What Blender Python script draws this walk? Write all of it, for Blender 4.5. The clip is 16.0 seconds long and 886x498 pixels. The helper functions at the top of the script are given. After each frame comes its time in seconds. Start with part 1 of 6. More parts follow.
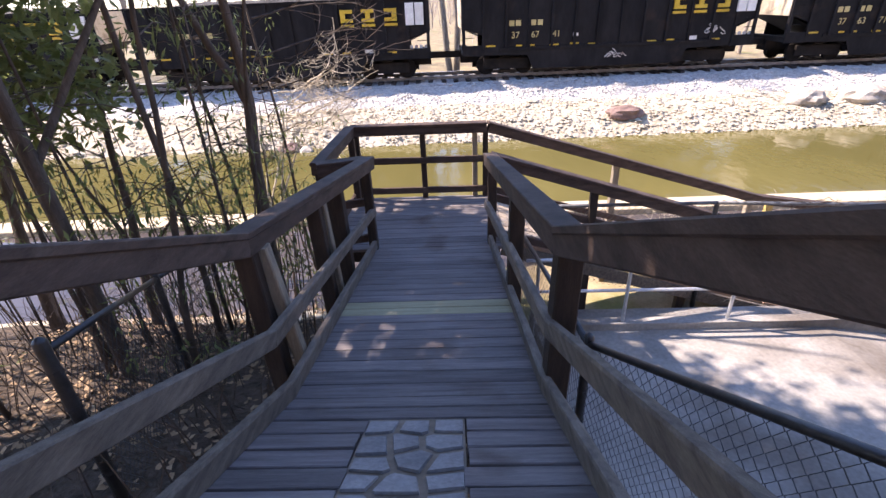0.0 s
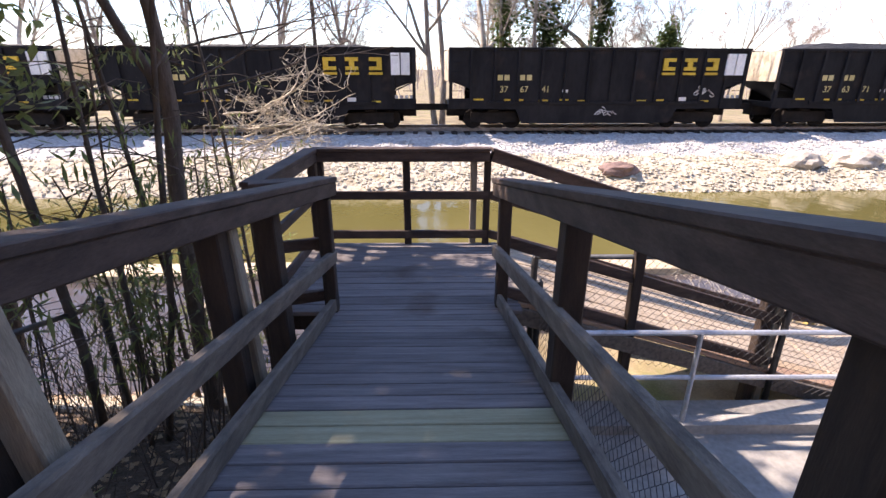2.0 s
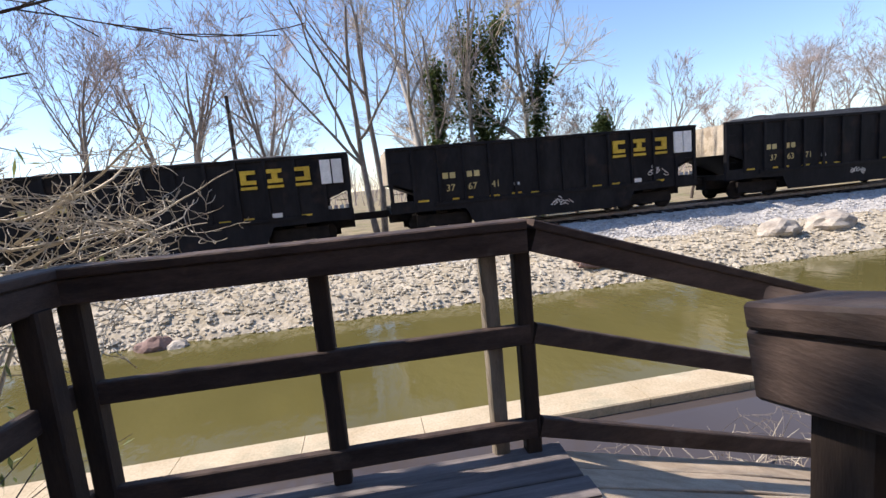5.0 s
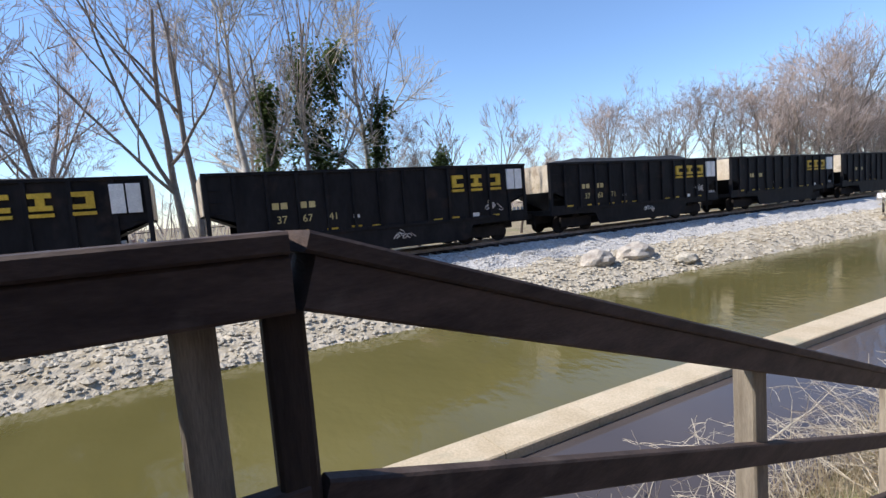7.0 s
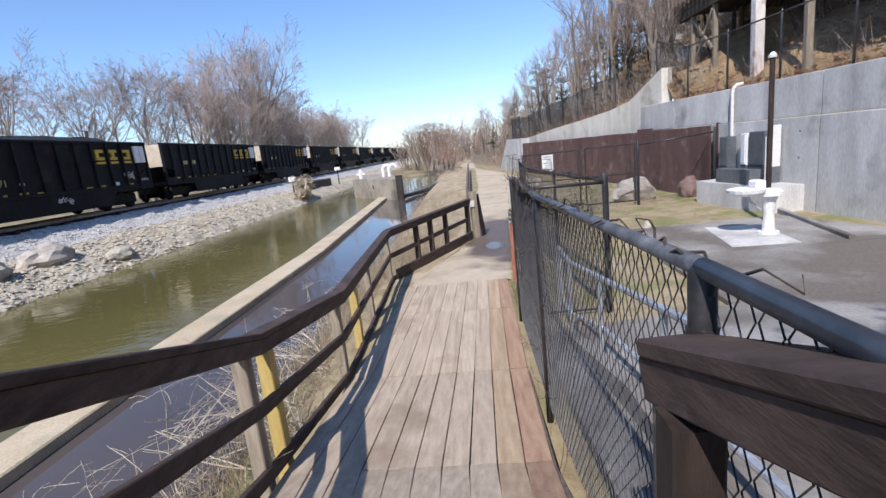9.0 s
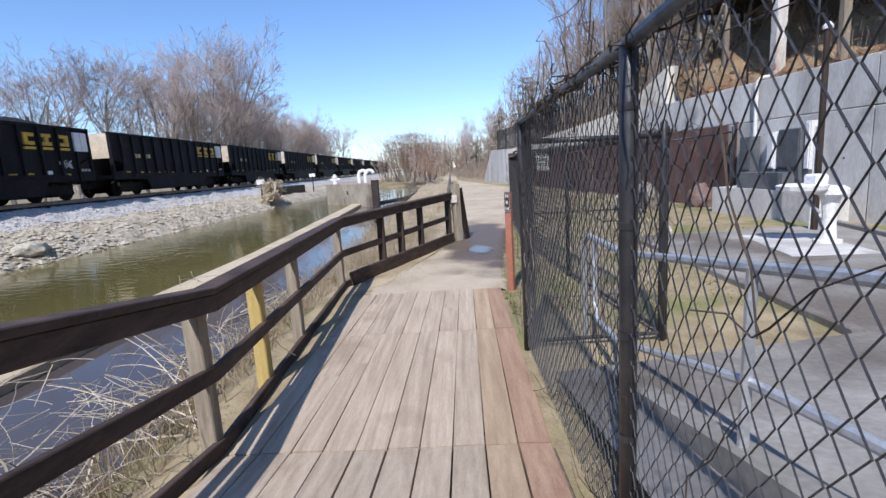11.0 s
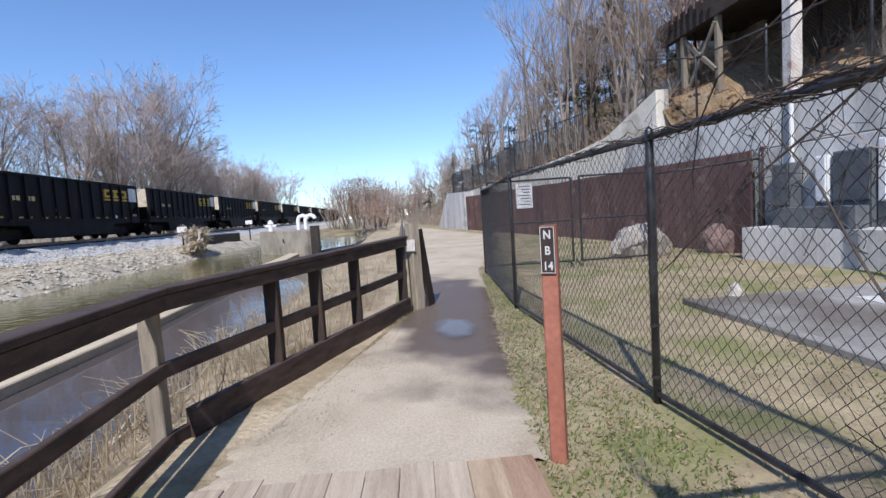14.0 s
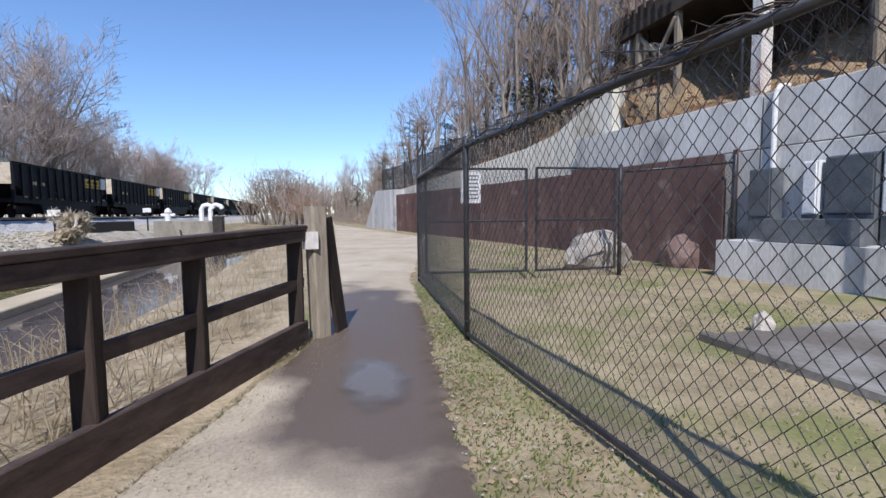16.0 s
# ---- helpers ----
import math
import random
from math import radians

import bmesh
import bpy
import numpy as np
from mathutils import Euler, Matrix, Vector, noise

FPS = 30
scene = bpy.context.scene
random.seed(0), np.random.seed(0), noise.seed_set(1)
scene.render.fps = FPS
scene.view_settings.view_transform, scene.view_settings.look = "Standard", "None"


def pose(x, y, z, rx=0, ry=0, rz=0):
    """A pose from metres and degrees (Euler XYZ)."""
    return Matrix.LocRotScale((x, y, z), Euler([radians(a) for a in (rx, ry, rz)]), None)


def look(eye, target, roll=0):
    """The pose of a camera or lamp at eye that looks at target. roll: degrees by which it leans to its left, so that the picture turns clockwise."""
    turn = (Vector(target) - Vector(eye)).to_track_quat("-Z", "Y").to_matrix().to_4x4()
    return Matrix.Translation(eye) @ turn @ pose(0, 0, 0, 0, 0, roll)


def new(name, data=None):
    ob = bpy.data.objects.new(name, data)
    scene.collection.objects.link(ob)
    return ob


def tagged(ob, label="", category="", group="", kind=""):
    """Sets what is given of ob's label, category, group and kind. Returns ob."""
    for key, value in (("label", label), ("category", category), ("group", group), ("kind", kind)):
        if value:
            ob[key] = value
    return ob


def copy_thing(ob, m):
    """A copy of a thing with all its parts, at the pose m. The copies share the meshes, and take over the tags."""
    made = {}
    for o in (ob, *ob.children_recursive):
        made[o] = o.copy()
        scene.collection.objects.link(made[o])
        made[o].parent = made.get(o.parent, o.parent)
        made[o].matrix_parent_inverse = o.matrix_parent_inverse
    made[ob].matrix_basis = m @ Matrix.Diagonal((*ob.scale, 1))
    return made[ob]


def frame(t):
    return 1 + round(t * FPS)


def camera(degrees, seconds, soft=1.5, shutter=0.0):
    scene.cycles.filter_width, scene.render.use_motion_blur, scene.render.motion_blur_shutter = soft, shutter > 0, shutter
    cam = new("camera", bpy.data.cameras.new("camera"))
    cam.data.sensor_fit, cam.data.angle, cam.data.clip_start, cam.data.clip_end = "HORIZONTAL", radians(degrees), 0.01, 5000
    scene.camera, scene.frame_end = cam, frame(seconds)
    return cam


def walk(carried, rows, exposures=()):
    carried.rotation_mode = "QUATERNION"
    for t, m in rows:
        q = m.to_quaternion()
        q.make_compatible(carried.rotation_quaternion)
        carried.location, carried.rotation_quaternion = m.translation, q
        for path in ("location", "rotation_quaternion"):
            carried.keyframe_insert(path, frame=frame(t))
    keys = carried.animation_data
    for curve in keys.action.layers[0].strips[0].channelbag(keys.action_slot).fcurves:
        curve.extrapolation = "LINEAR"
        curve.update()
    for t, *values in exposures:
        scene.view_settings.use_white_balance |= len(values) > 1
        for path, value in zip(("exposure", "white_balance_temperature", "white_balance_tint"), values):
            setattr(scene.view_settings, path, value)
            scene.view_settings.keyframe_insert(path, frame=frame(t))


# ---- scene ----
cam = camera(85.8, 16.0)
PATH = [
    (0, (1.224, -0.593, 3.225), (1.169, 1.177, 2.295), -2.4),
    (0.5, (1.185, -0.276, 3.059), (1.217, 1.481, 2.103), 0.3),
    (1, (1.137, 0.108, 2.92), (1.194, 1.931, 2.098), 3.2),
    (1.5, (1.096, 0.521, 2.71), (1.136, 2.388, 1.995), 1.4),
    (2, (1.094, 0.93, 2.471), (1.129, 2.801, 1.767), 0.1),
    (2.5, (1.018, 1.387, 2.264), (1.049, 3.32, 1.754), 1.8),
    (3, (0.991, 2.1, 2.155), (0.959, 4.064, 1.779), 0.3),
    (3.5, (0.975, 2.633, 2.078), (1.023, 4.6, 1.719), -1.0),
    (3.7, (0.962, 2.829, 2.061), (1.05, 4.801, 1.735), -1.5),
    (5.8, (1.166, 4.769, 1.769), (1.497, 6.731, 1.567), -6.4),
    (6, (1.201, 4.904, 1.758), (1.542, 6.87, 1.63), -6.5),
    (6.5, (1.332, 5.127, 1.719), (1.69, 7.092, 1.62), -7.1),
    (7, (1.568, 5.246, 1.7), (2.462, 7.027, 1.525), -4.5),
    (7.5, (2.234, 5.414, 1.512), (3.814, 6.604, 1.218), -8.2),
    (8, (2.673, 5.327, 1.41), (4.538, 5.917, 0.993), -6.7),
    (8.5, (2.987, 5.313, 1.334), (4.914, 5.535, 0.85), -5.3),
    (9, (3.406, 5.31, 1.199), (5.358, 5.475, 0.797), -6.1),
    (9.2, (3.562, 5.292, 1.122), (5.509, 5.464, 0.699), -4.8),
    (11.3, (6.002, 5.43, 0.344), (7.977, 5.476, 0.037), -3.1),
    (11.5, (6.216, 5.452, 0.288), (8.201, 5.522, 0.053), -2.6),
    (12, (6.838, 5.556, 0.157), (8.834, 5.585, 0.037), -2.5),
    (12.5, (7.443, 5.555, 0.165), (9.441, 5.596, 0.072), -3.6),
    (13, (8.06, 5.57, 0.171), (10.059, 5.594, 0.093), -4.1),
    (13.5, (8.677, 5.55, 0.148), (10.673, 5.493, 0.048), -5.2),
    (14, (9.3, 5.497, 0.178), (11.289, 5.358, 0.027), -3.8),
    (14.5, (9.868, 5.473, 0.147), (11.823, 5.094, -0.039), -2.8),
    (15, (10.449, 5.406, 0.102), (12.389, 4.961, -0.09), 1.5),
    (15.5, (10.988, 5.365, 0.079), (12.925, 4.894, -0.079), 1.1),
    (16, (11.486, 5.267, -0.015), (13.432, 4.828, -0.164), -0.6),
]
EXPOSURE = [(0.0, 1.62, 7100, 26), (1.0, 1.56, 7150, 25), (2.5, 1.36, 7250, 24), (3.5, 1.08, 7200, 21), (6.0, 0.54, 6500, 14), (7.0, 0.48, 6300, 13), (8.0, 0.36, 6200, 14), (9.0, 0.3, 6100, 15), (12.5, 0.22, 5900, 14), (16.0, 0.15, 5900, 14)]
walk(cam, [(t, look(eye, target, roll)) for t, eye, target, roll in PATH], EXPOSURE)

# ---------------------------------------------------------------- light
SUN_TO = Vector((-0.88, 0.24, 1.0)).normalized()
world = bpy.data.worlds.new("sky")
scene.world = world
world.use_nodes = True
wt = world.node_tree
bg = wt.nodes["Background"]
sky = wt.nodes.new("ShaderNodeTexSky")
sky.sky_type = "NISHITA"
sky.sun_disc = False
sky.sun_elevation = math.asin(SUN_TO.z)
sky.sun_rotation = math.atan2(SUN_TO.x, SUN_TO.y)
sky.air_density, sky.dust_density, sky.ozone_density = 1.0, 0.1, 5.5
wt.links.new(sky.outputs[0], bg.inputs[0])
bg.inputs[1].default_value = 0.15
sun_data = bpy.data.lights.new("sun", "SUN")
sun_data.energy, sun_data.angle, sun_data.color = 4.4, radians(0.55), (1.0, 0.94, 0.84)
sun = new("sun", sun_data)
sun.matrix_world = look(SUN_TO * 60, (0, 0, 0))


# ---------------------------------------------------------------- materials
def ramp_mat(name, c1, c2, scale=3.0, rough=0.8, bump=0.25, metal=0.0, fine=60.0, stretch=(1, 1, 1), rand=0.12, spec=0.35, dist=0.01,
             stain=None, stain_scale=1.3, stain_at=0.58):
    m = bpy.data.materials.new(name)
    m.use_nodes = True
    nt = m.node_tree
    N, L = nt.nodes, nt.links
    b = N["Principled BSDF"]
    geo = N.new("ShaderNodeNewGeometry")
    mp = N.new("ShaderNodeMapping")
    mp.inputs["Scale"].default_value = stretch
    L.new(geo.outputs["Position"], mp.inputs["Vector"])
    info = N.new("ShaderNodeObjectInfo")
    shift = N.new("ShaderNodeVectorMath")
    shift.operation = "ADD"
    mul = N.new("ShaderNodeMath")
    mul.operation = "MULTIPLY"
    mul.inputs[1].default_value = 37.0
    L.new(info.outputs["Random"], mul.inputs[0])
    L.new(mp.outputs[0], shift.inputs[0])
    L.new(mul.outputs[0], shift.inputs[1])
    n1 = N.new("ShaderNodeTexNoise")
    n1.inputs["Scale"].default_value, n1.inputs["Detail"].default_value, n1.inputs["Roughness"].default_value = scale, 6, 0.62
    n2 = N.new("ShaderNodeTexNoise")
    n2.inputs["Scale"].default_value, n2.inputs["Detail"].default_value = fine, 4
    L.new(shift.outputs[0], n1.inputs["Vector"])
    L.new(shift.outputs[0], n2.inputs["Vector"])
    cr = N.new("ShaderNodeValToRGB")
    cr.color_ramp.elements[0].position, cr.color_ramp.elements[1].position = 0.32, 0.68
    cr.color_ramp.elements[0].color, cr.color_ramp.elements[1].color = (*c1, 1), (*c2, 1)
    L.new(n1.outputs["Fac"], cr.inputs[0])
    col = cr.outputs[0]
    if stain:
        n3 = N.new("ShaderNodeTexNoise")
        n3.inputs["Scale"].default_value, n3.inputs["Detail"].default_value = stain_scale, 5
        L.new(geo.outputs["Position"], n3.inputs["Vector"])
        r3 = N.new("ShaderNodeMapRange")
        r3.inputs[1].default_value, r3.inputs[2].default_value = stain_at, stain_at + 0.14
        L.new(n3.outputs["Fac"], r3.inputs[0])
        mx = N.new("ShaderNodeMix")
        mx.data_type = "RGBA"
        L.new(r3.outputs[0], mx.inputs["Factor"])
        L.new(col, mx.inputs["A"])
        mx.inputs["B"].default_value = (*stain, 1)
        col = mx.outputs["Result"]
    val = N.new("ShaderNodeMath")
    val.operation = "MULTIPLY_ADD"
    val.inputs[1].default_value, val.inputs[2].default_value = 0.7, 0.65
    L.new(n2.outputs["Fac"], val.inputs[0])
    rnd = N.new("ShaderNodeMath")
    rnd.operation = "MULTIPLY_ADD"
    rnd.inputs[1].default_value, rnd.inputs[2].default_value = 2 * rand, 1 - rand
    L.new(info.outputs["Random"], rnd.inputs[0])
    vv = N.new("ShaderNodeMath")
    vv.operation = "MULTIPLY"
    L.new(val.outputs[0], vv.inputs[0])
    L.new(rnd.outputs[0], vv.inputs[1])
    hsv = N.new("ShaderNodeHueSaturation")
    L.new(col, hsv.inputs["Color"])
    L.new(vv.outputs[0], hsv.inputs["Value"])
    L.new(hsv.outputs[0], b.inputs["Base Color"])
    b.inputs["Roughness"].default_value = rough
    b.inputs["Metallic"].default_value = metal
    b.inputs["Specular IOR Level"].default_value = spec
    if bump:
        bp = N.new("ShaderNodeBump")
        bp.inputs["Strength"].default_value, bp.inputs["Distance"].default_value = bump, dist
        L.new(n2.outputs["Fac"], bp.inputs["Height"])
        L.new(bp.outputs[0], b.inputs["Normal"])
    return m


M_RAIL = ramp_mat("stained rail timber", (0.042, 0.029, 0.025), (0.10, 0.070, 0.058), 4, 0.72, 0.4, fine=45, stretch=(1, 1, 4), dist=0.004,
                  spec=0.25, stain=(0.12, 0.095, 0.08), stain_scale=5, stain_at=0.64)
M_DARKPOST = ramp_mat("dark post timber", (0.022, 0.015, 0.012), (0.055, 0.037, 0.028), 5, 0.75, 0.4, fine=60, stretch=(4, 4, 0.6), dist=0.004)
M_GREYPOST = ramp_mat("weathered post timber", (0.19, 0.155, 0.115), (0.34, 0.29, 0.22), 5, 0.85, 0.5, fine=60, stretch=(5, 5, 0.6), dist=0.004)
M_YELPOST = ramp_mat("new treated timber", (0.42, 0.30, 0.09), (0.55, 0.42, 0.16), 4, 0.7, 0.3, fine=50, stretch=(5, 5, 0.5), dist=0.003)
M_GREYRAIL = ramp_mat("worn handrail timber", (0.085, 0.07, 0.058), (0.2, 0.165, 0.135), 5, 0.8, 0.5, fine=50, stretch=(5, 1, 5), dist=0.004)
M_PLANK = ramp_mat("weathered grey plank", (0.115, 0.10, 0.098), (0.225, 0.20, 0.195), 3, 0.85, 0.55, fine=40, stretch=(0.7, 9, 9), rand=0.2, dist=0.005,
                   stain=(0.10, 0.075, 0.065), stain_scale=1.6)
M_PLANKY = ramp_mat("pale replacement plank", (0.32, 0.29, 0.17), (0.43, 0.40, 0.26), 3, 0.8, 0.4, fine=40, stretch=(0.7, 9, 9), dist=0.004)
M_DECK = ramp_mat("sun-bleached deck plank", (0.35, 0.275, 0.20), (0.52, 0.43, 0.33), 2.2, 0.85, 0.5, fine=40, stretch=(0.6, 9, 9), rand=0.07, dist=0.004,
                  stain=(0.30, 0.225, 0.16), stain_scale=1.2)
M_DECKRED = ramp_mat("reddish stained deck plank", (0.29, 0.17, 0.115), (0.42, 0.285, 0.19), 2.5, 0.85, 0.5, fine=40, stretch=(0.6, 7, 7), dist=0.005)
M_DECKMID = ramp_mat("faintly red deck plank", (0.34, 0.245, 0.155), (0.49, 0.37, 0.25), 2.2, 0.85, 0.5, fine=40, stretch=(0.6, 8, 8), rand=0.1, dist=0.005)
M_STONE = ramp_mat("flagstone", (0.20, 0.19, 0.19), (0.30, 0.285, 0.28), 5, 0.85, 0.5, fine=45, rand=0.15)
# dark blotches stand for real stains and for tree shadows on the wall
M_CONC = ramp_mat("stained concrete wall", (0.38, 0.37, 0.355), (0.64, 0.625, 0.60), 0.8, 0.9, 0.4, fine=28, stretch=(1.6, 1.6, 0.3), rand=0.09, stain=(0.27, 0.265, 0.26),
                  stain_scale=0.9)
M_CONCL = ramp_mat("pale concrete", (0.44, 0.355, 0.235), (0.56, 0.47, 0.335), 1.2, 0.88, 0.35, fine=30, rand=0.04, stain=(0.38, 0.34, 0.24))
# cream tone raised so the colour itself carries sunlight on the wing wall
M_WING = ramp_mat("sunlit cream concrete", (0.52, 0.48, 0.40), (0.74, 0.70, 0.61), 0.9, 0.9, 0.35, fine=26, stretch=(1.6, 1.6, 0.35), rand=0.05, stain=(0.40, 0.35, 0.27), stain_scale=0.8)
M_SLAB = ramp_mat("yard slab concrete", (0.21, 0.20, 0.18), (0.36, 0.34, 0.315), 0.7, 0.9, 0.35, fine=22, rand=0.04, stain=(0.15, 0.13, 0.11), stain_scale=0.55, stain_at=0.5)
M_PIER = ramp_mat("old pier concrete", (0.23, 0.20, 0.16), (0.40, 0.36, 0.29), 0.8, 0.9, 0.5, fine=14, rand=0.04, stain=(0.15, 0.12, 0.09), stain_scale=0.8)
M_RUST = ramp_mat("rusted sheet steel", (0.085, 0.045, 0.04), (0.17, 0.10, 0.085), 1.2, 0.8, 0.4, 0.1, fine=35, stretch=(1, 1, 0.4), rand=0.12, stain=(0.23, 0.165, 0.14),
                  stain_scale=2.2)
M_BALLAST = ramp_mat("limestone ballast bed", (0.34, 0.33, 0.32), (0.62, 0.60, 0.57), 7, 0.95, 1.0, fine=13, rand=0.0, dist=0.06)
M_BANK = ramp_mat("riprap and dry bank soil", (0.32, 0.27, 0.19), (0.56, 0.50, 0.40), 1.4, 0.95, 1.0, fine=7, rand=0.0, dist=0.07, stain=(0.24, 0.19, 0.11), stain_scale=0.9)
M_RIPRAP = ramp_mat("pale limestone riprap", (0.36, 0.315, 0.235), (0.64, 0.58, 0.47), 7, 0.9, 0.5, fine=25, rand=0.25, dist=0.02)
M_SOIL = ramp_mat("winter ground soil", (0.17, 0.135, 0.085), (0.33, 0.27, 0.16), 0.8, 0.95, 0.7, fine=9, rand=0.0, dist=0.04, stain=(0.17, 0.17, 0.06), stain_scale=0.5)
M_YARD = ramp_mat("winter lawn", (0.23, 0.18, 0.105), (0.40, 0.325, 0.20), 2.6, 0.95, 0.5, fine=45, rand=0.0, dist=0.012, stain=(0.20, 0.20, 0.075), stain_scale=0.9, stain_at=0.5)
M_STRAW = ramp_mat("dry straw-covered bank", (0.30, 0.235, 0.145), (0.50, 0.41, 0.28), 1.6, 0.95, 0.8, fine=24, rand=0.0, dist=0.03, stain=(0.20, 0.155, 0.09), stain_scale=1.2)
M_PATH = ramp_mat("packed dirt and gravel path", (0.39, 0.32, 0.23), (0.54, 0.46, 0.35), 0.9, 0.95, 0.35, fine=55, rand=0.0, dist=0.01, stain=(0.27, 0.21, 0.145),
                  stain_scale=0.45, stain_at=0.64)


def damp(mat_, centre, size, colour):
    """A wet stain of its own shape on a material: an ellipse with a ragged edge."""
    nt = mat_.node_tree
    N, L = nt.nodes, nt.links
    b = N["Principled BSDF"]
    geo = N.new("ShaderNodeNewGeometry")
    mp = N.new("ShaderNodeMapping")
    mp.vector_type = "TEXTURE"
    mp.inputs["Location"].default_value, mp.inputs["Scale"].default_value = centre, size
    n = N.new("ShaderNodeTexNoise")
    n.inputs["Scale"].default_value, n.inputs["Detail"].default_value = 1.6, 6
    L.new(geo.outputs["Position"], n.inputs["Vector"])
    L.new(geo.outputs["Position"], mp.inputs["Vector"])
    g = N.new("ShaderNodeTexGradient")
    g.gradient_type = "SPHERICAL"
    L.new(mp.outputs[0], g.inputs["Vector"])
    add = N.new("ShaderNodeMath")
    add.operation = "ADD"
    L.new(g.outputs["Fac"], add.inputs[0])
    L.new(n.outputs["Fac"], add.inputs[1])
    r = N.new("ShaderNodeMapRange")
    r.inputs[1].default_value, r.inputs[2].default_value = 0.62, 0.95
    L.new(add.outputs[0], r.inputs[0])
    mx = N.new("ShaderNodeMix")
    mx.data_type = "RGBA"
    L.new(r.outputs[0], mx.inputs["Factor"])
    L.new(b.inputs["Base Color"].links[0].from_socket, mx.inputs["A"])
    mx.inputs["B"].default_value = (*colour, 1)
    L.new(mx.outputs["Result"], b.inputs["Base Color"])
    rr = N.new("ShaderNodeMapRange")
    rr.inputs[3].default_value, rr.inputs[4].default_value = 0.95, 0.5
    L.new(r.outputs[0], rr.inputs[0])
    L.new(rr.outputs[0], b.inputs["Roughness"])


damp(M_PATH, (16.0, 4.9, -1.21), (4.4, 1.25, 4.0), (0.135, 0.102, 0.08))
M_MUD = ramp_mat("wet mud round the puddle", (0.15, 0.115, 0.085), (0.24, 0.19, 0.145), 2.5, 0.6, 0.4, fine=20, rand=0.0, dist=0.01)
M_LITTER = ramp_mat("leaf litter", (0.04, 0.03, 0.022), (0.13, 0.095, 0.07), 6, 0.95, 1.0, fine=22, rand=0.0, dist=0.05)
M_HILL = ramp_mat("leaf-covered hillside", (0.17, 0.115, 0.06), (0.36, 0.25, 0.14), 0.5, 0.95, 1.0, fine=5, rand=0.0, dist=0.15, stain=(0.33, 0.28, 0.2), stain_scale=0.4)
M_CAR = ramp_mat("sooty black car paint", (0.008, 0.008, 0.010), (0.020, 0.019, 0.021), 1.4, 0.62, 0.1, 0.0, fine=8, stretch=(1, 1, 0.4), rand=0.15, spec=0.12, stain=(0.034, 0.025, 0.022),
                 stain_scale=1.1, stain_at=0.6)
M_UNDER = ramp_mat("grimy running gear", (0.010, 0.008, 0.008), (0.028, 0.022, 0.019), 3, 0.85, 0.2, 0.2, fine=20)
M_ENDTAN = ramp_mat("dusty tan end sheet", (0.48, 0.40, 0.29), (0.64, 0.56, 0.44), 2, 0.8, 0.1, fine=15, stain=(0.26, 0.19, 0.13), stain_scale=1.5)
M_YELLOW = ramp_mat("faded yellow lettering paint", (0.52, 0.33, 0.03), (0.66, 0.44, 0.06), 4, 0.6, 0.0, fine=20)
M_CREAM = ramp_mat("faded pale yellow stencil paint", (0.5, 0.40, 0.16), (0.62, 0.5, 0.24), 4, 0.6, 0.0, fine=20)
M_WHITE = ramp_mat("white paint", (0.66, 0.65, 0.64), (0.80, 0.79, 0.77), 4, 0.5, 0.1, fine=30)
M_WHITEOLD = ramp_mat("peeling white paint", (0.60, 0.55, 0.50), (0.78, 0.74, 0.70), 3, 0.7, 0.3, fine=20, stretch=(2, 2, 0.6), stain=(0.40, 0.24, 0.20), stain_scale=3)
M_COAL = ramp_mat("coal", (0.015, 0.015, 0.016), (0.05, 0.05, 0.052), 8, 0.7, 1.0, fine=12, dist=0.08)
M_STEEL = ramp_mat("worn rail steel", (0.25, 0.23, 0.22), (0.42, 0.40, 0.39), 5, 0.4, 0.1, 0.85, fine=30)
M_TIE = ramp_mat("creosoted sleeper", (0.03, 0.022, 0.018), (0.08, 0.06, 0.05), 4, 0.9, 0.4, fine=30)
M_GALV = ramp_mat("galvanised pipe", (0.42, 0.44, 0.47), (0.60, 0.62, 0.65), 6, 0.45, 0.1, 0.55, fine=40)
M_FENCE = ramp_mat("black coated fence steel", (0.016, 0.016, 0.018), (0.05, 0.048, 0.05), 8, 0.38, 0.15, 0.1, fine=50, spec=0.6)
M_FENCEGREY = ramp_mat("worn grey-black fence pipe", (0.055, 0.06, 0.068), (0.15, 0.16, 0.175), 9, 0.45, 0.2, 0.2, fine=45, spec=0.5, stain=(0.02, 0.02, 0.022), stain_scale=7, stain_at=0.6)
M_BARK = ramp_mat("grey-brown bark", (0.19, 0.155, 0.125), (0.38, 0.325, 0.275), 4, 0.9, 0.8, fine=24, stretch=(3, 3, 0.7), rand=0.15, dist=0.02)
M_BARKD = ramp_mat("dark damp bark", (0.055, 0.042, 0.033), (0.13, 0.10, 0.08), 5, 0.9, 0.8, fine=30, stretch=(3, 3, 0.7), rand=0.2, dist=0.012)
M_BARKP = ramp_mat("pale sycamore bark", (0.38, 0.34, 0.29), (0.62, 0.58, 0.52), 3, 0.8, 0.5, fine=16, rand=0.1, dist=0.01, stain=(0.22, 0.17, 0.12), stain_scale=2)
M_TWIG = ramp_mat("winter twigs", (0.30, 0.235, 0.20), (0.50, 0.42, 0.375), 2, 0.9, 0.0, fine=20, rand=0.2)
M_TWIGD = ramp_mat("brown hillside twigs", (0.19, 0.14, 0.105), (0.35, 0.275, 0.22), 2, 0.9, 0.0, fine=20, rand=0.25)
M_TWIGP = ramp_mat("pale dry twigs", (0.42, 0.36, 0.27), (0.60, 0.53, 0.42), 3, 0.9, 0.0, fine=20, rand=0.15)
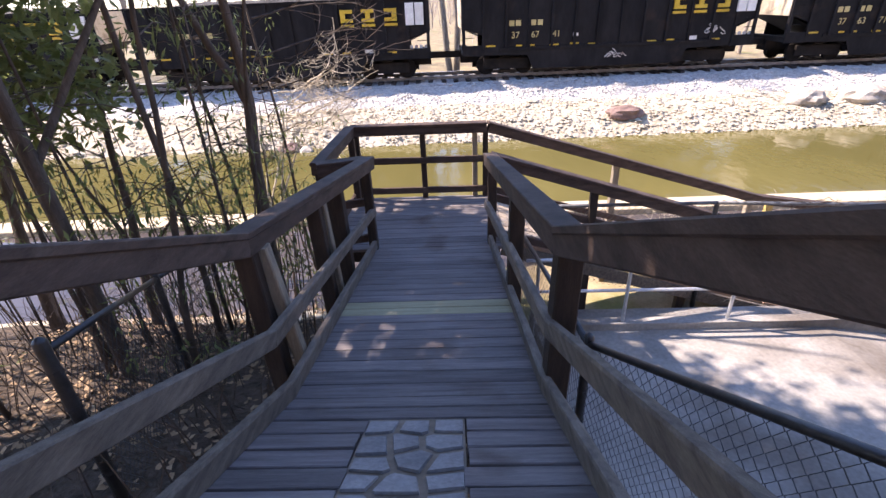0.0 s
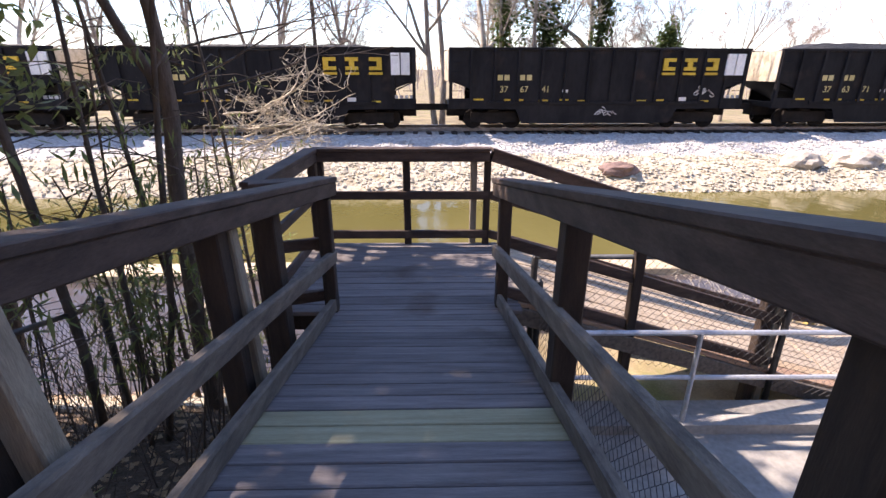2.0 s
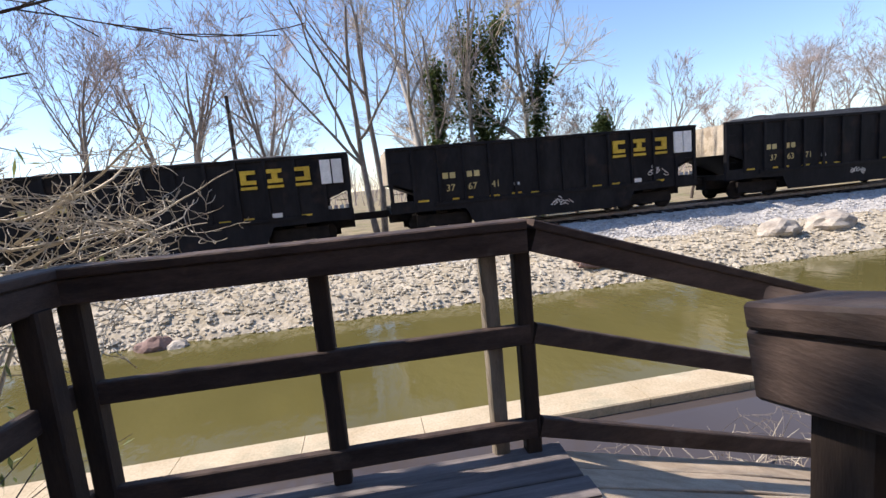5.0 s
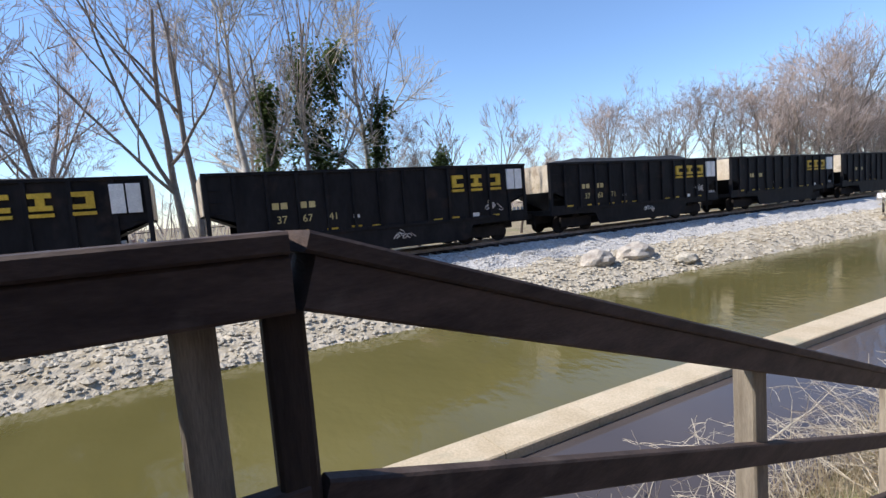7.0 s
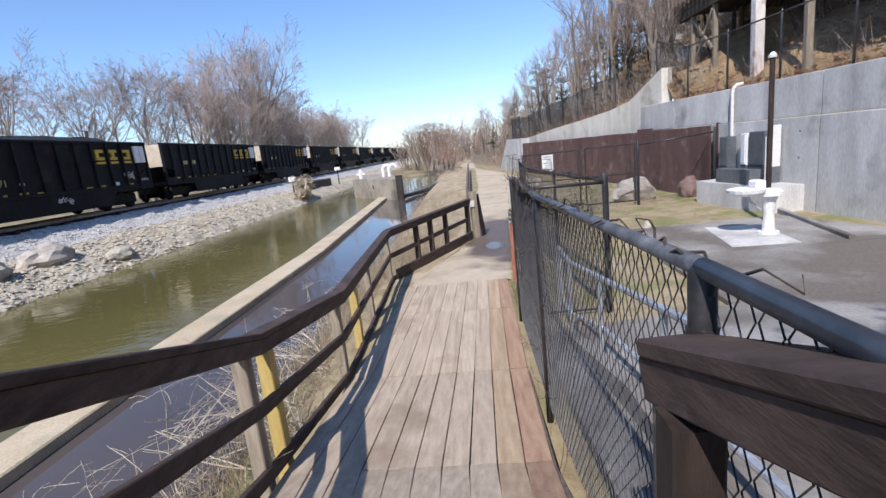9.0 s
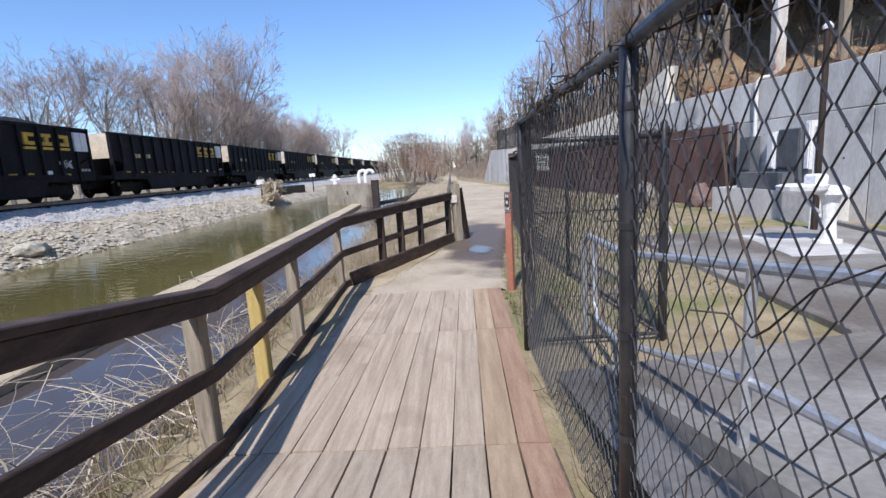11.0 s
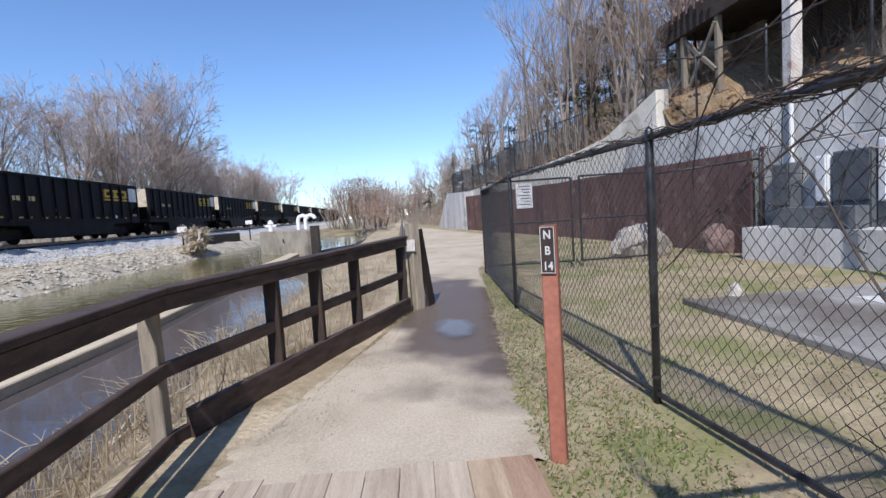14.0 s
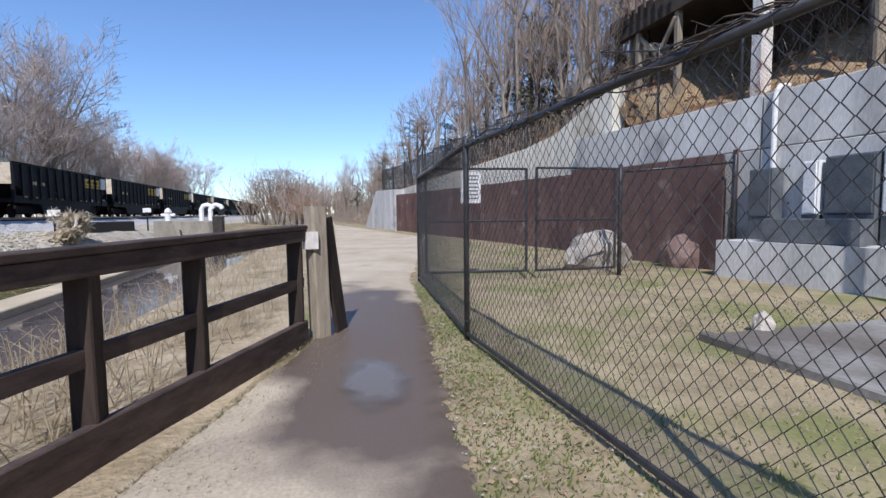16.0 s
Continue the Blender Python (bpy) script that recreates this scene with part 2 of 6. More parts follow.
M_GRASS = ramp_mat("dry grass and reeds", (0.42, 0.34, 0.23), (0.66, 0.57, 0.42), 3, 0.9, 0.0, fine=20, rand=0.1)
M_GREEN = ramp_mat("short green grass", (0.12, 0.17, 0.04), (0.25, 0.31, 0.09), 3, 0.9, 0.0, fine=20)
M_IVY = ramp_mat("ivy leaves", (0.06, 0.095, 0.028), (0.15, 0.19, 0.065), 3, 0.5, 0.0, fine=30, rand=0.1)
M_BAMBOO = ramp_mat("narrow cane leaves", (0.085, 0.12, 0.035), (0.23, 0.26, 0.10), 3, 0.55, 0.0, fine=30, rand=0.1)
M_PINE = ramp_mat("pine needles", (0.04, 0.055, 0.02), (0.11, 0.12, 0.05), 2, 0.7, 0.0, fine=30, rand=0.15)
M_RUSSET = ramp_mat("russet retained leaves", (0.30, 0.16, 0.085), (0.48, 0.29, 0.165), 2, 0.9, 0.0, fine=30, rand=0.1)
M_LEAF = ramp_mat("fallen brown leaves", (0.22, 0.14, 0.08), (0.45, 0.32, 0.2), 9, 0.9, 0.0, fine=30)
M_ROCK = ramp_mat("sandstone boulder", (0.30, 0.26, 0.22), (0.52, 0.47, 0.40), 2, 0.9, 0.7, fine=14, rand=0.1, dist=0.03)
M_ROCKR = ramp_mat("reddish boulder", (0.16, 0.10, 0.085), (0.32, 0.22, 0.19), 2, 0.9, 0.7, fine=14, rand=0.1, dist=0.03)
M_SIGN = ramp_mat("red-brown marker post", (0.30, 0.115, 0.075), (0.38, 0.155, 0.105), 3, 0.65, 0.1, fine=30)
M_SIGND = ramp_mat("dark brown sign face", (0.035, 0.024, 0.02), (0.055, 0.04, 0.034), 5, 0.5, 0.0, fine=30)
M_GREYMETAL = ramp_mat("grey electrical enclosure", (0.10, 0.11, 0.12), (0.17, 0.18, 0.19), 3, 0.5, 0.1, 0.3, fine=30)
# board colour darkened to carry the shade under the hillside deck
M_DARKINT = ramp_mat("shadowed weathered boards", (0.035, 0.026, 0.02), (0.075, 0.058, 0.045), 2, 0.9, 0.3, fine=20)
M_WATERLINE = ramp_mat("dark wet timber", (0.02, 0.016, 0.013), (0.05, 0.04, 0.033), 4, 0.5, 0.3, fine=20)


def water_mat(name, c1, c2, rough, wave, strength):
    m = bpy.data.materials.new(name)
    m.use_nodes = True
    nt = m.node_tree
    N, L = nt.nodes, nt.links
    b = N["Principled BSDF"]
    geo = N.new("ShaderNodeNewGeometry")
    mp = N.new("ShaderNodeMapping")
    mp.inputs["Scale"].default_value = (1, 0.55, 1)
    mp.inputs["Rotation"].default_value = (0, 0, radians(25))
    L.new(geo.outputs["Position"], mp.inputs["Vector"])
    big = N.new("ShaderNodeTexNoise")
    big.inputs["Scale"].default_value, big.inputs["Detail"].default_value = 0.25, 3
    L.new(mp.outputs[0], big.inputs["Vector"])
    cr = N.new("ShaderNodeValToRGB")
    cr.color_ramp.elements[0].position, cr.color_ramp.elements[1].position = 0.35, 0.7
    cr.color_ramp.elements[0].color, cr.color_ramp.elements[1].color = (*c1, 1), (*c2, 1)
    L.new(big.outputs["Fac"], cr.inputs[0])
    L.new(cr.outputs[0], b.inputs["Base Color"])
    n = N.new("ShaderNodeTexNoise")
    n.inputs["Scale"].default_value, n.inputs["Detail"].default_value = wave, 4
    L.new(mp.outputs[0], n.inputs["Vector"])
    mm = N.new("ShaderNodeMath")
    mm.operation = "MULTIPLY"
    L.new(n.outputs["Fac"], mm.inputs[0])
    L.new(big.outputs["Fac"], mm.inputs[1])
    bp = N.new("ShaderNodeBump")
    bp.inputs["Strength"].default_value, bp.inputs["Distance"].default_value = strength, 0.05
    L.new(mm.outputs[0], bp.inputs["Height"])
    L.new(bp.outputs[0], b.inputs["Normal"])
    b.inputs["Roughness"].default_value = rough
    b.inputs["IOR"].default_value = 1.33
    return m


M_WATER = water_mat("murky olive canal water", (0.105, 0.092, 0.032), (0.145, 0.126, 0.046), 0.07, 3.6, 0.45)
M_BASIN = water_mat("still brown basin water", (0.062, 0.052, 0.052), (0.095, 0.080, 0.076), 0.03, 3.0, 0.10)
M_PUDDLE = water_mat("shallow puddle", (0.17, 0.14, 0.115), (0.21, 0.18, 0.15), 0.12, 4, 0.03)


def soft_edge(mat_, centre, size):
    """A shallow film of water that thins out into the mud at its rim."""
    nt = mat_.node_tree
    N, L = nt.nodes, nt.links
    geo = N.new("ShaderNodeNewGeometry")
    mp = N.new("ShaderNodeMapping")
    mp.vector_type = "TEXTURE"
    mp.inputs["Location"].default_value, mp.inputs["Scale"].default_value = centre, size
    L.new(geo.outputs["Position"], mp.inputs["Vector"])
    g = N.new("ShaderNodeTexGradient")
    g.gradient_type = "SPHERICAL"
    L.new(mp.outputs[0], g.inputs["Vector"])
    n = N.new("ShaderNodeTexNoise")
    n.inputs["Scale"].default_value, n.inputs["Detail"].default_value = 5, 5
    L.new(geo.outputs["Position"], n.inputs["Vector"])
    add = N.new("ShaderNodeMath")
    add.operation = "MULTIPLY_ADD"
    add.inputs[1].default_value = 0.6
    L.new(n.outputs["Fac"], add.inputs[0])
    L.new(g.outputs["Fac"], add.inputs[2])
    r = N.new("ShaderNodeMapRange")
    r.inputs[1].default_value, r.inputs[2].default_value, r.inputs[4].default_value = 0.42, 0.82, 0.8
    L.new(add.outputs[0], r.inputs[0])
    L.new(r.outputs[0], N["Principled BSDF"].inputs["Alpha"])


soft_edge(M_PUDDLE, (14.75, 5.03, -1.21), (0.62, 0.3, 1.0))


def translucent(mat_, share):
    """Lets light through thin leaves."""
    nt = mat_.node_tree
    N, L = nt.nodes, nt.links
    b = N["Principled BSDF"]
    tr = N.new("ShaderNodeBsdfTranslucent")
    L.new(b.inputs["Base Color"].links[0].from_socket, tr.inputs["Color"])
    mx = N.new("ShaderNodeMixShader")
    mx.inputs[0].default_value = share
    L.new(b.outputs[0], mx.inputs[1])
    L.new(tr.outputs[0], mx.inputs[2])
    L.new(mx.outputs[0], N["Material Output"].inputs["Surface"])


for leaf_mat in (M_BAMBOO, M_IVY, M_RUSSET, M_GRASS, M_GREEN):
    translucent(leaf_mat, 0.5)


# ---------------------------------------------------------------- mesh helpers
class MB:
    """A mesh under construction, in world metres."""

    def __init__(self):
        self.v, self.f = [], []

    def add(self, verts, faces):
        n = len(self.v)
        self.v.extend([tuple(p) for p in verts])
        self.f.extend([tuple(i + n for i in q) for q in faces])
        return self

    def beam(self, p0, p1, w, h, ch=0.007, up=(0, 0, 1)):
        """A bar from p0 to p1 with chamfered edges; w across, h along up."""
        a, b = Vector(p0), Vector(p1)
        d = (b - a).normalized()
        u = Vector(up)
        s = d.cross(u)
        if s.length < 1e-4:
            s = d.cross(Vector((0, 1, 0)))
        s.normalize()
        u = s.cross(d).normalized()
        x, y = w / 2, h / 2
        c = min(ch, x * 0.45, y * 0.45)
        ring = [(-x + c, -y), (x - c, -y), (x, -y + c), (x, y - c), (x - c, y), (-x + c, y), (-x, y - c), (-x, -y + c)]
        vs = [a + s * i + u * j for i, j in ring] + [b + s * i + u * j for i, j in ring]
        fs = [(i, (i + 1) % 8, 8 + (i + 1) % 8, 8 + i) for i in range(8)]
        fs += [tuple(range(7, -1, -1)), tuple(range(8, 16))]
        return self.add(vs, fs)

    def box(self, x0, x1, y0, y1, z0, z1, ch=0.006):
        return self.beam((x0, (y0 + y1) / 2, (z0 + z1) / 2), (x1, (y0 + y1) / 2, (z0 + z1) / 2), abs(y1 - y0), abs(z1 - z0), ch)

    def tube(self, pts, radii, sides=6, cap=True):
        pts = [Vector(p) for p in pts]
        if not isinstance(radii, (list, tuple)):
            radii = [radii] * len(pts)
        vs, fs = [], []
        ref = Vector((0.31, 0.17, 0.93))
        for i, p in enumerate(pts):
            d = (pts[min(i + 1, len(pts) - 1)] - pts[max(i - 1, 0)])
            d = d.normalized() if d.length > 1e-6 else Vector((0, 0, 1))
            a = d.cross(ref if abs(d.dot(ref)) < 0.97 else Vector((1, 0, 0))).normalized()
            b = d.cross(a)
            for k in range(sides):
                t = 2 * math.pi * k / sides
                vs.append(p + (a * math.cos(t) + b * math.sin(t)) * radii[i])
        for i in range(len(pts) - 1):
            for k in range(sides):
                fs.append((i * sides + k, i * sides + (k + 1) % sides, (i + 1) * sides + (k + 1) % sides, (i + 1) * sides + k))
        if cap and sides > 2:
            fs.append(tuple(range(sides - 1, -1, -1)))
            fs.append(tuple(range((len(pts) - 1) * sides, len(pts) * sides)))
        return self.add(vs, fs)

    def prism(self, poly, y0, y1):
        """A polygon in x and z, drawn out from y0 to y1."""
        n = len(poly)
        vs = [(x, y0, z) for x, z in poly] + [(x, y1, z) for x, z in poly]
        fs = [tuple(range(n)), tuple(range(2 * n - 1, n - 1, -1))] + [(i, n + i, n + (i + 1) % n, (i + 1) % n) for i in range(n)]
        return self.add(vs, fs)

    def slab(self, poly, z0, z1):
        """A polygon in x and y, drawn up from z0 to z1."""
        n = len(poly)
        vs = [(x, y, z0) for x, y in poly] + [(x, y, z1) for x, y in poly]
        fs = [tuple(range(n - 1, -1, -1)), tuple(range(n, 2 * n))] + [(i, (i + 1) % n, n + (i + 1) % n, n + i) for i in range(n)]
        return self.add(vs, fs)

    def leaves(self, centres, rng, length, width, droop=0.3, spread=1.0):
        """Folded leaves of four corners at the given places."""
        for c in centres:
            yaw = rng.uniform(0, 2 * math.pi)
            tilt = rng.uniform(-0.9, 0.5) * spread - droop
            l = length * rng.uniform(0.6, 1.25)
            w = width * rng.uniform(0.7, 1.2)
            d = Vector((math.cos(yaw) * math.cos(tilt), math.sin(yaw) * math.cos(tilt), math.sin(tilt)))
            s = Vector((-math.sin(yaw), math.cos(yaw), rng.uniform(-0.5, 0.5)))
            c = Vector(c)
            self.add([c, c + d * l * 0.45 + s * w, c + d * l, c + d * l * 0.45 - s * w], [(0, 1, 2, 3)])
        return self

    def rock(self, c, r, rng, flat=0.7):
        """A small faceted stone."""
        c = Vector(c)
        q = [(1, 0, 0), (0.3, 0.9, 0.1), (-0.8, 0.6, 0), (-0.8, -0.55, 0.1), (0.35, -0.95, 0), (0.1, 0.05, 1), (-0.1, 0, -0.8)]
        a = rng.uniform(0, 6.28)
        ca, sa = math.cos(a), math.sin(a)
        vs = []
        for x, y, z in q:
            k = r * rng.uniform(0.7, 1.25)
            vs.append(c + Vector(((x * ca - y * sa) * k, (x * sa + y * ca) * k, z * k * flat)))
        return self.add(vs, [(0, 1, 5), (1, 2, 5), (2, 3, 5), (3, 4, 5), (4, 0, 5), (1, 0, 6), (2, 1, 6), (3, 2, 6), (4, 3, 6), (0, 4, 6)])


BASE = {}


def thing(name, label, category, group="", kind="", at=(0, 0, 0)):
    ob = new(name)
    ob.empty_display_size = 0.2
    ob.location = at
    BASE[ob.name] = Vector(at)
    return tagged(ob, label, category, group, kind)


def mesh_of(mb, name, material, base, smooth=False):
    me = bpy.data.meshes.new(name)
    bx, by, bz = base
    me.from_pydata([(x - bx, y - by, z - bz) for x, y, z in mb.v], [], mb.f)
    me.materials.append(material)
    if smooth:
        me.polygons.foreach_set("use_smooth", [True] * len(me.polygons))
    me.update()
    return me


def part(name, mb, material, parent, label="", smooth=False, kind=""):
    base = BASE[parent.name]
    ob = new(name, mesh_of(mb, name, material, base, smooth))
    ob.parent = parent
    BASE[ob.name] = base
    if label or kind:
        tagged(ob, label, kind=kind)
    return ob


def solid(name, mb, material, label, category, group="", kind="", at=(0, 0, 0), smooth=False):
    ob = new(name, mesh_of(mb, name, material, at, smooth))
    ob.location = at
    BASE[ob.name] = Vector(at)
    return tagged(ob, label, category, group, kind)


def sheet_mesh(name, xs, ys, height, materials, pick):
    """A ground sheet over the grid of xs and ys."""
    X, Y = np.meshgrid(xs, ys, indexing="ij")
    Z = height(X, Y)
    nx, ny = len(xs), len(ys)
    verts = np.stack([X.ravel(), Y.ravel(), Z.ravel()], 1)
    i, j = np.meshgrid(np.arange(nx - 1), np.arange(ny - 1), indexing="ij")
    a = (i * ny + j).ravel()
    faces = np.stack([a, a + ny, a + ny + 1, a + 1], 1)
    me = bpy.data.meshes.new(name)
    me.from_pydata(verts.tolist(), [], faces.tolist())
    for m in materials:
        me.materials.append(m)
    cx = (xs[:-1] + xs[1:]) / 2
    cy = (ys[:-1] + ys[1:]) / 2
    CX, CY = np.meshgrid(cx, cy, indexing="ij")
    me.polygons.foreach_set("material_index", pick(CX, CY).ravel().astype(np.int32))
    me.polygons.foreach_set("use_smooth", [True] * len(me.polygons))
    me.update()
    return new(name, me)


# ---------------------------------------------------------------- plan
GROUND = -1.21
WATER = -1.65
CAR_SLOPE = 0.036


def car_edge(x):
    return 22.1 + CAR_SLOPE * x


def wall_line(x):
    return -3.15 + 0.04 * (x - 12) + np.where(x > 13.5, 0.085 * (x - 13.5), 0) + np.where(x > 26, 0.10 * (x - 26), 0)


def smooth01(t):
    t = np.clip(t, 0, 1)
    return t * t * (3 - 2 * t)


PROFILE_V = [7.0, 7.75, 8.6, 16.4, 17.25, 18.3, 19.8, 20.5, 21.7, 26.4, 27.8, 60, 200, 3000]
PROFILE_Z = [-1.22, -1.66, -2.4, -2.4, -1.68, -1.15, -0.85, -0.72, -0.22, -0.22, -0.8, -0.8, 1.0, 3.0]


def ground_z(x, y):
    x, y = np.asarray(x, float), np.asarray(y, float)
    v = y - 0.03 * x + 1.7 * (1 - smooth01((x + 0.5) / 3.0)) * smooth01((14 - y) / 5) * 0.75
    z = np.interp(v, PROFILE_V, PROFILE_Z)
    z = np.where(v < 7.0, GROUND + 0.0 * x, z)
    fill = smooth01((x - 58) / 12.0)
    z = np.where((v >= 7.0) & (v < 18.3), np.maximum(z, z + (-1.05 - z) * fill), z)
    slope = np.interp(y, [-30, -3, 0, 2, 4.2, 5.6], [4.0, 1.5, 0.75, 0.1, -0.75, -1.22])
    west = 1 - smooth01((x - 1.75) / 0.6)
    z = np.where(v < 7.0, z + (slope - GROUND) * west, z)
    z = z + np.where((x > 22) & (y < 7), 0.012 * (np.minimum(x, 120) - 22), 0)
    lump = 0.05 * np.sin(x * 1.7 + 0.6 * y) * np.sin(y * 2.3 - x * 0.4) + 0.03 * np.sin(x * 5.1 + y * 3.3) + 0.03 * np.sin(x * 3.7 - y * 6.1)
    rough = np.where((v > 16.8) & (v < 21.5), 1.0, np.where((v < 7.0) & (x > 2.4), 0.12, 0.5))
    return z + lump * rough


def ground_pick(x, y):
    v = y - 0.03 * x
    out = np.zeros_like(x)
    out = np.where((v > 16.0) & (v < 20.2), 1, out)
    out = np.where((v >= 20.2) & (v < 27.6), 2, out)
    out = np.where((v < 8.6) & (x > 2.0), 3, out)
    out = np.where((x > 12.0) & (y > 5.7) & (v < 9.5), 5, out)
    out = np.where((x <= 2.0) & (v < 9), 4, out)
    # lower west slope takes the paler bank colour to look sunlit
    out = np.where((x <= 2.0) & (v > 5.6) & (v < 9), 1, out)
    return out


xs = np.unique(np.concatenate([np.linspace(-2500, -60, 14), np.linspace(-60, -16, 45), np.linspace(-16, 46, 190), np.linspace(46, 130, 60), np.linspace(130, 2500, 16)]))
ys = np.unique(np.concatenate([np.linspace(-2500, -40, 12), np.linspace(-40, -4, 20), np.linspace(-4, 30, 140), np.linspace(30, 90, 20), np.linspace(90, 2500, 14)]))
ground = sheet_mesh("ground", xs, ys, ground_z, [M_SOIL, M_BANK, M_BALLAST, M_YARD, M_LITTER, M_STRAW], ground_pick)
tagged(ground, "winter ground with grassy yard, stony canal bank and ballast", "ground", kind="structure")

water = MB().add([(-300, -4, WATER), (-2, 5.0, WATER), (-2, 18.2, WATER), (-300, 9.6, WATER), (3, 7.6, WATER), (3, 18.4, WATER), (60, 8.5, WATER), (60, 20.2, WATER),
                  (300, 14, WATER), (300, 28, WATER)], [(0, 1, 2, 3), (1, 4, 5, 2), (4, 6, 7, 5), (6, 8, 9, 7)])
solid("water", water, M_WATER, "murky olive-green canal water with small ripples", "water", kind="structure")
basin = MB().add([(-60, 2.0, WATER + 0.006), (-2, 5.0, WATER + 0.006), (3, 6.6, WATER + 0.006), (45, 7.6, WATER + 0.006), (45, 12.3, WATER + 0.006), (3, 10.6, WATER + 0.006), (-60, 9.1, WATER + 0.006)], [(0, 1, 6), (1, 5, 6), (1, 2, 5), (2, 3, 4, 5)])
solid("water", basin, M_BASIN, "still brown water between the canal wall and the bank", "water", kind="structure")

# ---------------------------------------------------------------- path, yard, walls
rng = random.Random(11)


def strip_mesh(left, right, z, n_across=6, jitter=0.0, r=None, drop=0.0):
    mb = MB()
    rows = len(left)
    for (ax, ay), (bx, by) in zip(left, right):
        for k in range(n_across + 1):
            t = k / n_across
            e = r.uniform(-jitter, jitter) if r and k in (0, n_across) else 0
            x, y = ax + (bx - ax) * t, ay + (by - ay) * t + e
            mb.v.append((x, y, float(z(x, y)) - (drop if k in (0, n_across) else 0)))
    w = n_across + 1
    for i in range(rows - 1):
        for k in range(n_across):
            mb.f.append((i * w + k, (i + 1) * w + k, (i + 1) * w + k + 1, i * w + k + 1))
    return mb


left, right = [], []
for i in range(420):
    x = 11.74 + i * 0.06 + max(0, i - 160) * 0.11
    if x < 16.2:
        yl, yr = 6.75 - max(0, x - 12.2) * 0.31, 4.72 - max(0, x - 12.6) * 0.11
    else:
        yl, yr = 5.5 - 0.005 * (x - 16), 4.3 - (x - 16) * 0.10 if x < 20 else 3.9 - (x - 20) * 0.22
    yr = max(yr, float(wall_line(x)) + 1.2)
    left.append((x, yl)), right.append((x, yr))
solid("path", strip_mesh(left, right, lambda x, y: ground_z(x, y) + 0.035, 12, 0.1, rng, 0.07), M_PATH, "packed dirt and gravel towpath, damp in the middle", "path",
      kind="structure", smooth=True)


def blob(cx, cy, rx, ry, z, n=40, seed=1, wob=0.18):
    r = random.Random(seed)
    ph = [r.uniform(0, 6.28) for _ in range(4)]
    ring = []
    for i in range(n):
        a = 2 * math.pi * i / n
        k = 1 + wob * (math.sin(2 * a + ph[0]) * 0.6 + math.sin(3 * a + ph[1]) * 0.5 + math.sin(5 * a + ph[2]) * 0.3)
        ring.append((cx + rx * k * math.cos(a), cy + ry * k * math.sin(a), z))
    return MB().add([(cx, cy, z)] + ring, [(0, 1 + i, 1 + (i + 1) % n) for i in range(n)])


solid("puddle", blob(14.75, 5.03, 0.62, 0.30, GROUND + 0.052, n=64, seed=7, wob=0.1), M_PUDDLE, "small muddy puddle reflecting the sky", "puddle", kind="structure")

# concrete wall in the canal
def wall_y(x):
    return 10.45 + 0.022 * x if x < 0 else float(np.interp(x, [0, 8, 18, 37], [10.45, 10.62, 10.68, 11.9]))


mb = MB()
n = 58
for i in range(n):
    x0, x1 = -60 + i * 1.66, -60 + (i + 1) * 1.66
    mb.beam((x0, wall_y(x0), -2.0), (x1 - 0.01, wall_y(x1), -2.0), 0.64, 1.0, 0.02)
solid("canal_wall", mb, M_CONCL, "low pale concrete wall running along the canal, just above the water", "concrete wall", kind="structure")

# lock pier with its fittings
pier = thing("lock_pier", "old stained concrete lock pier standing in the canal", "concrete pier", at=(39.5, 12.4, -2.2))
mb = MB()
mb.slab([(40.0, 14.8), (34.5, 10.75), (34.8, 10.4), (47, 13.2), (47, 15.6)], -2.4, -0.27)
part("body", mb, M_PIER, pier)
part("gate_post", MB().beam((34.1, 10.25, -2.4), (34.1, 10.25, -0.04), 0.42, 0.42, 0.03), M_WATERLINE, pier, "dark timber gate post")
part("boom", MB().tube([(34.4, 10.1, -1.45), (39.0, 8.9, -1.5), (45, 8.5, -1.45)], 0.13, 7), M_WATERLINE, pier, "floating dark timber boom")
for z in (-0.62, -0.75):
    part("lifting_ring", MB().tube([(37.0 - 0.06, 12.45 + 0.2 * math.cos(a), z + 0.22 * math.sin(a)) for a in [k * 0.45 + 3.3 for k in range(7)]], 0.03, 5), M_UNDER, pier)
hx, hy = 40.6, 14.25
hyd = thing("hydrant", "white-painted hydrant standing on the lock pier", "hydrant", at=(hx, hy, -0.29))
part("barrel", MB().tube([(hx, hy, -0.29), (hx, hy, 0.14), (hx, hy, 0.2), (hx, hy, 0.36), (hx, hy, 0.44)], [0.17, 0.15, 0.2, 0.13, 0.04], 10), M_WHITE, hyd)
part("nozzle", MB().tube([(hx, hy - 0.35, 0.05), (hx, hy + 0.35, 0.05)], 0.09, 8), M_WHITE, hyd)
wp = thing("vent_pipe", "white goose-neck pipes on the lock pier", "pipe", at=(39.2, 11.6, -0.29))
for dy in (0.0, 0.45):
    pts = [(39.2, 11.75 + dy, -0.29), (39.2, 11.75 + dy, 0.32), (39.2, 11.66 + dy, 0.5), (39.2, 11.45 + dy, 0.58), (39.2, 11.24 + dy, 0.5), (39.2, 11.16 + dy, 0.36)]
    part("pipe", MB().tube(pts, 0.12, 9), M_WHITE, wp)

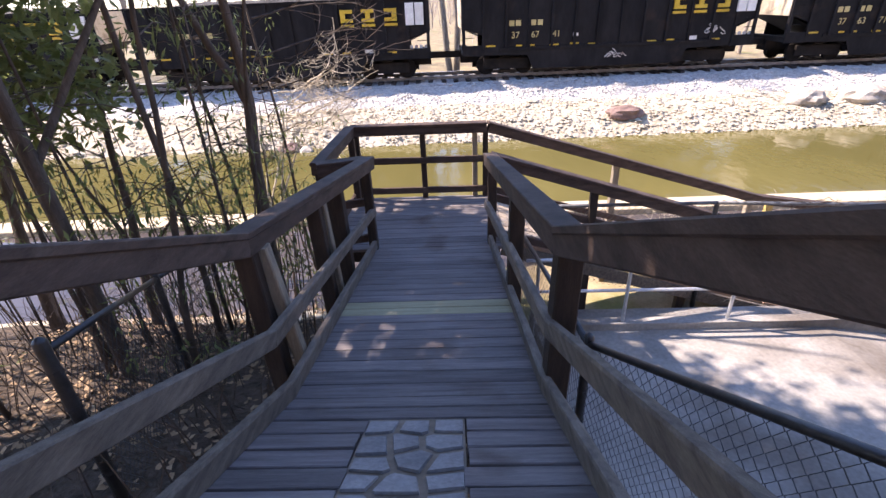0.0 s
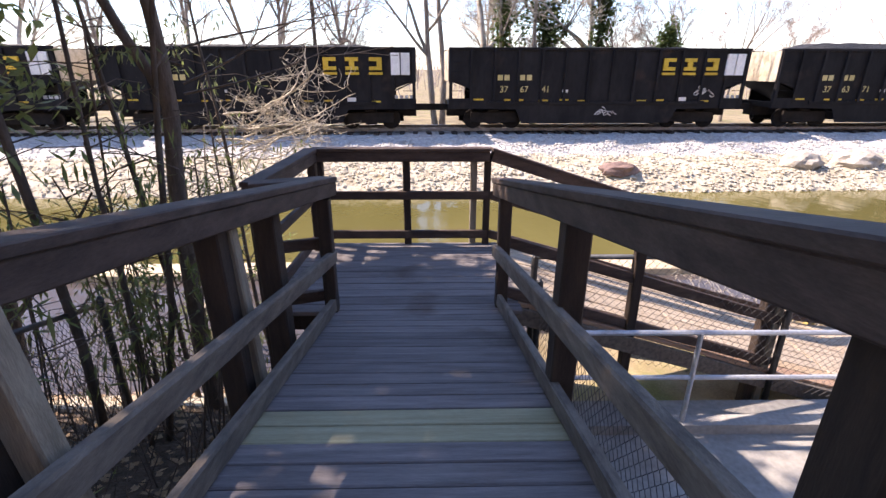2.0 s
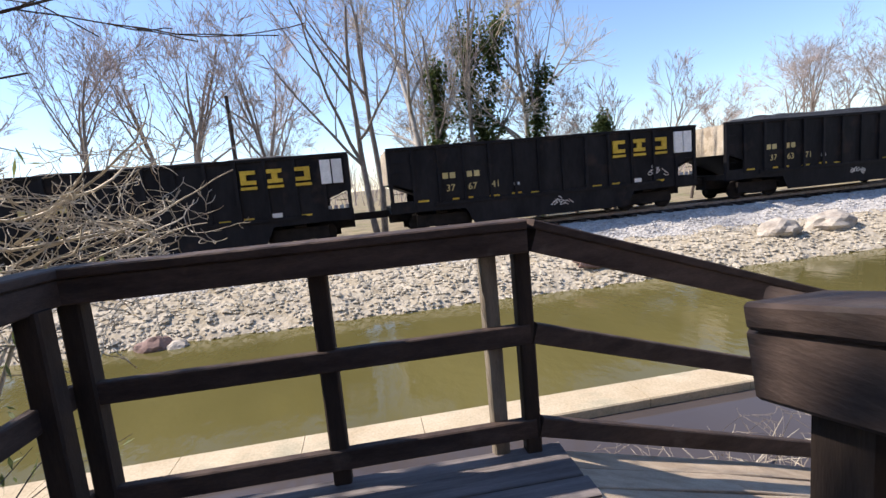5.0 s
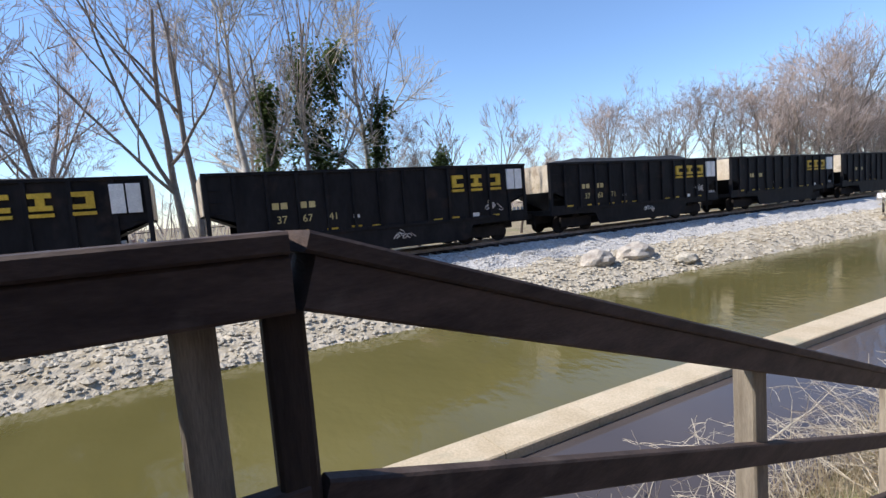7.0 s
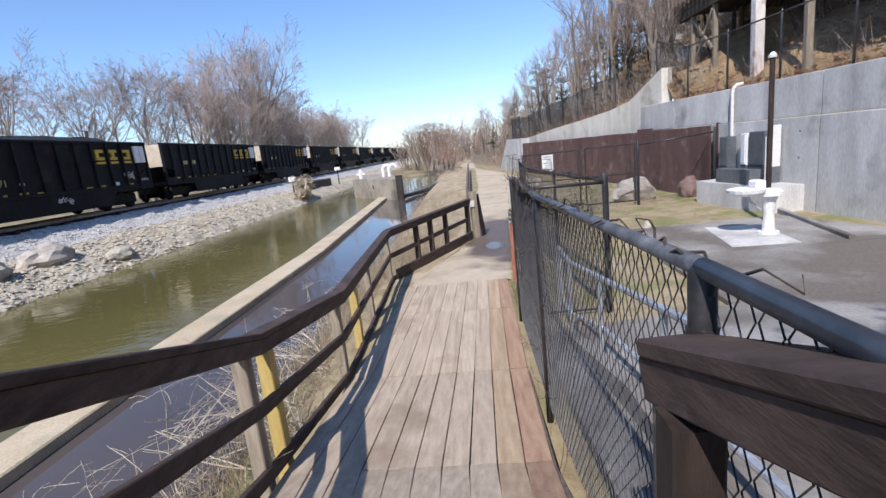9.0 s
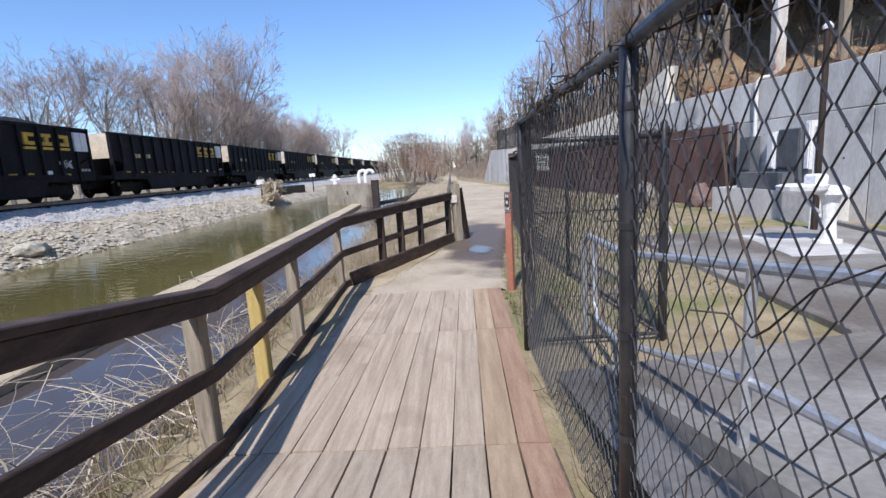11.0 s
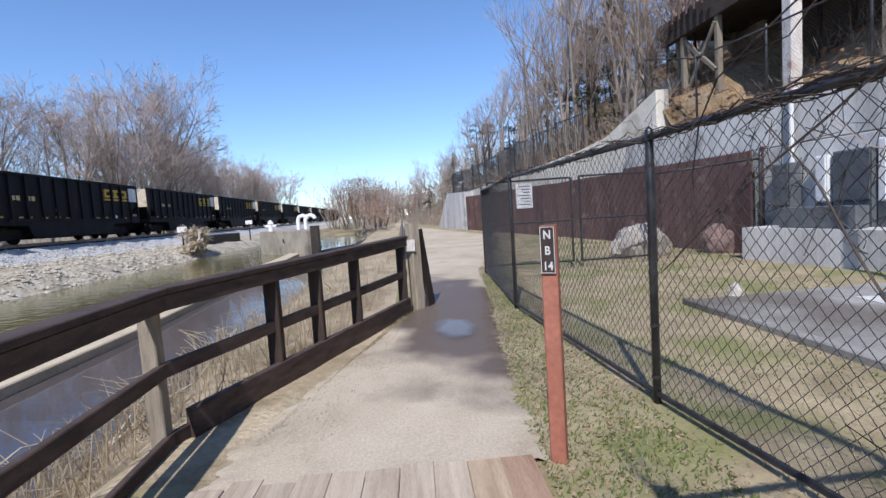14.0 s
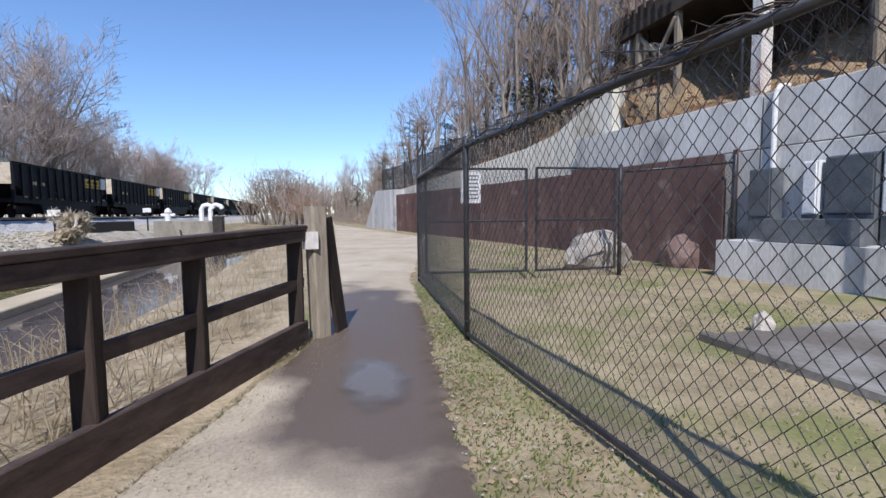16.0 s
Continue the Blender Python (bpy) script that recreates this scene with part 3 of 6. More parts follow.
# small white marker boards along the railway
for x, y, h in ((41.2, 20.0, 1.2), (54.3, 20.0, 1.5)):
    z = float(ground_z(x, y))
    mk = thing("track_marker", "small white marker board on a post beside the track", "marker sign", "track markers", at=(x, y, z))
    part("post", MB().beam((x, y, z - 0.1), (x, y, z + h), 0.09, 0.09), M_WHITEOLD if h < 1 else M_UNDER, mk)
    part("board", MB().box(x - 0.04, x + 0.0, y - 0.3, y + 0.3, z + h - 0.05, z + h + 0.3), M_WHITE, mk)

# retaining wall: poured panels with joints
wall = thing("wall_south", "tall stained concrete retaining wall at the foot of the hill", "retaining wall", kind="structure", at=(14, -3, GROUND))
edges = [3.0, 6.2, 9.4, 12.6, 15.55, 18.9, 22.0, 24.55]
for a, b in zip(edges[:-1], edges[1:]):
    ya, yb = float(wall_line(a)), float(wall_line(b))
    part("lower_panel", MB().beam((a + 0.022, ya - 0.2, (GROUND - 0.3 + 1.1) / 2), (b - 0.022, yb - 0.2, (GROUND - 0.3 + 1.1) / 2), 0.4, 1.1 - GROUND + 0.3, 0.012), M_CONC, wall)
    part("upper_panel", MB().beam((a + 0.022, ya - 0.22, 1.61), (b - 0.022, yb - 0.22, 1.61), 0.4, 0.98, 0.012), M_CONC, wall)
    for k in range(3):
        x = a + (b - a) * (k + 0.5) / 3
        for z in (0.1, 0.75):
            part("tie_hole", MB().tube([(x, float(wall_line(x)) - 0.004, z), (x, float(wall_line(x)) + 0.004, z)], 0.025, 6), M_DARKINT, wall)
# lighter wing wall that steps down along the path
wing = thing("wing_wall", "pale concrete wing wall with a sloping top below the hill", "retaining wall", kind="structure", at=(24, -2, GROUND))
tops = [(23.35, 3.42), (24.6, 3.0), (26.1, 2.5), (27.8, 2.25), (31, 2.03), (35, 1.81), (38, 1.58), (41, 1.4)]
for (xa, za), (xb, zb) in zip(tops[:-1], tops[1:]):
    ya, yb = float(wall_line(xa)) - 0.3, float(wall_line(xb)) - 0.3
    part("panel", MB().add([(xa, ya, -1.3), (xb, yb, -1.3), (xb, yb, zb), (xa, ya, za), (xa, ya - 0.4, -1.3), (xb, yb - 0.4, -1.3), (xb, yb - 0.4, zb), (xa, ya - 0.4, za)],
                            [(0, 1, 2, 3), (5, 4, 7, 6), (3, 2, 6, 7), (0, 3, 7, 4), (1, 5, 6, 2), (0, 4, 5, 1)]), M_WING, wing)
ea, eb, ec = float(wall_line(39.6)) + 0.3, float(wall_line(43.0)) + 0.3, float(wall_line(46.0)) + 0.3
part("end_block", MB().add([(39.6, ea, -1.4), (46.2, ec, -1.4), (43.2, eb, 1.5), (39.6, ea, 1.42), (39.6, ea - 1.2, -1.4), (46.2, ec - 1.2, -1.4), (43.2, eb - 1.2, 1.5), (39.6, ea - 1.2, 1.42)],
                           [(0, 1, 2, 3), (5, 4, 7, 6), (3, 2, 6, 7), (0, 3, 7, 4), (1, 5, 6, 2), (0, 4, 5, 1)]), M_CONC, wing, "grey block at the end of the wall")
# dark screen fence on the wall beyond the pipe yard
scr = thing("screen_fence", "tall black mesh screen on the wall beside the path", "fence", at=(37, 0, 1.5))
for i in range(9):
    x = 28.5 + i * 2.1
    y = float(wall_line(x)) - 0.9
    z0 = float(np.interp(x, [t[0] for t in tops], [t[1] for t in tops])) - 0.1
    part("post", MB().tube([(x, y, z0), (x, y, z0 + 1.9)], 0.035, 6), M_FENCE, scr)
    if i < 8:
        x2 = x + 2.1
        y2 = float(wall_line(x2)) - 0.9
        for k in range(14):
            t = k / 14
            part("picket", MB().beam((x + 2.1 * t, y + (y2 - y) * t, z0 + 0.05), (x + 2.1 * t, y + (y2 - y) * t, z0 + 1.75), 0.055 if i < 3 else 0.135, 0.02, 0.002), M_FENCE, scr)
        for z in (0.2, 1.7):
            part("bar", MB().beam((x, y, z0 + z), (x2, y2, z0 + z), 0.03, 0.04, 0.004), M_FENCE, scr)

# rusted sheet wall in front of the concrete
rust = thing("rust_wall", "rusted dark red-brown steel sheet wall round the yard", "steel wall", kind="structure", at=(24, -2, GROUND))
x = 19.45
while x < 41:
    w = 0.62
    ya, yb = float(wall_line(x)) + 0.16, float(wall_line(x + w)) + 0.16
    top = 1.10 + (0.10 if 22.6 < x < 24.2 else 0) + 0.012 * rng.uniform(-1, 1)
    part("steel_sheet", MB().beam((x + 0.006, ya, (GROUND - 0.2 + top) / 2), (x + w - 0.006, yb, (GROUND - 0.2 + top) / 2), 0.05, top - GROUND + 0.2, 0.012), M_RUST, rust)
    x += w
part("end_post", MB().beam((19.36, -2.40, GROUND - 0.2), (19.36, -2.40, 1.16), 0.12, 0.12, 0.01), M_RUST, rust)

# low concrete plinth and slab of the yard
solid("plinth", MB().slab([(15.9, -2.85), (18.98, -2.35), (18.85, -1.5), (15.8, -1.95)], GROUND - 0.2, -0.55), M_CONC, "low grey concrete plinth against the retaining wall",
      "plinth", kind="structure")
slabs = thing("slab", "cracked and stained concrete slabs of the yard", "concrete slab", kind="structure", at=(10, 1, GROUND))
apron = MB().add([(2.6, -3.0, -0.56), (5.8, -3.0, -0.58), (9.62, -3.0, GROUND + 0.05), (9.62, 2.0, GROUND + 0.05), (9.0, 4.75, GROUND + 0.10), (5.8, 4.75, -0.58), (2.2, 4.75, -0.56)],
                 [(0, 1, 5, 6), (1, 2, 3, 4, 5)])
apron.add([(2.6, -3.0, GROUND), (2.2, 4.75, GROUND), (2.2, 4.75, -0.56), (2.6, -3.0, -0.56)], [(0, 1, 2, 3)])
part("slab_panel", apron, M_SLAB, slabs)
for poly in ([(9.63, 2.0), (12.3, 1.98), (12.3, -2.9), (9.63, -2.9)], [(12.33, 1.98), (15.2, 1.88), (15.3, -1.9), (12.33, -2.9)]):
    part("slab_panel", MB().slab(poly, GROUND - 0.1, GROUND + 0.05), M_SLAB, slabs)
part("slab_edge", MB().beam((9.62, 2.07, GROUND + 0.03), (15.2, 1.95, GROUND + 0.03), 0.12, 0.1, 0.015), M_SLAB, slabs)
part("repair_patch", MB().slab([(12.6, 0.6), (14.6, 0.2), (14.4, -0.9), (12.5, -0.6)], GROUND + 0.05, GROUND + 0.058), M_CONC, slabs, "paler square repair patch")
part("curb", MB().beam((12.4, -1.4, GROUND + 0.06), (16.4, -2.3, GROUND + 0.06), 0.10, 0.16, 0.02), M_SLAB, slabs)

# hillside behind the wall
hx = np.concatenate([np.linspace(-40, 60, 130), np.linspace(62, 200, 50)])
hd = np.concatenate([np.linspace(0, 12, 30), np.linspace(12.6, 70, 36)])


def hill_xyz(x, d):
    base = np.interp(x, [-40, 22.9, 23.6, 26, 28, 35, 41, 45, 200], [2.05, 2.05, 3.15, 2.4, 2.15, 1.7, 1.3, -1.3, -1.4])
    y = wall_line(np.minimum(x, 60)) - 0.5 - d + np.where(x > 60, 0.02 * (x - 60), 0)
    steep = np.interp(x, [-40, 20, 34, 60, 110, 200], [0.60, 0.62, 0.60, 0.50, 0.34, 0.25])
    z = base + steep * d * np.interp(d, [0, 2, 6, 30, 70], [0.35, 0.6, 1.0, 0.95, 0.6])
    z = z + (0.25 * np.sin(x * 0.9 + d * 0.7) + 0.18 * np.sin(x * 2.1 - d * 1.3)) * np.clip(d / 3, 0, 1)
    return y, z


HX, HD = np.meshgrid(hx, hd, indexing="ij")
HY, HZ = hill_xyz(HX, HD)
me = bpy.data.meshes.new("hillside")
a = np.add.outer(np.arange(len(hx) - 1) * len(hd), np.arange(len(hd) - 1)).ravel()
me.from_pydata(np.stack([HX.ravel(), HY.ravel(), HZ.ravel()], 1).tolist(), [], np.stack([a, a + 1, a + 1 + len(hd), a + len(hd)], 1).tolist())
me.materials.append(M_HILL)
me.polygons.foreach_set("use_smooth", [True] * len(me.polygons))
tagged(new("hillside", me), "steep wooded hillside covered in fallen brown leaves", "hillside", kind="structure")

# ---------------------------------------------------------------- boardwalk
RAMP = 0.217


def ramp_z(y):
    """The ramp's surface: gentle below the knee of the rails, steeper above it."""
    return 0.57 + RAMP * max(0.0, 4.55 - max(y, 1.4)) + 0.47 * max(0.0, 1.4 - y)


def east_z(x):
    return float(np.interp(x, [1.7, 1.95, 4.45, 5.45, 6.3, 8.2, 12.4], [0.57, 0.55, -0.34, -0.66, -0.92, -1.17, -1.17]))


def east_south(x):
    return float(np.interp(x, [1.7, 5.45, 12.3], [4.66, 4.97, 4.90]))


def east_north(x):
    return float(np.interp(x, [1.7, 5.45, 6.3, 8.2, 12.3], [6.12, 6.70, 6.86, 6.86, 6.70]))


def weathered(mb, r, amt=0.004):
    mb.v = [(x + r.uniform(-amt, amt), y + r.uniform(-amt, amt), z + r.uniform(-amt, amt)) for x, y, z in mb.v]
    return mb


deck = thing("deck_ramp", "weathered grey plank ramp leading down to the overlook", "boardwalk", kind="structure", at=(1, 2, 0.4))
y = -2.6
step = 0.142
while y < 4.5:
    z = ramp_z(y + step / 2)
    pale = 2.56 < y + step / 2 < 2.86
    x0, x1 = 0.23, 1.72
    cuts = [(x0, x1)]
    if -0.7 < y + step / 2 < 1.09:
        cuts = [(x0, 0.765), (1.245, x1)]
    for ca, cb in cuts:
        b = MB().beam((ca + rng.uniform(-0.012, 0.012), y + step / 2, z - 0.02), (cb + rng.uniform(-0.012, 0.012), y + step / 2, z - 0.02 + rng.uniform(-0.004, 0.004)), step - 0.006,
                      0.038, 0.004, up=(0, RAMP if y > 1.3 else 0.47, 1))
        part("plank", weathered(b, rng, 0.0025), M_PLANKY if pale else M_PLANK, deck)
    y += step
for x in (0.3, 0.95, 1.6):
    part("joist", MB().beam((x, -2.6, ramp_z(-2.6) - 0.13), (x, 1.4, ramp_z(1.4) - 0.13), 0.05, 0.18), M_DARKPOST, deck)
    part("joist", MB().beam((x, 1.4, ramp_z(1.4) - 0.13), (x, 4.5, ramp_z(4.5) - 0.13), 0.05, 0.18), M_DARKPOST, deck)
part("mortar_bed", MB().beam((1.005, -0.72, ramp_z(-0.72) - 0.035), (1.005, 1.09, ramp_z(1.09) - 0.035), 0.476, 0.05, 0.004), M_MUD, deck)
# irregular flagstones set into the ramp
cells = [(0.77 + (i + 0.5 + rng.uniform(-0.3, 0.3)) * 0.157, -0.70 + (j + 0.5 + rng.uniform(-0.3, 0.3)) * 0.148) for i in range(3) for j in range(12)]


def flag(c, others):
    poly = [(0.775, -0.70), (1.237, -0.70), (1.237, 1.08), (0.775, 1.08)]
    for o in others:
        if o == c:
            continue
        mx, my = (c[0] + o[0]) / 2, (c[1] + o[1]) / 2
        nx, ny = o[0] - c[0], o[1] - c[1]
        l = math.hypot(nx, ny)
        nx, ny = nx / l, ny / l
        mx, my = mx - nx * 0.011, my - ny * 0.011
        out = []
        for i, p in enumerate(poly):
            q = poly[(i + 1) % len(poly)]
            dp, dq = (p[0] - mx) * nx + (p[1] - my) * ny, (q[0] - mx) * nx + (q[1] - my) * ny
            if dp <= 0:
                out.append(p)
            if dp * dq < 0:
                t = dp / (dp - dq)
                out.append((p[0] + (q[0] - p[0]) * t, p[1] + (q[1] - p[1]) * t))
        poly = out
        if len(poly) < 3:
            return None
    return poly


for c in cells:
    poly = flag(c, cells)
    if poly:
        k = len(poly)
        cx, cy = sum(p[0] for p in poly) / k, sum(p[1] for p in poly) / k
        vs = [(px, py, ramp_z(py) - 0.02) for px, py in poly] + [(cx + (px - cx) * 0.9, cy + (py - cy) * 0.9, ramp_z(py) + 0.006) for px, py in poly]
        part("flagstone", MB().add(vs, [tuple(range(k, 2 * k))] + [(i, (i + 1) % k, k + (i + 1) % k, k + i) for i in range(k)]), M_STONE, deck)

plat = thing("deck_overlook", "grey plank overlook platform above the canal", "boardwalk", kind="structure", at=(0.7, 5.3, 0.3))
y = 4.5
while y < 6.2:
    b = MB().beam((-0.36 + rng.uniform(-0.01, 0.01), y + step / 2, 0.55), (1.83 + rng.uniform(-0.01, 0.01), y + step / 2, 0.55 + rng.uniform(-0.003, 0.003)), step - 0.006, 0.038, 0.004)
    part("plank", weathered(b, rng, 0.002), M_PLANK, plat)
    y += step
for x, y in ((-0.25, 4.6), (-0.25, 6.1), (0.75, 6.1), (1.68, 6.1), (1.68, 4.7)):
    part("support_post", MB().beam((x, y, -2.5), (x, y, 0.50), 0.12, 0.12), M_DARKPOST, plat)
for y in (4.6, 5.4, 6.12):
    part("joist", MB().beam((-0.34, y, 0.44), (1.76, y, 0.44), 0.05, 0.17), M_DARKPOST, plat)

east = thing("deck_walkway", "sun-bleached lengthwise plank walkway sloping down beside the canal", "boardwalk", kind="structure", at=(6, 5.8, -1))
lanes = 10
for x0, x1 in ((1.82, 3.6), (3.605, 5.43), (5.46, 8.2), (8.21, 10.2), (10.21, 11.79)):
    for k in range(lanes):
        xm0, xm1 = x0 + rng.uniform(0, 0.006), x1 - rng.uniform(0, 0.006)
        if x0 > 8:
            xm1 += rng.uniform(-0.05, 0.04) if x1 > 11 else 0
        cut = [xm0, xm1] if rng.random() < 0.6 else [xm0, xm0 + (xm1 - xm0) * rng.uniform(0.3, 0.7), xm1]
        for ca, cb in zip(cut[:-1], cut[1:]):
            pts, w = [], []
            for x in sorted({ca, cb, *[q for q in (4.45, 6.3) if ca < q < cb]}):
                lo, hi = east_south(x), east_north(x)
                wd = (hi - lo) / lanes
                pts.append((x, lo + wd * (k + 0.5), east_z(x) - 0.02)), w.append(wd)
            for p, q in zip(pts[:-1], pts[1:]):
                b = MB().beam(p, q, sum(w) / len(w) - 0.004, 0.038, 0.003)
                part("plank", weathered(b, rng, 0.0025), M_DECKRED if k == 0 else M_DECKMID if k == 1 else M_DECK, east)
for x in (1.9, 2.9, 4.0, 5.4, 6.4, 7.4, 8.4):
    part("joist", MB().beam((x, east_south(x), east_z(x) - 0.13), (x, east_north(x), east_z(x) - 0.13), 0.05, 0.17), M_DARKPOST, east)
for k, (xa, xb) in enumerate(((1.8, 4.45), (4.45, 6.3), (6.3, 8.2))):
    for edge in (east_south, east_north):
        part("edge_beam", MB().beam((xa, edge(xa), east_z(xa) - 0.12), (xb, edge(xb), east_z(xb) - 0.12), 0.045, 0.16), M_GREYRAIL, east)


def railing(name, label, runs, posts, mid=True, kick=None, low_mat=None):
    """runs: lists of points of the rail's top; posts: (x, y, top z, foot z, size, material, leans)."""
    p0 = runs[0][0]
    th = thing(name, label, "railing", "boardwalk railings", at=(p0[0], p0[1], p0[2] - 1.1))
    for run in runs:
        for p, q in zip(run[:-1], run[1:]):
            p, q = Vector(p), Vector(q)
            part("cap_board", MB().beam(p - Vector((0, 0, 0.02)), q - Vector((0, 0, 0.02)), 0.145, 0.04, 0.006), M_RAIL, th)
            part("top_board", MB().beam(p - Vector((0, 0, 0.093)), q - Vector((0, 0, 0.093)), 0.125, 0.105, 0.007), M_RAIL, th)
            if mid:
                for dz in (0.53, 0.99):
                    part("mid_rail" if dz < 0.8 else "low_rail", MB().beam(p - Vector((0, 0, dz)), q - Vector((0, 0, dz)), 0.045, 0.095, 0.006), low_mat or M_RAIL, th)
            if kick:
                part("kick_board", MB().beam(p - Vector((0, 0, kick)), q - Vector((0, 0, kick)), 0.05, 0.20, 0.006), M_RAIL, th)
    for x, y, zt, zf, size, mat_, lean in posts:
        part("post", MB().beam((x + lean, y, zf), (x, y, zt - 0.055), size, size, 0.008), mat_, th)
    return th


railing("railing_overlook", "dark-stained timber railing round the overlook platform",
        [[(-0.28, 4.42, 1.69), (-0.23, 6.16, 1.68), (1.70, 6.16, 1.68)], [(-0.28, 4.42, 1.69), (0.22, 4.58, 1.69)]],
        [(-0.17, 6.17, 1.60, 0.2, 0.085, M_DARKPOST, 0), (-0.20, 5.98, 1.60, 0.2, 0.09, M_DARKPOST, 0), (0.785, 6.19, 1.6, 0.3, 0.08, M_DARKPOST, 0),
         (1.535, 6.21, 1.6, 0.0, 0.075, M_GREYPOST, 0), (1.685, 6.18, 1.6, 0.0, 0.075, M_DARKPOST, 0), (-0.25, 4.47, 1.62, -1.0, 0.12, M_DARKPOST, 0)])

railing("railing_ramp", "dark-stained timber handrail along the ramp, above the shaded thicket", [[(0.03, 1.72, 2.14), (0.27, 4.58, 1.70)], [(0.03, 1.72, 2.14), (-0.02, -2.2, 3.92)]],
        [(0.24, 4.50, 1.6, 0.0, 0.10, M_DARKPOST, 0), (0.09, 3.66, 1.8, -0.6, 0.13, M_DARKPOST, 0.03), (0.06, 3.02, 1.88, -0.6, 0.12, M_DARKPOST, 0.06),
         (0.10, 3.10, 1.84, -0.2, 0.08, M_GREYPOST, 0.10), (0.02, 1.80, 2.08, 0.0, 0.12, M_DARKPOST, 0.08), (0.09, 1.86, 2.04, 0.6, 0.08, M_GREYPOST, 0.16),
         (0.0, -0.9, 3.25, 1.0, 0.12, M_DARKPOST, 0)], mid=False)
railing("railing_ramp", "dark-stained timber handrail along the ramp, above the yard", [[(1.63, 4.70, 1.66), (1.73, 1.36, 2.30)], [(1.73, 1.36, 2.30), (1.78, -2.2, 4.02)]],
        [(1.66, 4.60, 1.6, 0.1, 0.10, M_DARKPOST, 0), (1.72, 2.92, 1.95, -0.8, 0.12, M_DARKPOST, -0.02), (1.78, 1.48, 2.24, -1.1, 0.13, M_DARKPOST, -0.05),
         (1.80, -0.9, 3.3, -0.4, 0.12, M_DARKPOST, 0)], mid=False)
rails = thing("ramp_side_rail", "weathered grey mid rails and curb boards along the ramp", "railing", "boardwalk railings", at=(1, 3, 0.8))
for name, run in (("mid_rail", ((0.27, 4.58, 1.04), (0.21, 1.46, 1.62), (0.12, -2.2, 3.40))), ("mid_rail", ((1.60, 4.66, 1.06), (1.70, 1.42, 1.68), (1.76, -2.2, 3.46))),
                  ("curb_board", ((0.26, 4.58, 0.63), (0.27, 1.42, 1.30), (0.24, -2.2, 3.0))), ("curb_board", ((1.64, 4.62, 0.63), (1.70, 1.42, 1.30), (1.74, -2.2, 3.0)))):
    for p, q in zip(run[:-1], run[1:]):
        part(name, weathered(MB().beam(p, q, 0.05, 0.105, 0.008), rng, 0.003), M_GREYRAIL, rails)

# outer railing down the walkway and along the path
B0, B1, B2, B3, B4 = (1.72, 6.16, 1.68), (6.27, 6.88, 0.15), (8.36, 6.93, -0.18), (12.42, 7.12, -0.18), (16.05, 5.58, -0.11)


def on(p, q, t):
    return [p[i] + (q[i] - p[i]) * t for i in range(3)]


posts = []
for (p, q, t, mt, sz, lean) in ((B0, B1, 0.44, M_GREYPOST, 0.10, 0), (B0, B1, 0.975, M_GREYPOST, 0.10, 0), (B1, B2, 0.12, M_YELPOST, 0.10, 0), (B1, B2, 0.965, M_GREYPOST, 0.10, 0),
                                (B2, B3, 0.21, M_YELPOST, 0.10, 0), (B2, B3, 0.45, M_GREYPOST, 0.10, 0), (B2, B3, 0.995, M_GREYPOST, 0.10, 0), (B3, B4, 0.285, M_DARKPOST, 0.115, 0),
                                (B3, B4, 0.45, M_DARKPOST, 0.115, 0), (B3, B4, 0.645, M_DARKPOST, 0.115, 0), (B3, B4, 0.98, M_DARKPOST, 0.13, 0)):
    x, y, z = on(p, q, t)
    yo = 0.05
    posts.append((x, y + yo if mt is not M_DARKPOST else y + 0.02, z - 0.05, float(min(ground_z(x, y + 0.1), east_z(x))) - 0.5, sz, mt, lean))
th = railing("railing_walkway", "long dark-stained timber railing along the canal side of the walkway", [[B0, B1, B2, B3, B4]], posts)
part("kick_board", MB().beam(on((B3[0], B3[1] - 0.03, -1.13), (B4[0], B4[1] - 0.03, -1.13), 0.03), (B4[0] - 0.05, B4[1] - 0.02, -1.1), 0.06, 0.24, 0.008), M_RAIL, th)
railing("railing_walkway", "short dark-stained timber rail on the yard side of the walkway", [[(1.66, 4.70, 1.66), (4.42, 4.92, 0.75)]],
        [(2.9, 4.80, 1.2, -0.6, 0.09, M_DARKPOST, 0), (4.27, 4.94, 0.7, -1.3, 0.10, M_DARKPOST, 0), (4.375, 4.93, 0.66, -1.3, 0.07, M_GREYPOST, 0)], mid=True)

# worn end boards of the railing
endp = thing("end_board", "weathered grey end post with a dark leaning board", "post", at=(16.12, 5.5, GROUND))
part("post", weathered(MB().beam((16.14, 5.42, GROUND - 0.2), (16.12, 5.45, 0.06), 0.15, 0.16, 0.02), rng, 0.008), M_GREYPOST, endp)
# the shaded side of this board is put into its dark colour
part("board", weathered(MB().beam((16.34, 5.22, GROUND - 0.1), (16.24, 5.36, -0.05), 0.035, 0.26, 0.008, up=(1, -0.4, 0)), rng, 0.006), M_DARKPOST, endp, "leaning board darkened as in shade")
part("bracket", MB().box(16.0, 16.06, 5.42, 5.56, -0.33, -0.17), M_WHITEOLD, endp)

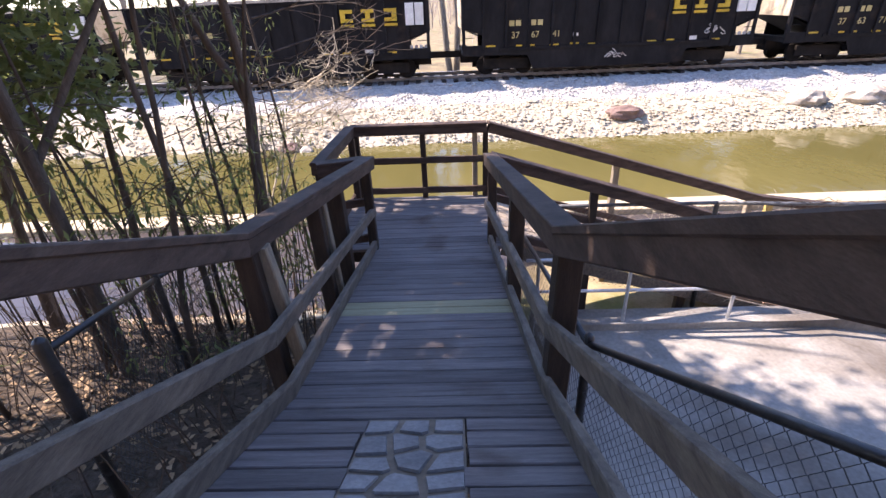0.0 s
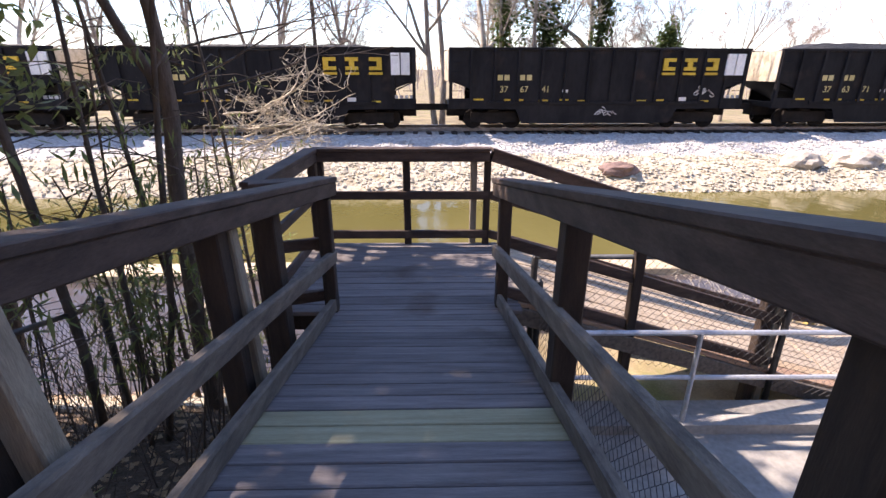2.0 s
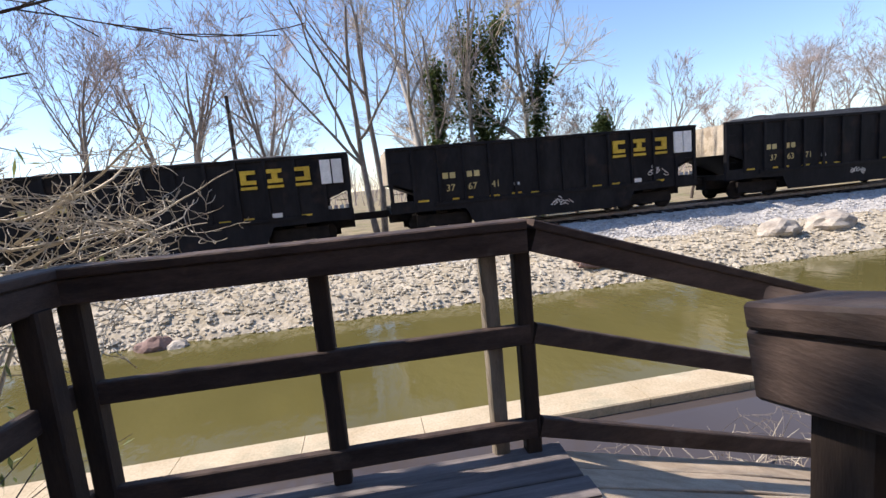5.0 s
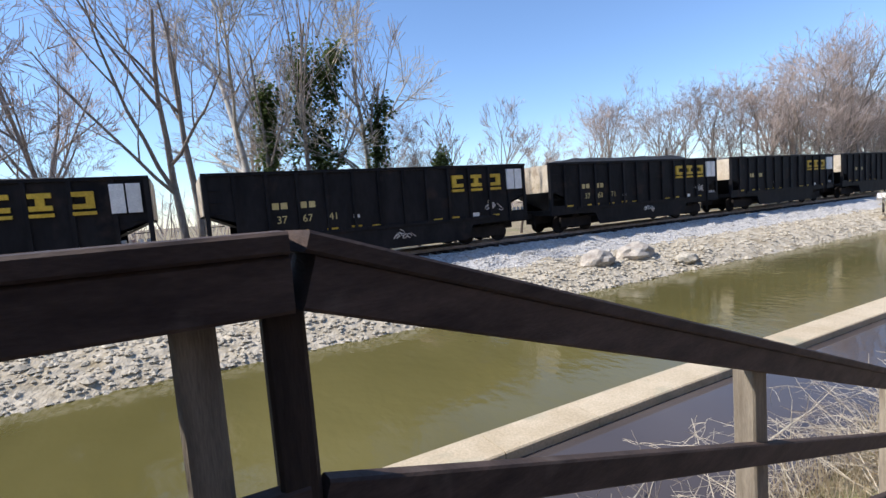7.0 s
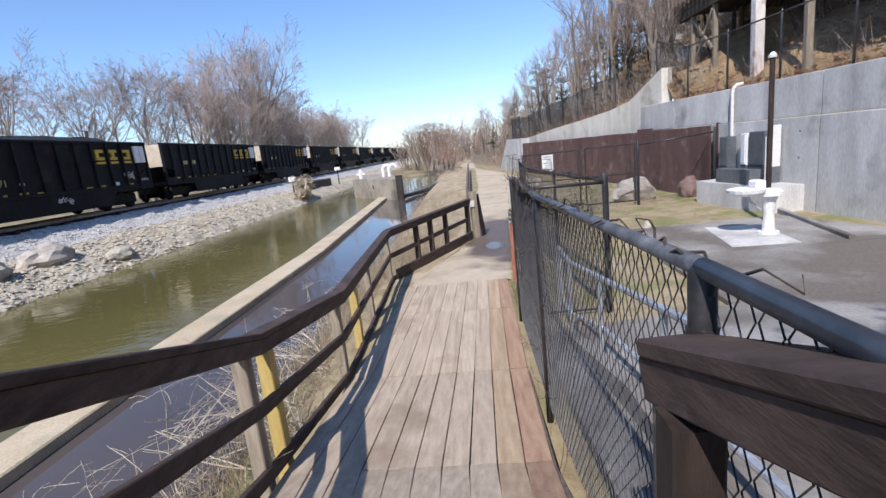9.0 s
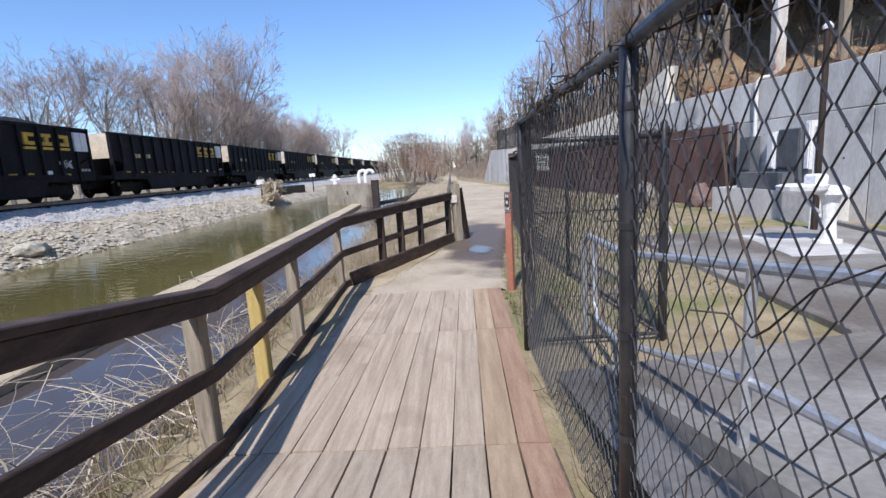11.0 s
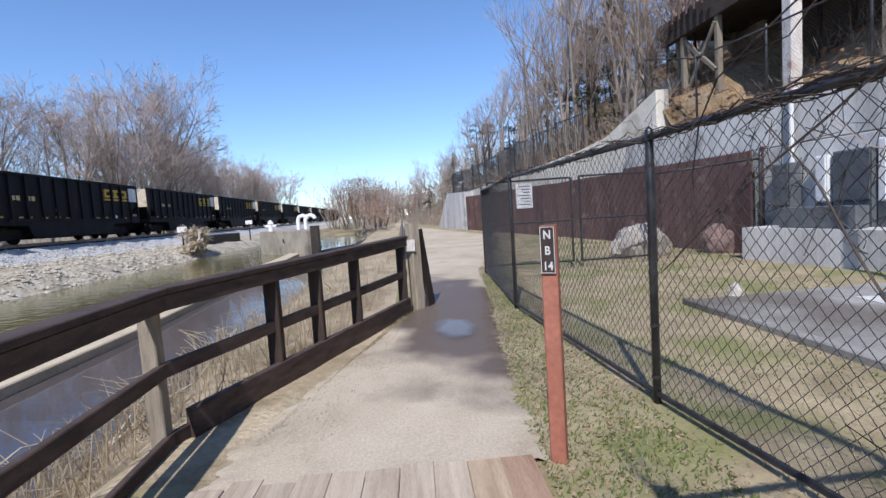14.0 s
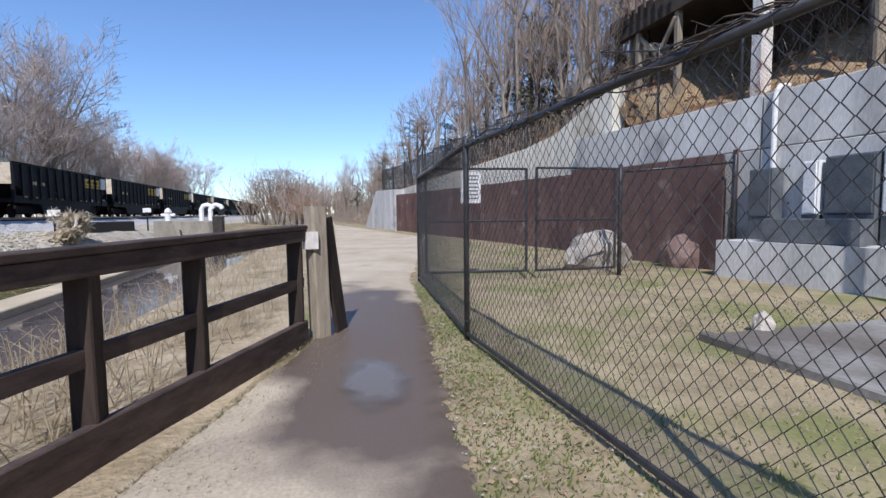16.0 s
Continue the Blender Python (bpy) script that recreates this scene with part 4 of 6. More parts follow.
far_rail = thing("guard_rail", "low weathered timber guard rail at the edge of the path", "railing", at=(32, 5.5, -1))
pts = [(24 + 2.4 * i, 5.75 + 0.02 * i) for i in range(11)]
for (xa, ya), (xb, yb) in zip(pts[:-1], pts[1:]):
    za, zb = float(ground_z(xa, ya)), float(ground_z(xb, yb))
    part("rail", MB().beam((xa, ya, za + 0.62), (xb, yb, zb + 0.62), 0.12, 0.15, 0.02), M_GREYRAIL, far_rail)
    part("post", MB().beam((xa, ya, za - 0.2), (xa, ya, za + 0.62), 0.12, 0.12, 0.02), M_GREYRAIL, far_rail)


# ---------------------------------------------------------------- chain-link fences
def chain_link(mb, b0, b1, t0, t1, pitch=0.040, wire=0.0022):
    """Zigzag wires woven over the panel with the given bottom and top corners."""
    b0, b1, t0, t1 = (np.array(p, float) for p in (b0, b1, t0, t1))
    length = np.linalg.norm(b1 - b0)
    height = (np.linalg.norm(t0 - b0) + np.linalg.norm(t1 - b1)) / 2
    nw, ns = max(1, int(length / pitch)), max(2, int(height / (pitch * 1.08)))
    nrm = np.cross(b1 - b0, t0 - b0)
    nrm = nrm / np.linalg.norm(nrm)
    i = np.arange(nw)
    j = np.arange(ns + 1)
    side = np.where((j[None, :] + i[:, None]) % 2 == 0, 0.02, 0.98)
    u = (i[:, None] + side) / nw
    v = (j[None, :] + 0 * i[:, None]) / ns
    U, V = u[..., None], v[..., None]
    P = (b0 * (1 - U) + b1 * U) * (1 - V) + (t0 * (1 - U) + t1 * U) * V
    P = P + nrm * (np.where(side > 0.5, 1, -1) * wire)[..., None]
    ax = (b1 - b0) / length
    offs = [ax * wire * 1.25, -ax * wire * 0.6 + nrm * wire, -ax * wire * 0.6 - nrm * wire]
    V3 = np.stack([P + o for o in offs], 2)
    base = len(mb.v)
    mb.v.extend(map(tuple, V3.reshape(-1, 3).tolist()))
    for a in range(nw):
        for s in range(ns):
            k = base + (a * (ns + 1) + s) * 3
            for q in range(3):
                mb.f.append((k + q, k + (q + 1) % 3, k + 3 + (q + 1) % 3, k + 3 + q))
    return mb


def fence(name, label, nodes, bottom, top, post_r=0.036, extra=0.06, low_rail=False, at_mid=None, rail_mat=None):
    """nodes: (x, y) of the posts; bottom, top: heights by place along the run."""
    x0, y0 = nodes[0]
    th = thing(name, label, "chain-link fence", "chain-link fences", at=(x0, y0, bottom[0]))
    for i, (x, y) in enumerate(nodes):
        part("post", MB().tube([(x, y, bottom[i] - 0.3), (x, y, top[i] + extra), (x, y, top[i] + extra + 0.012), (x, y, top[i] + extra + 0.03)], [post_r, post_r, post_r * 0.8, 0.008], 12), M_FENCE, th, smooth=True)
    for i in range(len(nodes) - 1):
        (xa, ya), (xb, yb) = nodes[i], nodes[i + 1]
        part("top_rail", MB().tube([(xa, ya, top[i]), (xb, yb, top[i + 1])], 0.023, 10), rail_mat or M_FENCE, th, smooth=True)
        if low_rail:
            part("bottom_rail", MB().tube([(xa, ya, bottom[i] + 0.06), (xb, yb, bottom[i + 1] + 0.06)], 0.02, 6), M_FENCE, th)
        if at_mid:
            za, zb = bottom[i] + (top[i] - bottom[i]) * at_mid, bottom[i + 1] + (top[i + 1] - bottom[i + 1]) * at_mid
            part("mid_rail", MB().tube([(xa, ya, za), (xb, yb, zb)], 0.02, 6), M_FENCE, th)
        mb = chain_link(MB(), (xa, ya, bottom[i] + 0.05), (xb, yb, bottom[i + 1] + 0.05), (xa, ya, top[i]), (xb, yb, top[i + 1]))
        part("wire_mesh", mb, M_FENCE, th, kind="stuff")
        for k in range(5):
            z = bottom[i] + (top[i] - bottom[i]) * (k + 0.5) / 5
            part("tie_band", MB().tube([(xa, ya, z - 0.012), (xa, ya, z + 0.012)], post_r + 0.004, 8), M_FENCE, th)
    return th


nodes = [(1.98, 4.82), (4.42, 4.85), (7.22, 4.855), (9.70, 4.86)]
fence("fence_walkway", "black chain-link fence between walkway and yard, overgrown with dead vines", nodes, [0.0, -0.55, -1.1, -1.2], [0.93, 0.90, 0.77, 0.76], 0.030, -0.01, rail_mat=M_FENCEGREY)
fence("fence_ramp", "black chain-link fence beside the ramp above the yard", [(2.02, 4.74), (2.06, 1.85), (2.50, -0.6), (2.7, -1.8)], [-0.5, -0.1, 0.95, 1.5], [0.66, 1.22, 2.60, 3.2], 0.032)
fence("fence_return", "black chain-link return panel at the end of the yard", [(9.73, 4.80), (9.78, 3.66)], [-1.2, -1.2], [0.60, 0.58], 0.032, 0.10, True)
fence("fence_yard", "black chain-link fence along the path round the yard", [(9.80, 3.63), (12.35, 3.89), (15.75, 4.08), (19.75, 3.84)], [-1.2, -1.2, -1.2, -1.2],
      [0.60, 0.58, 0.60, 0.62], 0.027, 0.04, True)
fence("fence_slope", "dark chain-link fence down the wooded slope beside the ramp", [(-0.9, 1.3), (-1.6, 3.2), (-2.2, 5.2)], [0.4, -0.3, -1.0], [1.7, 1.0, 0.3])


def gate(x0, y0, x1, y1, z0, z1, notice=False):
    g = thing("yard_gate", "closed black chain-link gate leaf" + (" with a white notice" if notice else " of the yard"), "gate", "yard gates", at=(x0, y0, z0))
    dx, dy = x1 - x0, y1 - y0
    l = math.hypot(dx, dy)
    ax, ay = dx / l * 0.05, dy / l * 0.05
    for xx, yy in ((x0 + ax, y0 + ay), (x1 - ax, y1 - ay)):
        part("stile", MB().tube([(xx, yy, z0), (xx, yy, z1)], 0.026, 8), M_FENCE, g)
    for z in (z0 + 0.02, (z0 + z1) / 2, z1):
        part("cross_bar", MB().tube([(x0 + ax, y0 + ay, z), (x1 - ax, y1 - ay, z)], 0.022, 8), M_FENCE, g)
    part("wire_mesh", chain_link(MB(), (x0 + ax, y0 + ay, z0), (x1 - ax, y1 - ay, z0), (x0 + ax, y0 + ay, z1), (x1 - ax, y1 - ay, z1)), M_FENCE, g, kind="stuff")
    if notice:
        t = 0.44
        x, y = x0 + dx * t - 0.03, y0 + dy * t
        part("notice", MB().box(x - 0.008, x, y - 0.18, y + 0.18, z1 - 0.60, z1 - 0.06, 0.003), M_WHITE, g, "blank-looking white notice board")
        for k in range(7):
            part("text_line", MB().box(x - 0.011, x - 0.008, y - 0.13, y + 0.13 - 0.05 * (k % 3), z1 - 0.14 - 0.065 * k, z1 - 0.115 - 0.065 * k, 0.001), M_GREYMETAL, g)


gate(19.72, 3.76, 19.5, 1.87, -1.08, 0.76, True)
gate(19.5, 1.78, 19.5, 0.1, -1.08, 0.78)
fence("fence_yard", "black chain-link end panel between gate and rust wall", [(19.5, 0.05), (19.2, -2.2)], [-1.2, -1.2], [0.72, 0.90], 0.04, 0.12)

# galvanised handrails of the yard ramp behind the fence
hr = thing("pipe_handrail", "galvanised steel pipe handrail of the yard ramp behind the fence", "handrail", at=(6, 4.3, GROUND))
upper = [(2.05, 4.35, 0.44), (4.6, 4.35, 0.42), (7.4, 4.33, 0.0), (8.8, 4.33, -0.2), (9.75, 4.3, -0.22), (9.88, 4.3, -0.3), (9.9, 4.3, -0.42), (9.9, 4.3, -1.25)]
lower = [(2.05, 4.35, 0.0), (4.6, 4.35, -0.02), (7.4, 4.33, -0.45), (8.9, 4.33, -0.85), (9.45, 4.31, -0.88), (9.55, 4.31, -0.75), (9.55, 4.31, -0.25)]
part("top_rail", MB().tube(upper, 0.024, 8), M_GALV, hr)
part("lower_rail", MB().tube(lower, 0.022, 8), M_GALV, hr)
for x, zt in ((2.2, 0.44), (3.3, 0.43), (4.6, 0.42), (6.0, 0.22), (7.4, 0.0), (8.8, -0.2)):
    part("post", MB().tube([(x, 4.35, GROUND), (x, 4.34, zt)], 0.022, 8), M_GALV, hr)
solid("yard_kerb", MB().prism([(2.2, GROUND), (2.2, -0.46), (6.4, -0.48), (8.9, GROUND + 0.14), (8.9, GROUND)], 4.28, 4.42), M_SLAB, "concrete kerb wall carrying the pipe handrail", "kerb wall", kind="structure")

# ---------------------------------------------------------------- trail marker
mk = thing("trail_marker", "red-brown wooden trail marker post with a dark lettered plate", "marker post", at=(11.755, 4.765, GROUND))
part("post", MB().beam((11.755, 4.765, GROUND - 0.2), (11.755, 4.765, 0.078), 0.10, 0.075, 0.008, up=(1, 0, 0)), M_SIGN, mk)
plate = part("plate", MB().box(11.705, 11.716, 4.72, 4.81, -0.175, 0.075, 0.003), M_SIGND, mk, "dark brown plate with white letters")
for a, b, c, d in ((4.722, 4.725, -0.171, 0.071), (4.805, 4.808, -0.171, 0.071), (4.722, 4.808, -0.171, -0.168), (4.722, 4.808, 0.068, 0.071)):
    part("border", MB().box(11.703, 11.705, a, b, c, d, 0.0003), M_WHITE, plate)
for txt, zz, sz in (("N", 0.009, 0.062), ("B", -0.073, 0.062), ("14", -0.154, 0.062)):
    cu = bpy.data.curves.new("lettering", "FONT")
    cu.body, cu.size, cu.align_x, cu.extrude, cu.offset = txt, sz, "CENTER", 0.001, 0.0012
    cu.materials.append(M_WHITE)
    ob = new("lettering", cu)
    ob.matrix_world = Matrix.Translation(Vector((11.703, 4.765, zz)) - BASE[plate.name]) @ Euler((radians(90), 0, radians(-90))).to_matrix().to_4x4()
    ob.parent = plate

mk.matrix_basis = mk.matrix_basis @ Matrix.Rotation(radians(-30), 4, "Z") @ Matrix.Diagonal((0.86, 0.86, 1.0, 1.0))

# ---------------------------------------------------------------- things in the yard
ft = thing("drinking_fountain", "white pedestal drinking fountain with a broad basin on the slab", "drinking fountain", at=(13.5, -0.75, GROUND))
part("foot", MB().tube([(13.5, -0.75, GROUND + 0.05), (13.5, -0.75, GROUND + 0.10)], 0.20, 12), M_WHITE, ft)
part("pedestal", MB().tube([(13.5, -0.75, GROUND + 0.1), (13.5, -0.75, GROUND + 0.45), (13.5, -0.75, GROUND + 0.72), (13.5, -0.75, GROUND + 0.84)], [0.12, 0.095, 0.12, 0.17], 12), M_WHITE, ft)
part("collar", MB().tube([(13.5, -0.75, GROUND + 0.84), (13.5, -0.75, GROUND + 0.92), (13.5, -0.75, GROUND + 0.97)], [0.24, 0.24, 0.17], 14), M_WHITE, ft)
part("basin", MB().tube([(13.55, -0.32, GROUND + 0.86), (13.55, -0.32, GROUND + 0.93), (13.55, -0.32, GROUND + 1.0), (13.55, -0.32, GROUND + 1.02)], [0.16, 0.34, 0.36, 0.30], 16), M_WHITE, ft)
part("tap_block", MB().box(13.4, 13.65, -0.62, -0.42, GROUND + 1.0, GROUND + 1.17, 0.03), M_WHITE, ft)
part("arm", MB().tube([(13.5, -0.6, GROUND + 0.55), (13.52, -0.42, GROUND + 0.70), (13.55, -0.34, GROUND + 0.86)], 0.025, 7), M_GALV, ft)
ft.location = (13.5, -0.57, GROUND)
pole = thing("yard_pole", "slim dark post with a white cap beside the retaining wall", "pole", at=(14.8, -1.3, GROUND))
part("post", MB().tube([(14.8, -1.3, GROUND), (14.8, -1.3, 2.42)], 0.055, 8), M_DARKPOST, pole)
part("cap", MB().tube([(14.8, -1.3, 2.42), (14.8, -1.3, 2.47), (14.8, -1.3, 2.54)], [0.08, 0.085, 0.03], 10), M_WHITE, pole)
part("conduit", MB().tube([(14.88, -1.27, GROUND), (14.88, -1.27, 0.75)], 0.02, 6), M_WHITE, pole)
x, y = 18.58, float(wall_line(18.58)) + 0.06
pp = thing("vent_pipe", "white pipe with a bent top on the retaining wall", "pipe", at=(x, y, 0))
part("pipe", MB().tube([(x, y, -0.5), (x, y, 1.95), (x, y - 0.03, 2.1), (x + 0.02, y - 0.12, 2.18), (x + 0.02, y - 0.3, 2.2)], 0.045, 9), M_WHITE, pp)
for bx, w, z0, z1, dp, mt, lb in ((18.62, 0.46, -0.15, 0.72, 0.25, M_GREYMETAL, "grey electrical cabinet on the plinth"), (17.82, 0.26, -0.1, 0.78, 0.2, M_WHITE, "white electrical panel box on the wall"),
                                  (17.25, 0.74, -0.1, 0.82, 0.22, M_GREYMETAL, "broad grey electrical panel on the wall"), (16.76, 0.17, -0.12, 0.95, 0.2, M_WHITE, "narrow white panel frame on the wall")):
    yb = float(wall_line(bx)) + 0.02
    bxo = thing("electrical_box", lb, "electrical box", "electrical boxes", at=(bx, yb, z0))
    part("case", MB().box(bx - w / 2, bx + w / 2, yb, yb + dp, z0, z1, 0.015), mt, bxo)
    part("door", MB().box(bx - w / 2 + 0.03, bx + w / 2 - 0.03, yb + dp, yb + dp + 0.02, z0 + 0.03, z1 - 0.03, 0.006), mt, bxo)
    part("stand", MB().box(bx - w / 2, bx + w / 2, yb, yb + dp, -0.55, z0, 0.006), M_GREYMETAL, bxo)
solid("cable_trough", MB().beam((16.75, -2.08, -0.35), (18.15, -1.88, -0.35), 0.3, 0.38, 0.01), M_GREYMETAL, "pale grey steel trough lying on the plinth", "trough", at=(17, -2, -0.55))


def boulder(x, y, z, rx, ry, rz, seed, mt, label):
    bm = bmesh.new()
    bmesh.ops.create_icosphere(bm, subdivisions=3, radius=1)
    for v in bm.verts:
        q = v.co * 1.7 + Vector((seed * 3.1, seed, 0))
        k = 1 + 0.28 * noise.noise(q) + 0.12 * noise.noise(q * 3)
        v.co = Vector((v.co.x * rx * k, v.co.y * ry * k, max(v.co.z, -0.6) * rz * k))
    me = bpy.data.meshes.new("boulder")
    bm.to_mesh(me)
    bm.free()
    me.materials.append(mt)
    ob = new("boulder", me)
    ob.location = (x, y, z)
    return tagged(ob, label, "boulder", "boulders")


boulder(20.6, -0.15, GROUND + 0.26, 0.5, 0.68, 0.52, 1, M_ROCK, "large pale sandstone boulder lying on the lawn")
boulder(20.3, -2.0, GROUND + 0.22, 0.38, 0.42, 0.48, 2, M_ROCKR, "reddish boulder leaning by the rust wall")
boulder(15.25, 1.25, GROUND + 0.05, 0.10, 0.09, 0.16, 3, M_ROCK, "small pale stone at the slab's edge")
for x, y, rx, ry, rz, s, mt, lb in ((15.4, 19.3, 0.75, 0.5, 0.42, 4, M_ROCK, "grey slab of broken concrete on the bank"), (17.8, 19.5, 0.9, 0.6, 0.45, 5, M_ROCK, "pale boulder on the canal bank"),
                                    (19.6, 18.5, 0.6, 0.4, 0.25, 6, M_RIPRAP, "pale broken slab on the canal bank"), (8.0, 18.6, 0.7, 0.4, 0.3, 7, M_ROCKR, "dark stone half buried in the bank"),
                                    (-4.9, 17.0, 0.5, 0.4, 0.32, 8, M_ROCKR, "dark rock at the water's edge"), (-4.3, 16.9, 0.32, 0.3, 0.25, 9, M_ROCK, "pale rock at the water's edge")):
    boulder(x, y, float(ground_z(x, y)) + rz * 0.35, rx, ry, rz, s, mt, lb)

# timber structure on posts up the hill
hb = thing("hillside_structure", "weathered timber structure on posts up the hill, its boards coloured as in shade", "building", at=(20, -4.5, 2.3))
for x, y, s, mt in ((20.65, -4.2, 0.30, M_WHITEOLD), (18.35, -4.3, 0.19, M_GREYPOST), (23.25, -4.1, 0.17, M_GREYPOST), (24.85, -4.0, 0.17, M_GREYPOST), (15.6, -4.7, 0.17, M_GREYPOST), (13, -5, 0.17, M_GREYPOST)):
    part("post", MB().beam((x, y, 1.6), (x, y, 6.1), s, s, 0.02), mt, hb, "peeling white column" if mt is M_WHITEOLD else "")
# beam, deck and boards have the under-roof shade in their colour
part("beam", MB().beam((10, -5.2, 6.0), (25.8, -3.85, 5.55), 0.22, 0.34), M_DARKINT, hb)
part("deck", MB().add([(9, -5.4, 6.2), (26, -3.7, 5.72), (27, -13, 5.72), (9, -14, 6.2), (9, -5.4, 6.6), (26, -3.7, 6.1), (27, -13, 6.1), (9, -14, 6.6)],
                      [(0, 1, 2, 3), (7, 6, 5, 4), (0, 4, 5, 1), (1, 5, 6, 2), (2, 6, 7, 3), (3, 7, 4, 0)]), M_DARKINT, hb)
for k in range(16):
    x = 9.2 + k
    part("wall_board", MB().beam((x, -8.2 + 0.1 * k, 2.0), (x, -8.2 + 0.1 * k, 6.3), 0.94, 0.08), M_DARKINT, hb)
for xa, za, xb, zb in ((23.25, 3.9, 24.85, 5.3), (23.25, 5.3, 24.7, 3.6), (24.85, 4.2, 25.9, 3.6)):
    part("brace", MB().beam((xa, -4.0, za), (xb, -4.0, zb), 0.08, 0.12), M_GREYPOST, hb)
for k in range(7):
    part("lath", MB().beam((22.6 + k * 0.4, -3.7, 5.9), (22.6 + k * 0.4, -3.7, 6.7), 0.07, 0.05), M_RUST, hb)

# fence on top of the retaining wall
tops2 = [(13.2, 2.1), (15.4, 2.1), (17.6, 2.1), (19.8, 2.1), (22.0, 2.15), (24.2, 2.8)]
fence("fence_wall_top", "tall black chain-link fence on top of the retaining wall", [(x, float(wall_line(x)) - 0.55) for x, z in tops2], [z for x, z in tops2], [z + 1.75 for x, z in tops2], 0.03)

# ---------------------------------------------------------------- railway
HEAD = math.atan(CAR_SLOPE)
track = thing("track", "railway track with steel rails on creosoted sleepers", "railway track", kind="structure", at=(0, 23.7, -0.2))
for off in (0.88, 2.32):
    part("rail", MB().beam((-120, car_edge(-120) + off, -0.07), (230, car_edge(230) + off, -0.07), 0.07, 0.15, 0.012), M_STEEL, track)
tie = MB().box(-0.11, 0.11, -1.3, 1.3, -0.09, 0.09, 0.015)
tie_mesh = mesh_of(tie, "sleeper", M_TIE, (0, 0, 0))
for i in range(280):
    x = -45 + i * 0.58
    ob = new("sleeper", tie_mesh)
    ob.parent = track
    ob.matrix_basis = Matrix.Translation(Vector((x, car_edge(x) + 1.6, -0.22 + rng.uniform(-0.01, 0.01))) - BASE[track.name]) @ pose(0, 0, 0, 0, 0, math.degrees(HEAD) + rng.uniform(-1, 1))

CAR_L, PITCH = 12.95, 14.33
SIDE = -1.55


def text_part(body, x, z, size, parent, material):
    cu = bpy.data.curves.new("lettering", "FONT")
    cu.body, cu.size, cu.extrude = body, size, 0.002
    cu.materials.append(material)
    ob = new("lettering", cu)
    ob.parent = parent
    ob.matrix_basis = Matrix.Translation((x, SIDE - 0.015, z)) @ Euler((radians(90), 0, 0)).to_matrix().to_4x4()
    return ob


def coal_car(number=None, heap=0.1):
    """One open coal hopper at the origin: x along it, its near side at y = SIDE."""
    h = CAR_L / 2
    car = thing("coal_car", "sooty black open coal hopper car with yellow markings", "railway car", "coal cars")
    side = [(-h, 3.28), (h, 3.28), (h, 1.95), (h - 0.25, 1.95), (h - 0.95, 1.7), (h - 0.95, 0.9), (h - 2.9, 0.86), (h - 3.2, 0.27), (-h + 3.2, 0.27), (-h + 2.9, 0.86), (-h + 0.95, 0.9), (-h + 0.95, 1.7), (-h + 0.25, 1.95), (-h, 1.95)]
    body = MB()
    for ya, yb in ((SIDE + 0.07, SIDE + 0.11), (-SIDE - 0.11, -SIDE - 0.07)):
        body.prism(side, ya, yb)
    body.add([(-h, SIDE + 0.08, 2.0), (-h + 3.0, SIDE + 0.08, 0.7), (h - 3.0, SIDE + 0.08, 0.7), (h, SIDE + 0.08, 2.0), (-h, -SIDE - 0.08, 2.0), (-h + 3.0, -SIDE - 0.08, 0.7),
              (h - 3.0, -SIDE - 0.08, 0.7), (h, -SIDE - 0.08, 2.0)], [(0, 1, 5, 4), (1, 2, 6, 5), (2, 3, 7, 6)])
    part("body", body, M_CAR, car)
    for s in (-1, 1):
        part("end_sheet", MB().box(s * h - 0.03, s * h + 0.03, SIDE + 0.1, -SIDE - 0.1, 2.0, 3.26, 0.01), M_ENDTAN, car, "dusty tan end sheet")
        part("end_post", MB().beam((s * (h - 0.06), SIDE + 0.12, 1.05), (s * (h - 0.06), SIDE + 0.12, 2.1), 0.09, 0.09), M_CAR, car)
        part("corner_post", MB().box(s * (h - 0.09) - 0.06, s * (h - 0.09) + 0.06, SIDE, SIDE + 0.1, 1.1, 3.26), M_CAR, car)
        part("end_sill", MB().box(s * (h - 0.2) - 0.2, s * (h - 0.2) + 0.2, SIDE + 0.1, -SIDE - 0.1, 0.92, 1.14), M_UNDER, car)
        for k in range(5):
            part("ladder_rung", MB().tube([(s * (h - 0.14), SIDE + 0.03, 1.25 + 0.38 * k), (s * (h - 0.55), SIDE + 0.03, 1.25 + 0.38 * k)], 0.014, 5), M_CAR, car)
        part("side_step", MB().box(s * (h - 0.5) - 0.5, s * (h - 0.5) + 0.5, SIDE + 0.02, SIDE + 0.12, 0.88, 1.32, 0.01), M_CAR, car)
        part("coupler", MB().beam((s * (h - 0.3), 0, 0.88), (s * (h + 0.74), 0, 0.88), 0.25, 0.28, 0.03), M_UNDER, car)
        tr = part("truck", MB().box(s * (h - 2.0) - 1.0, s * (h - 2.0) + 1.0, -1.08, -0.94, 0.26, 0.74, 0.08).box(s * (h - 2.0) - 1.0, s * (h - 2.0) + 1.0, 0.94, 1.08, 0.26, 0.74, 0.08)
                  .box(s * (h - 2.0) - 0.22, s * (h - 2.0) + 0.22, -1.05, 1.05, 0.2, 0.85, 0.04), M_UNDER, car)
        for w in (-0.87, 0.87):
            cx = s * (h - 2.0) + w
            for yy in (-0.76, 0.76):
                part("wheel", MB().tube([(cx, yy - 0.07, 0.42), (cx, yy - 0.05, 0.42), (cx, yy + 0.05, 0.42), (cx, yy + 0.07, 0.42)], [0.36, 0.42, 0.42, 0.40], 18), M_UNDER, tr)
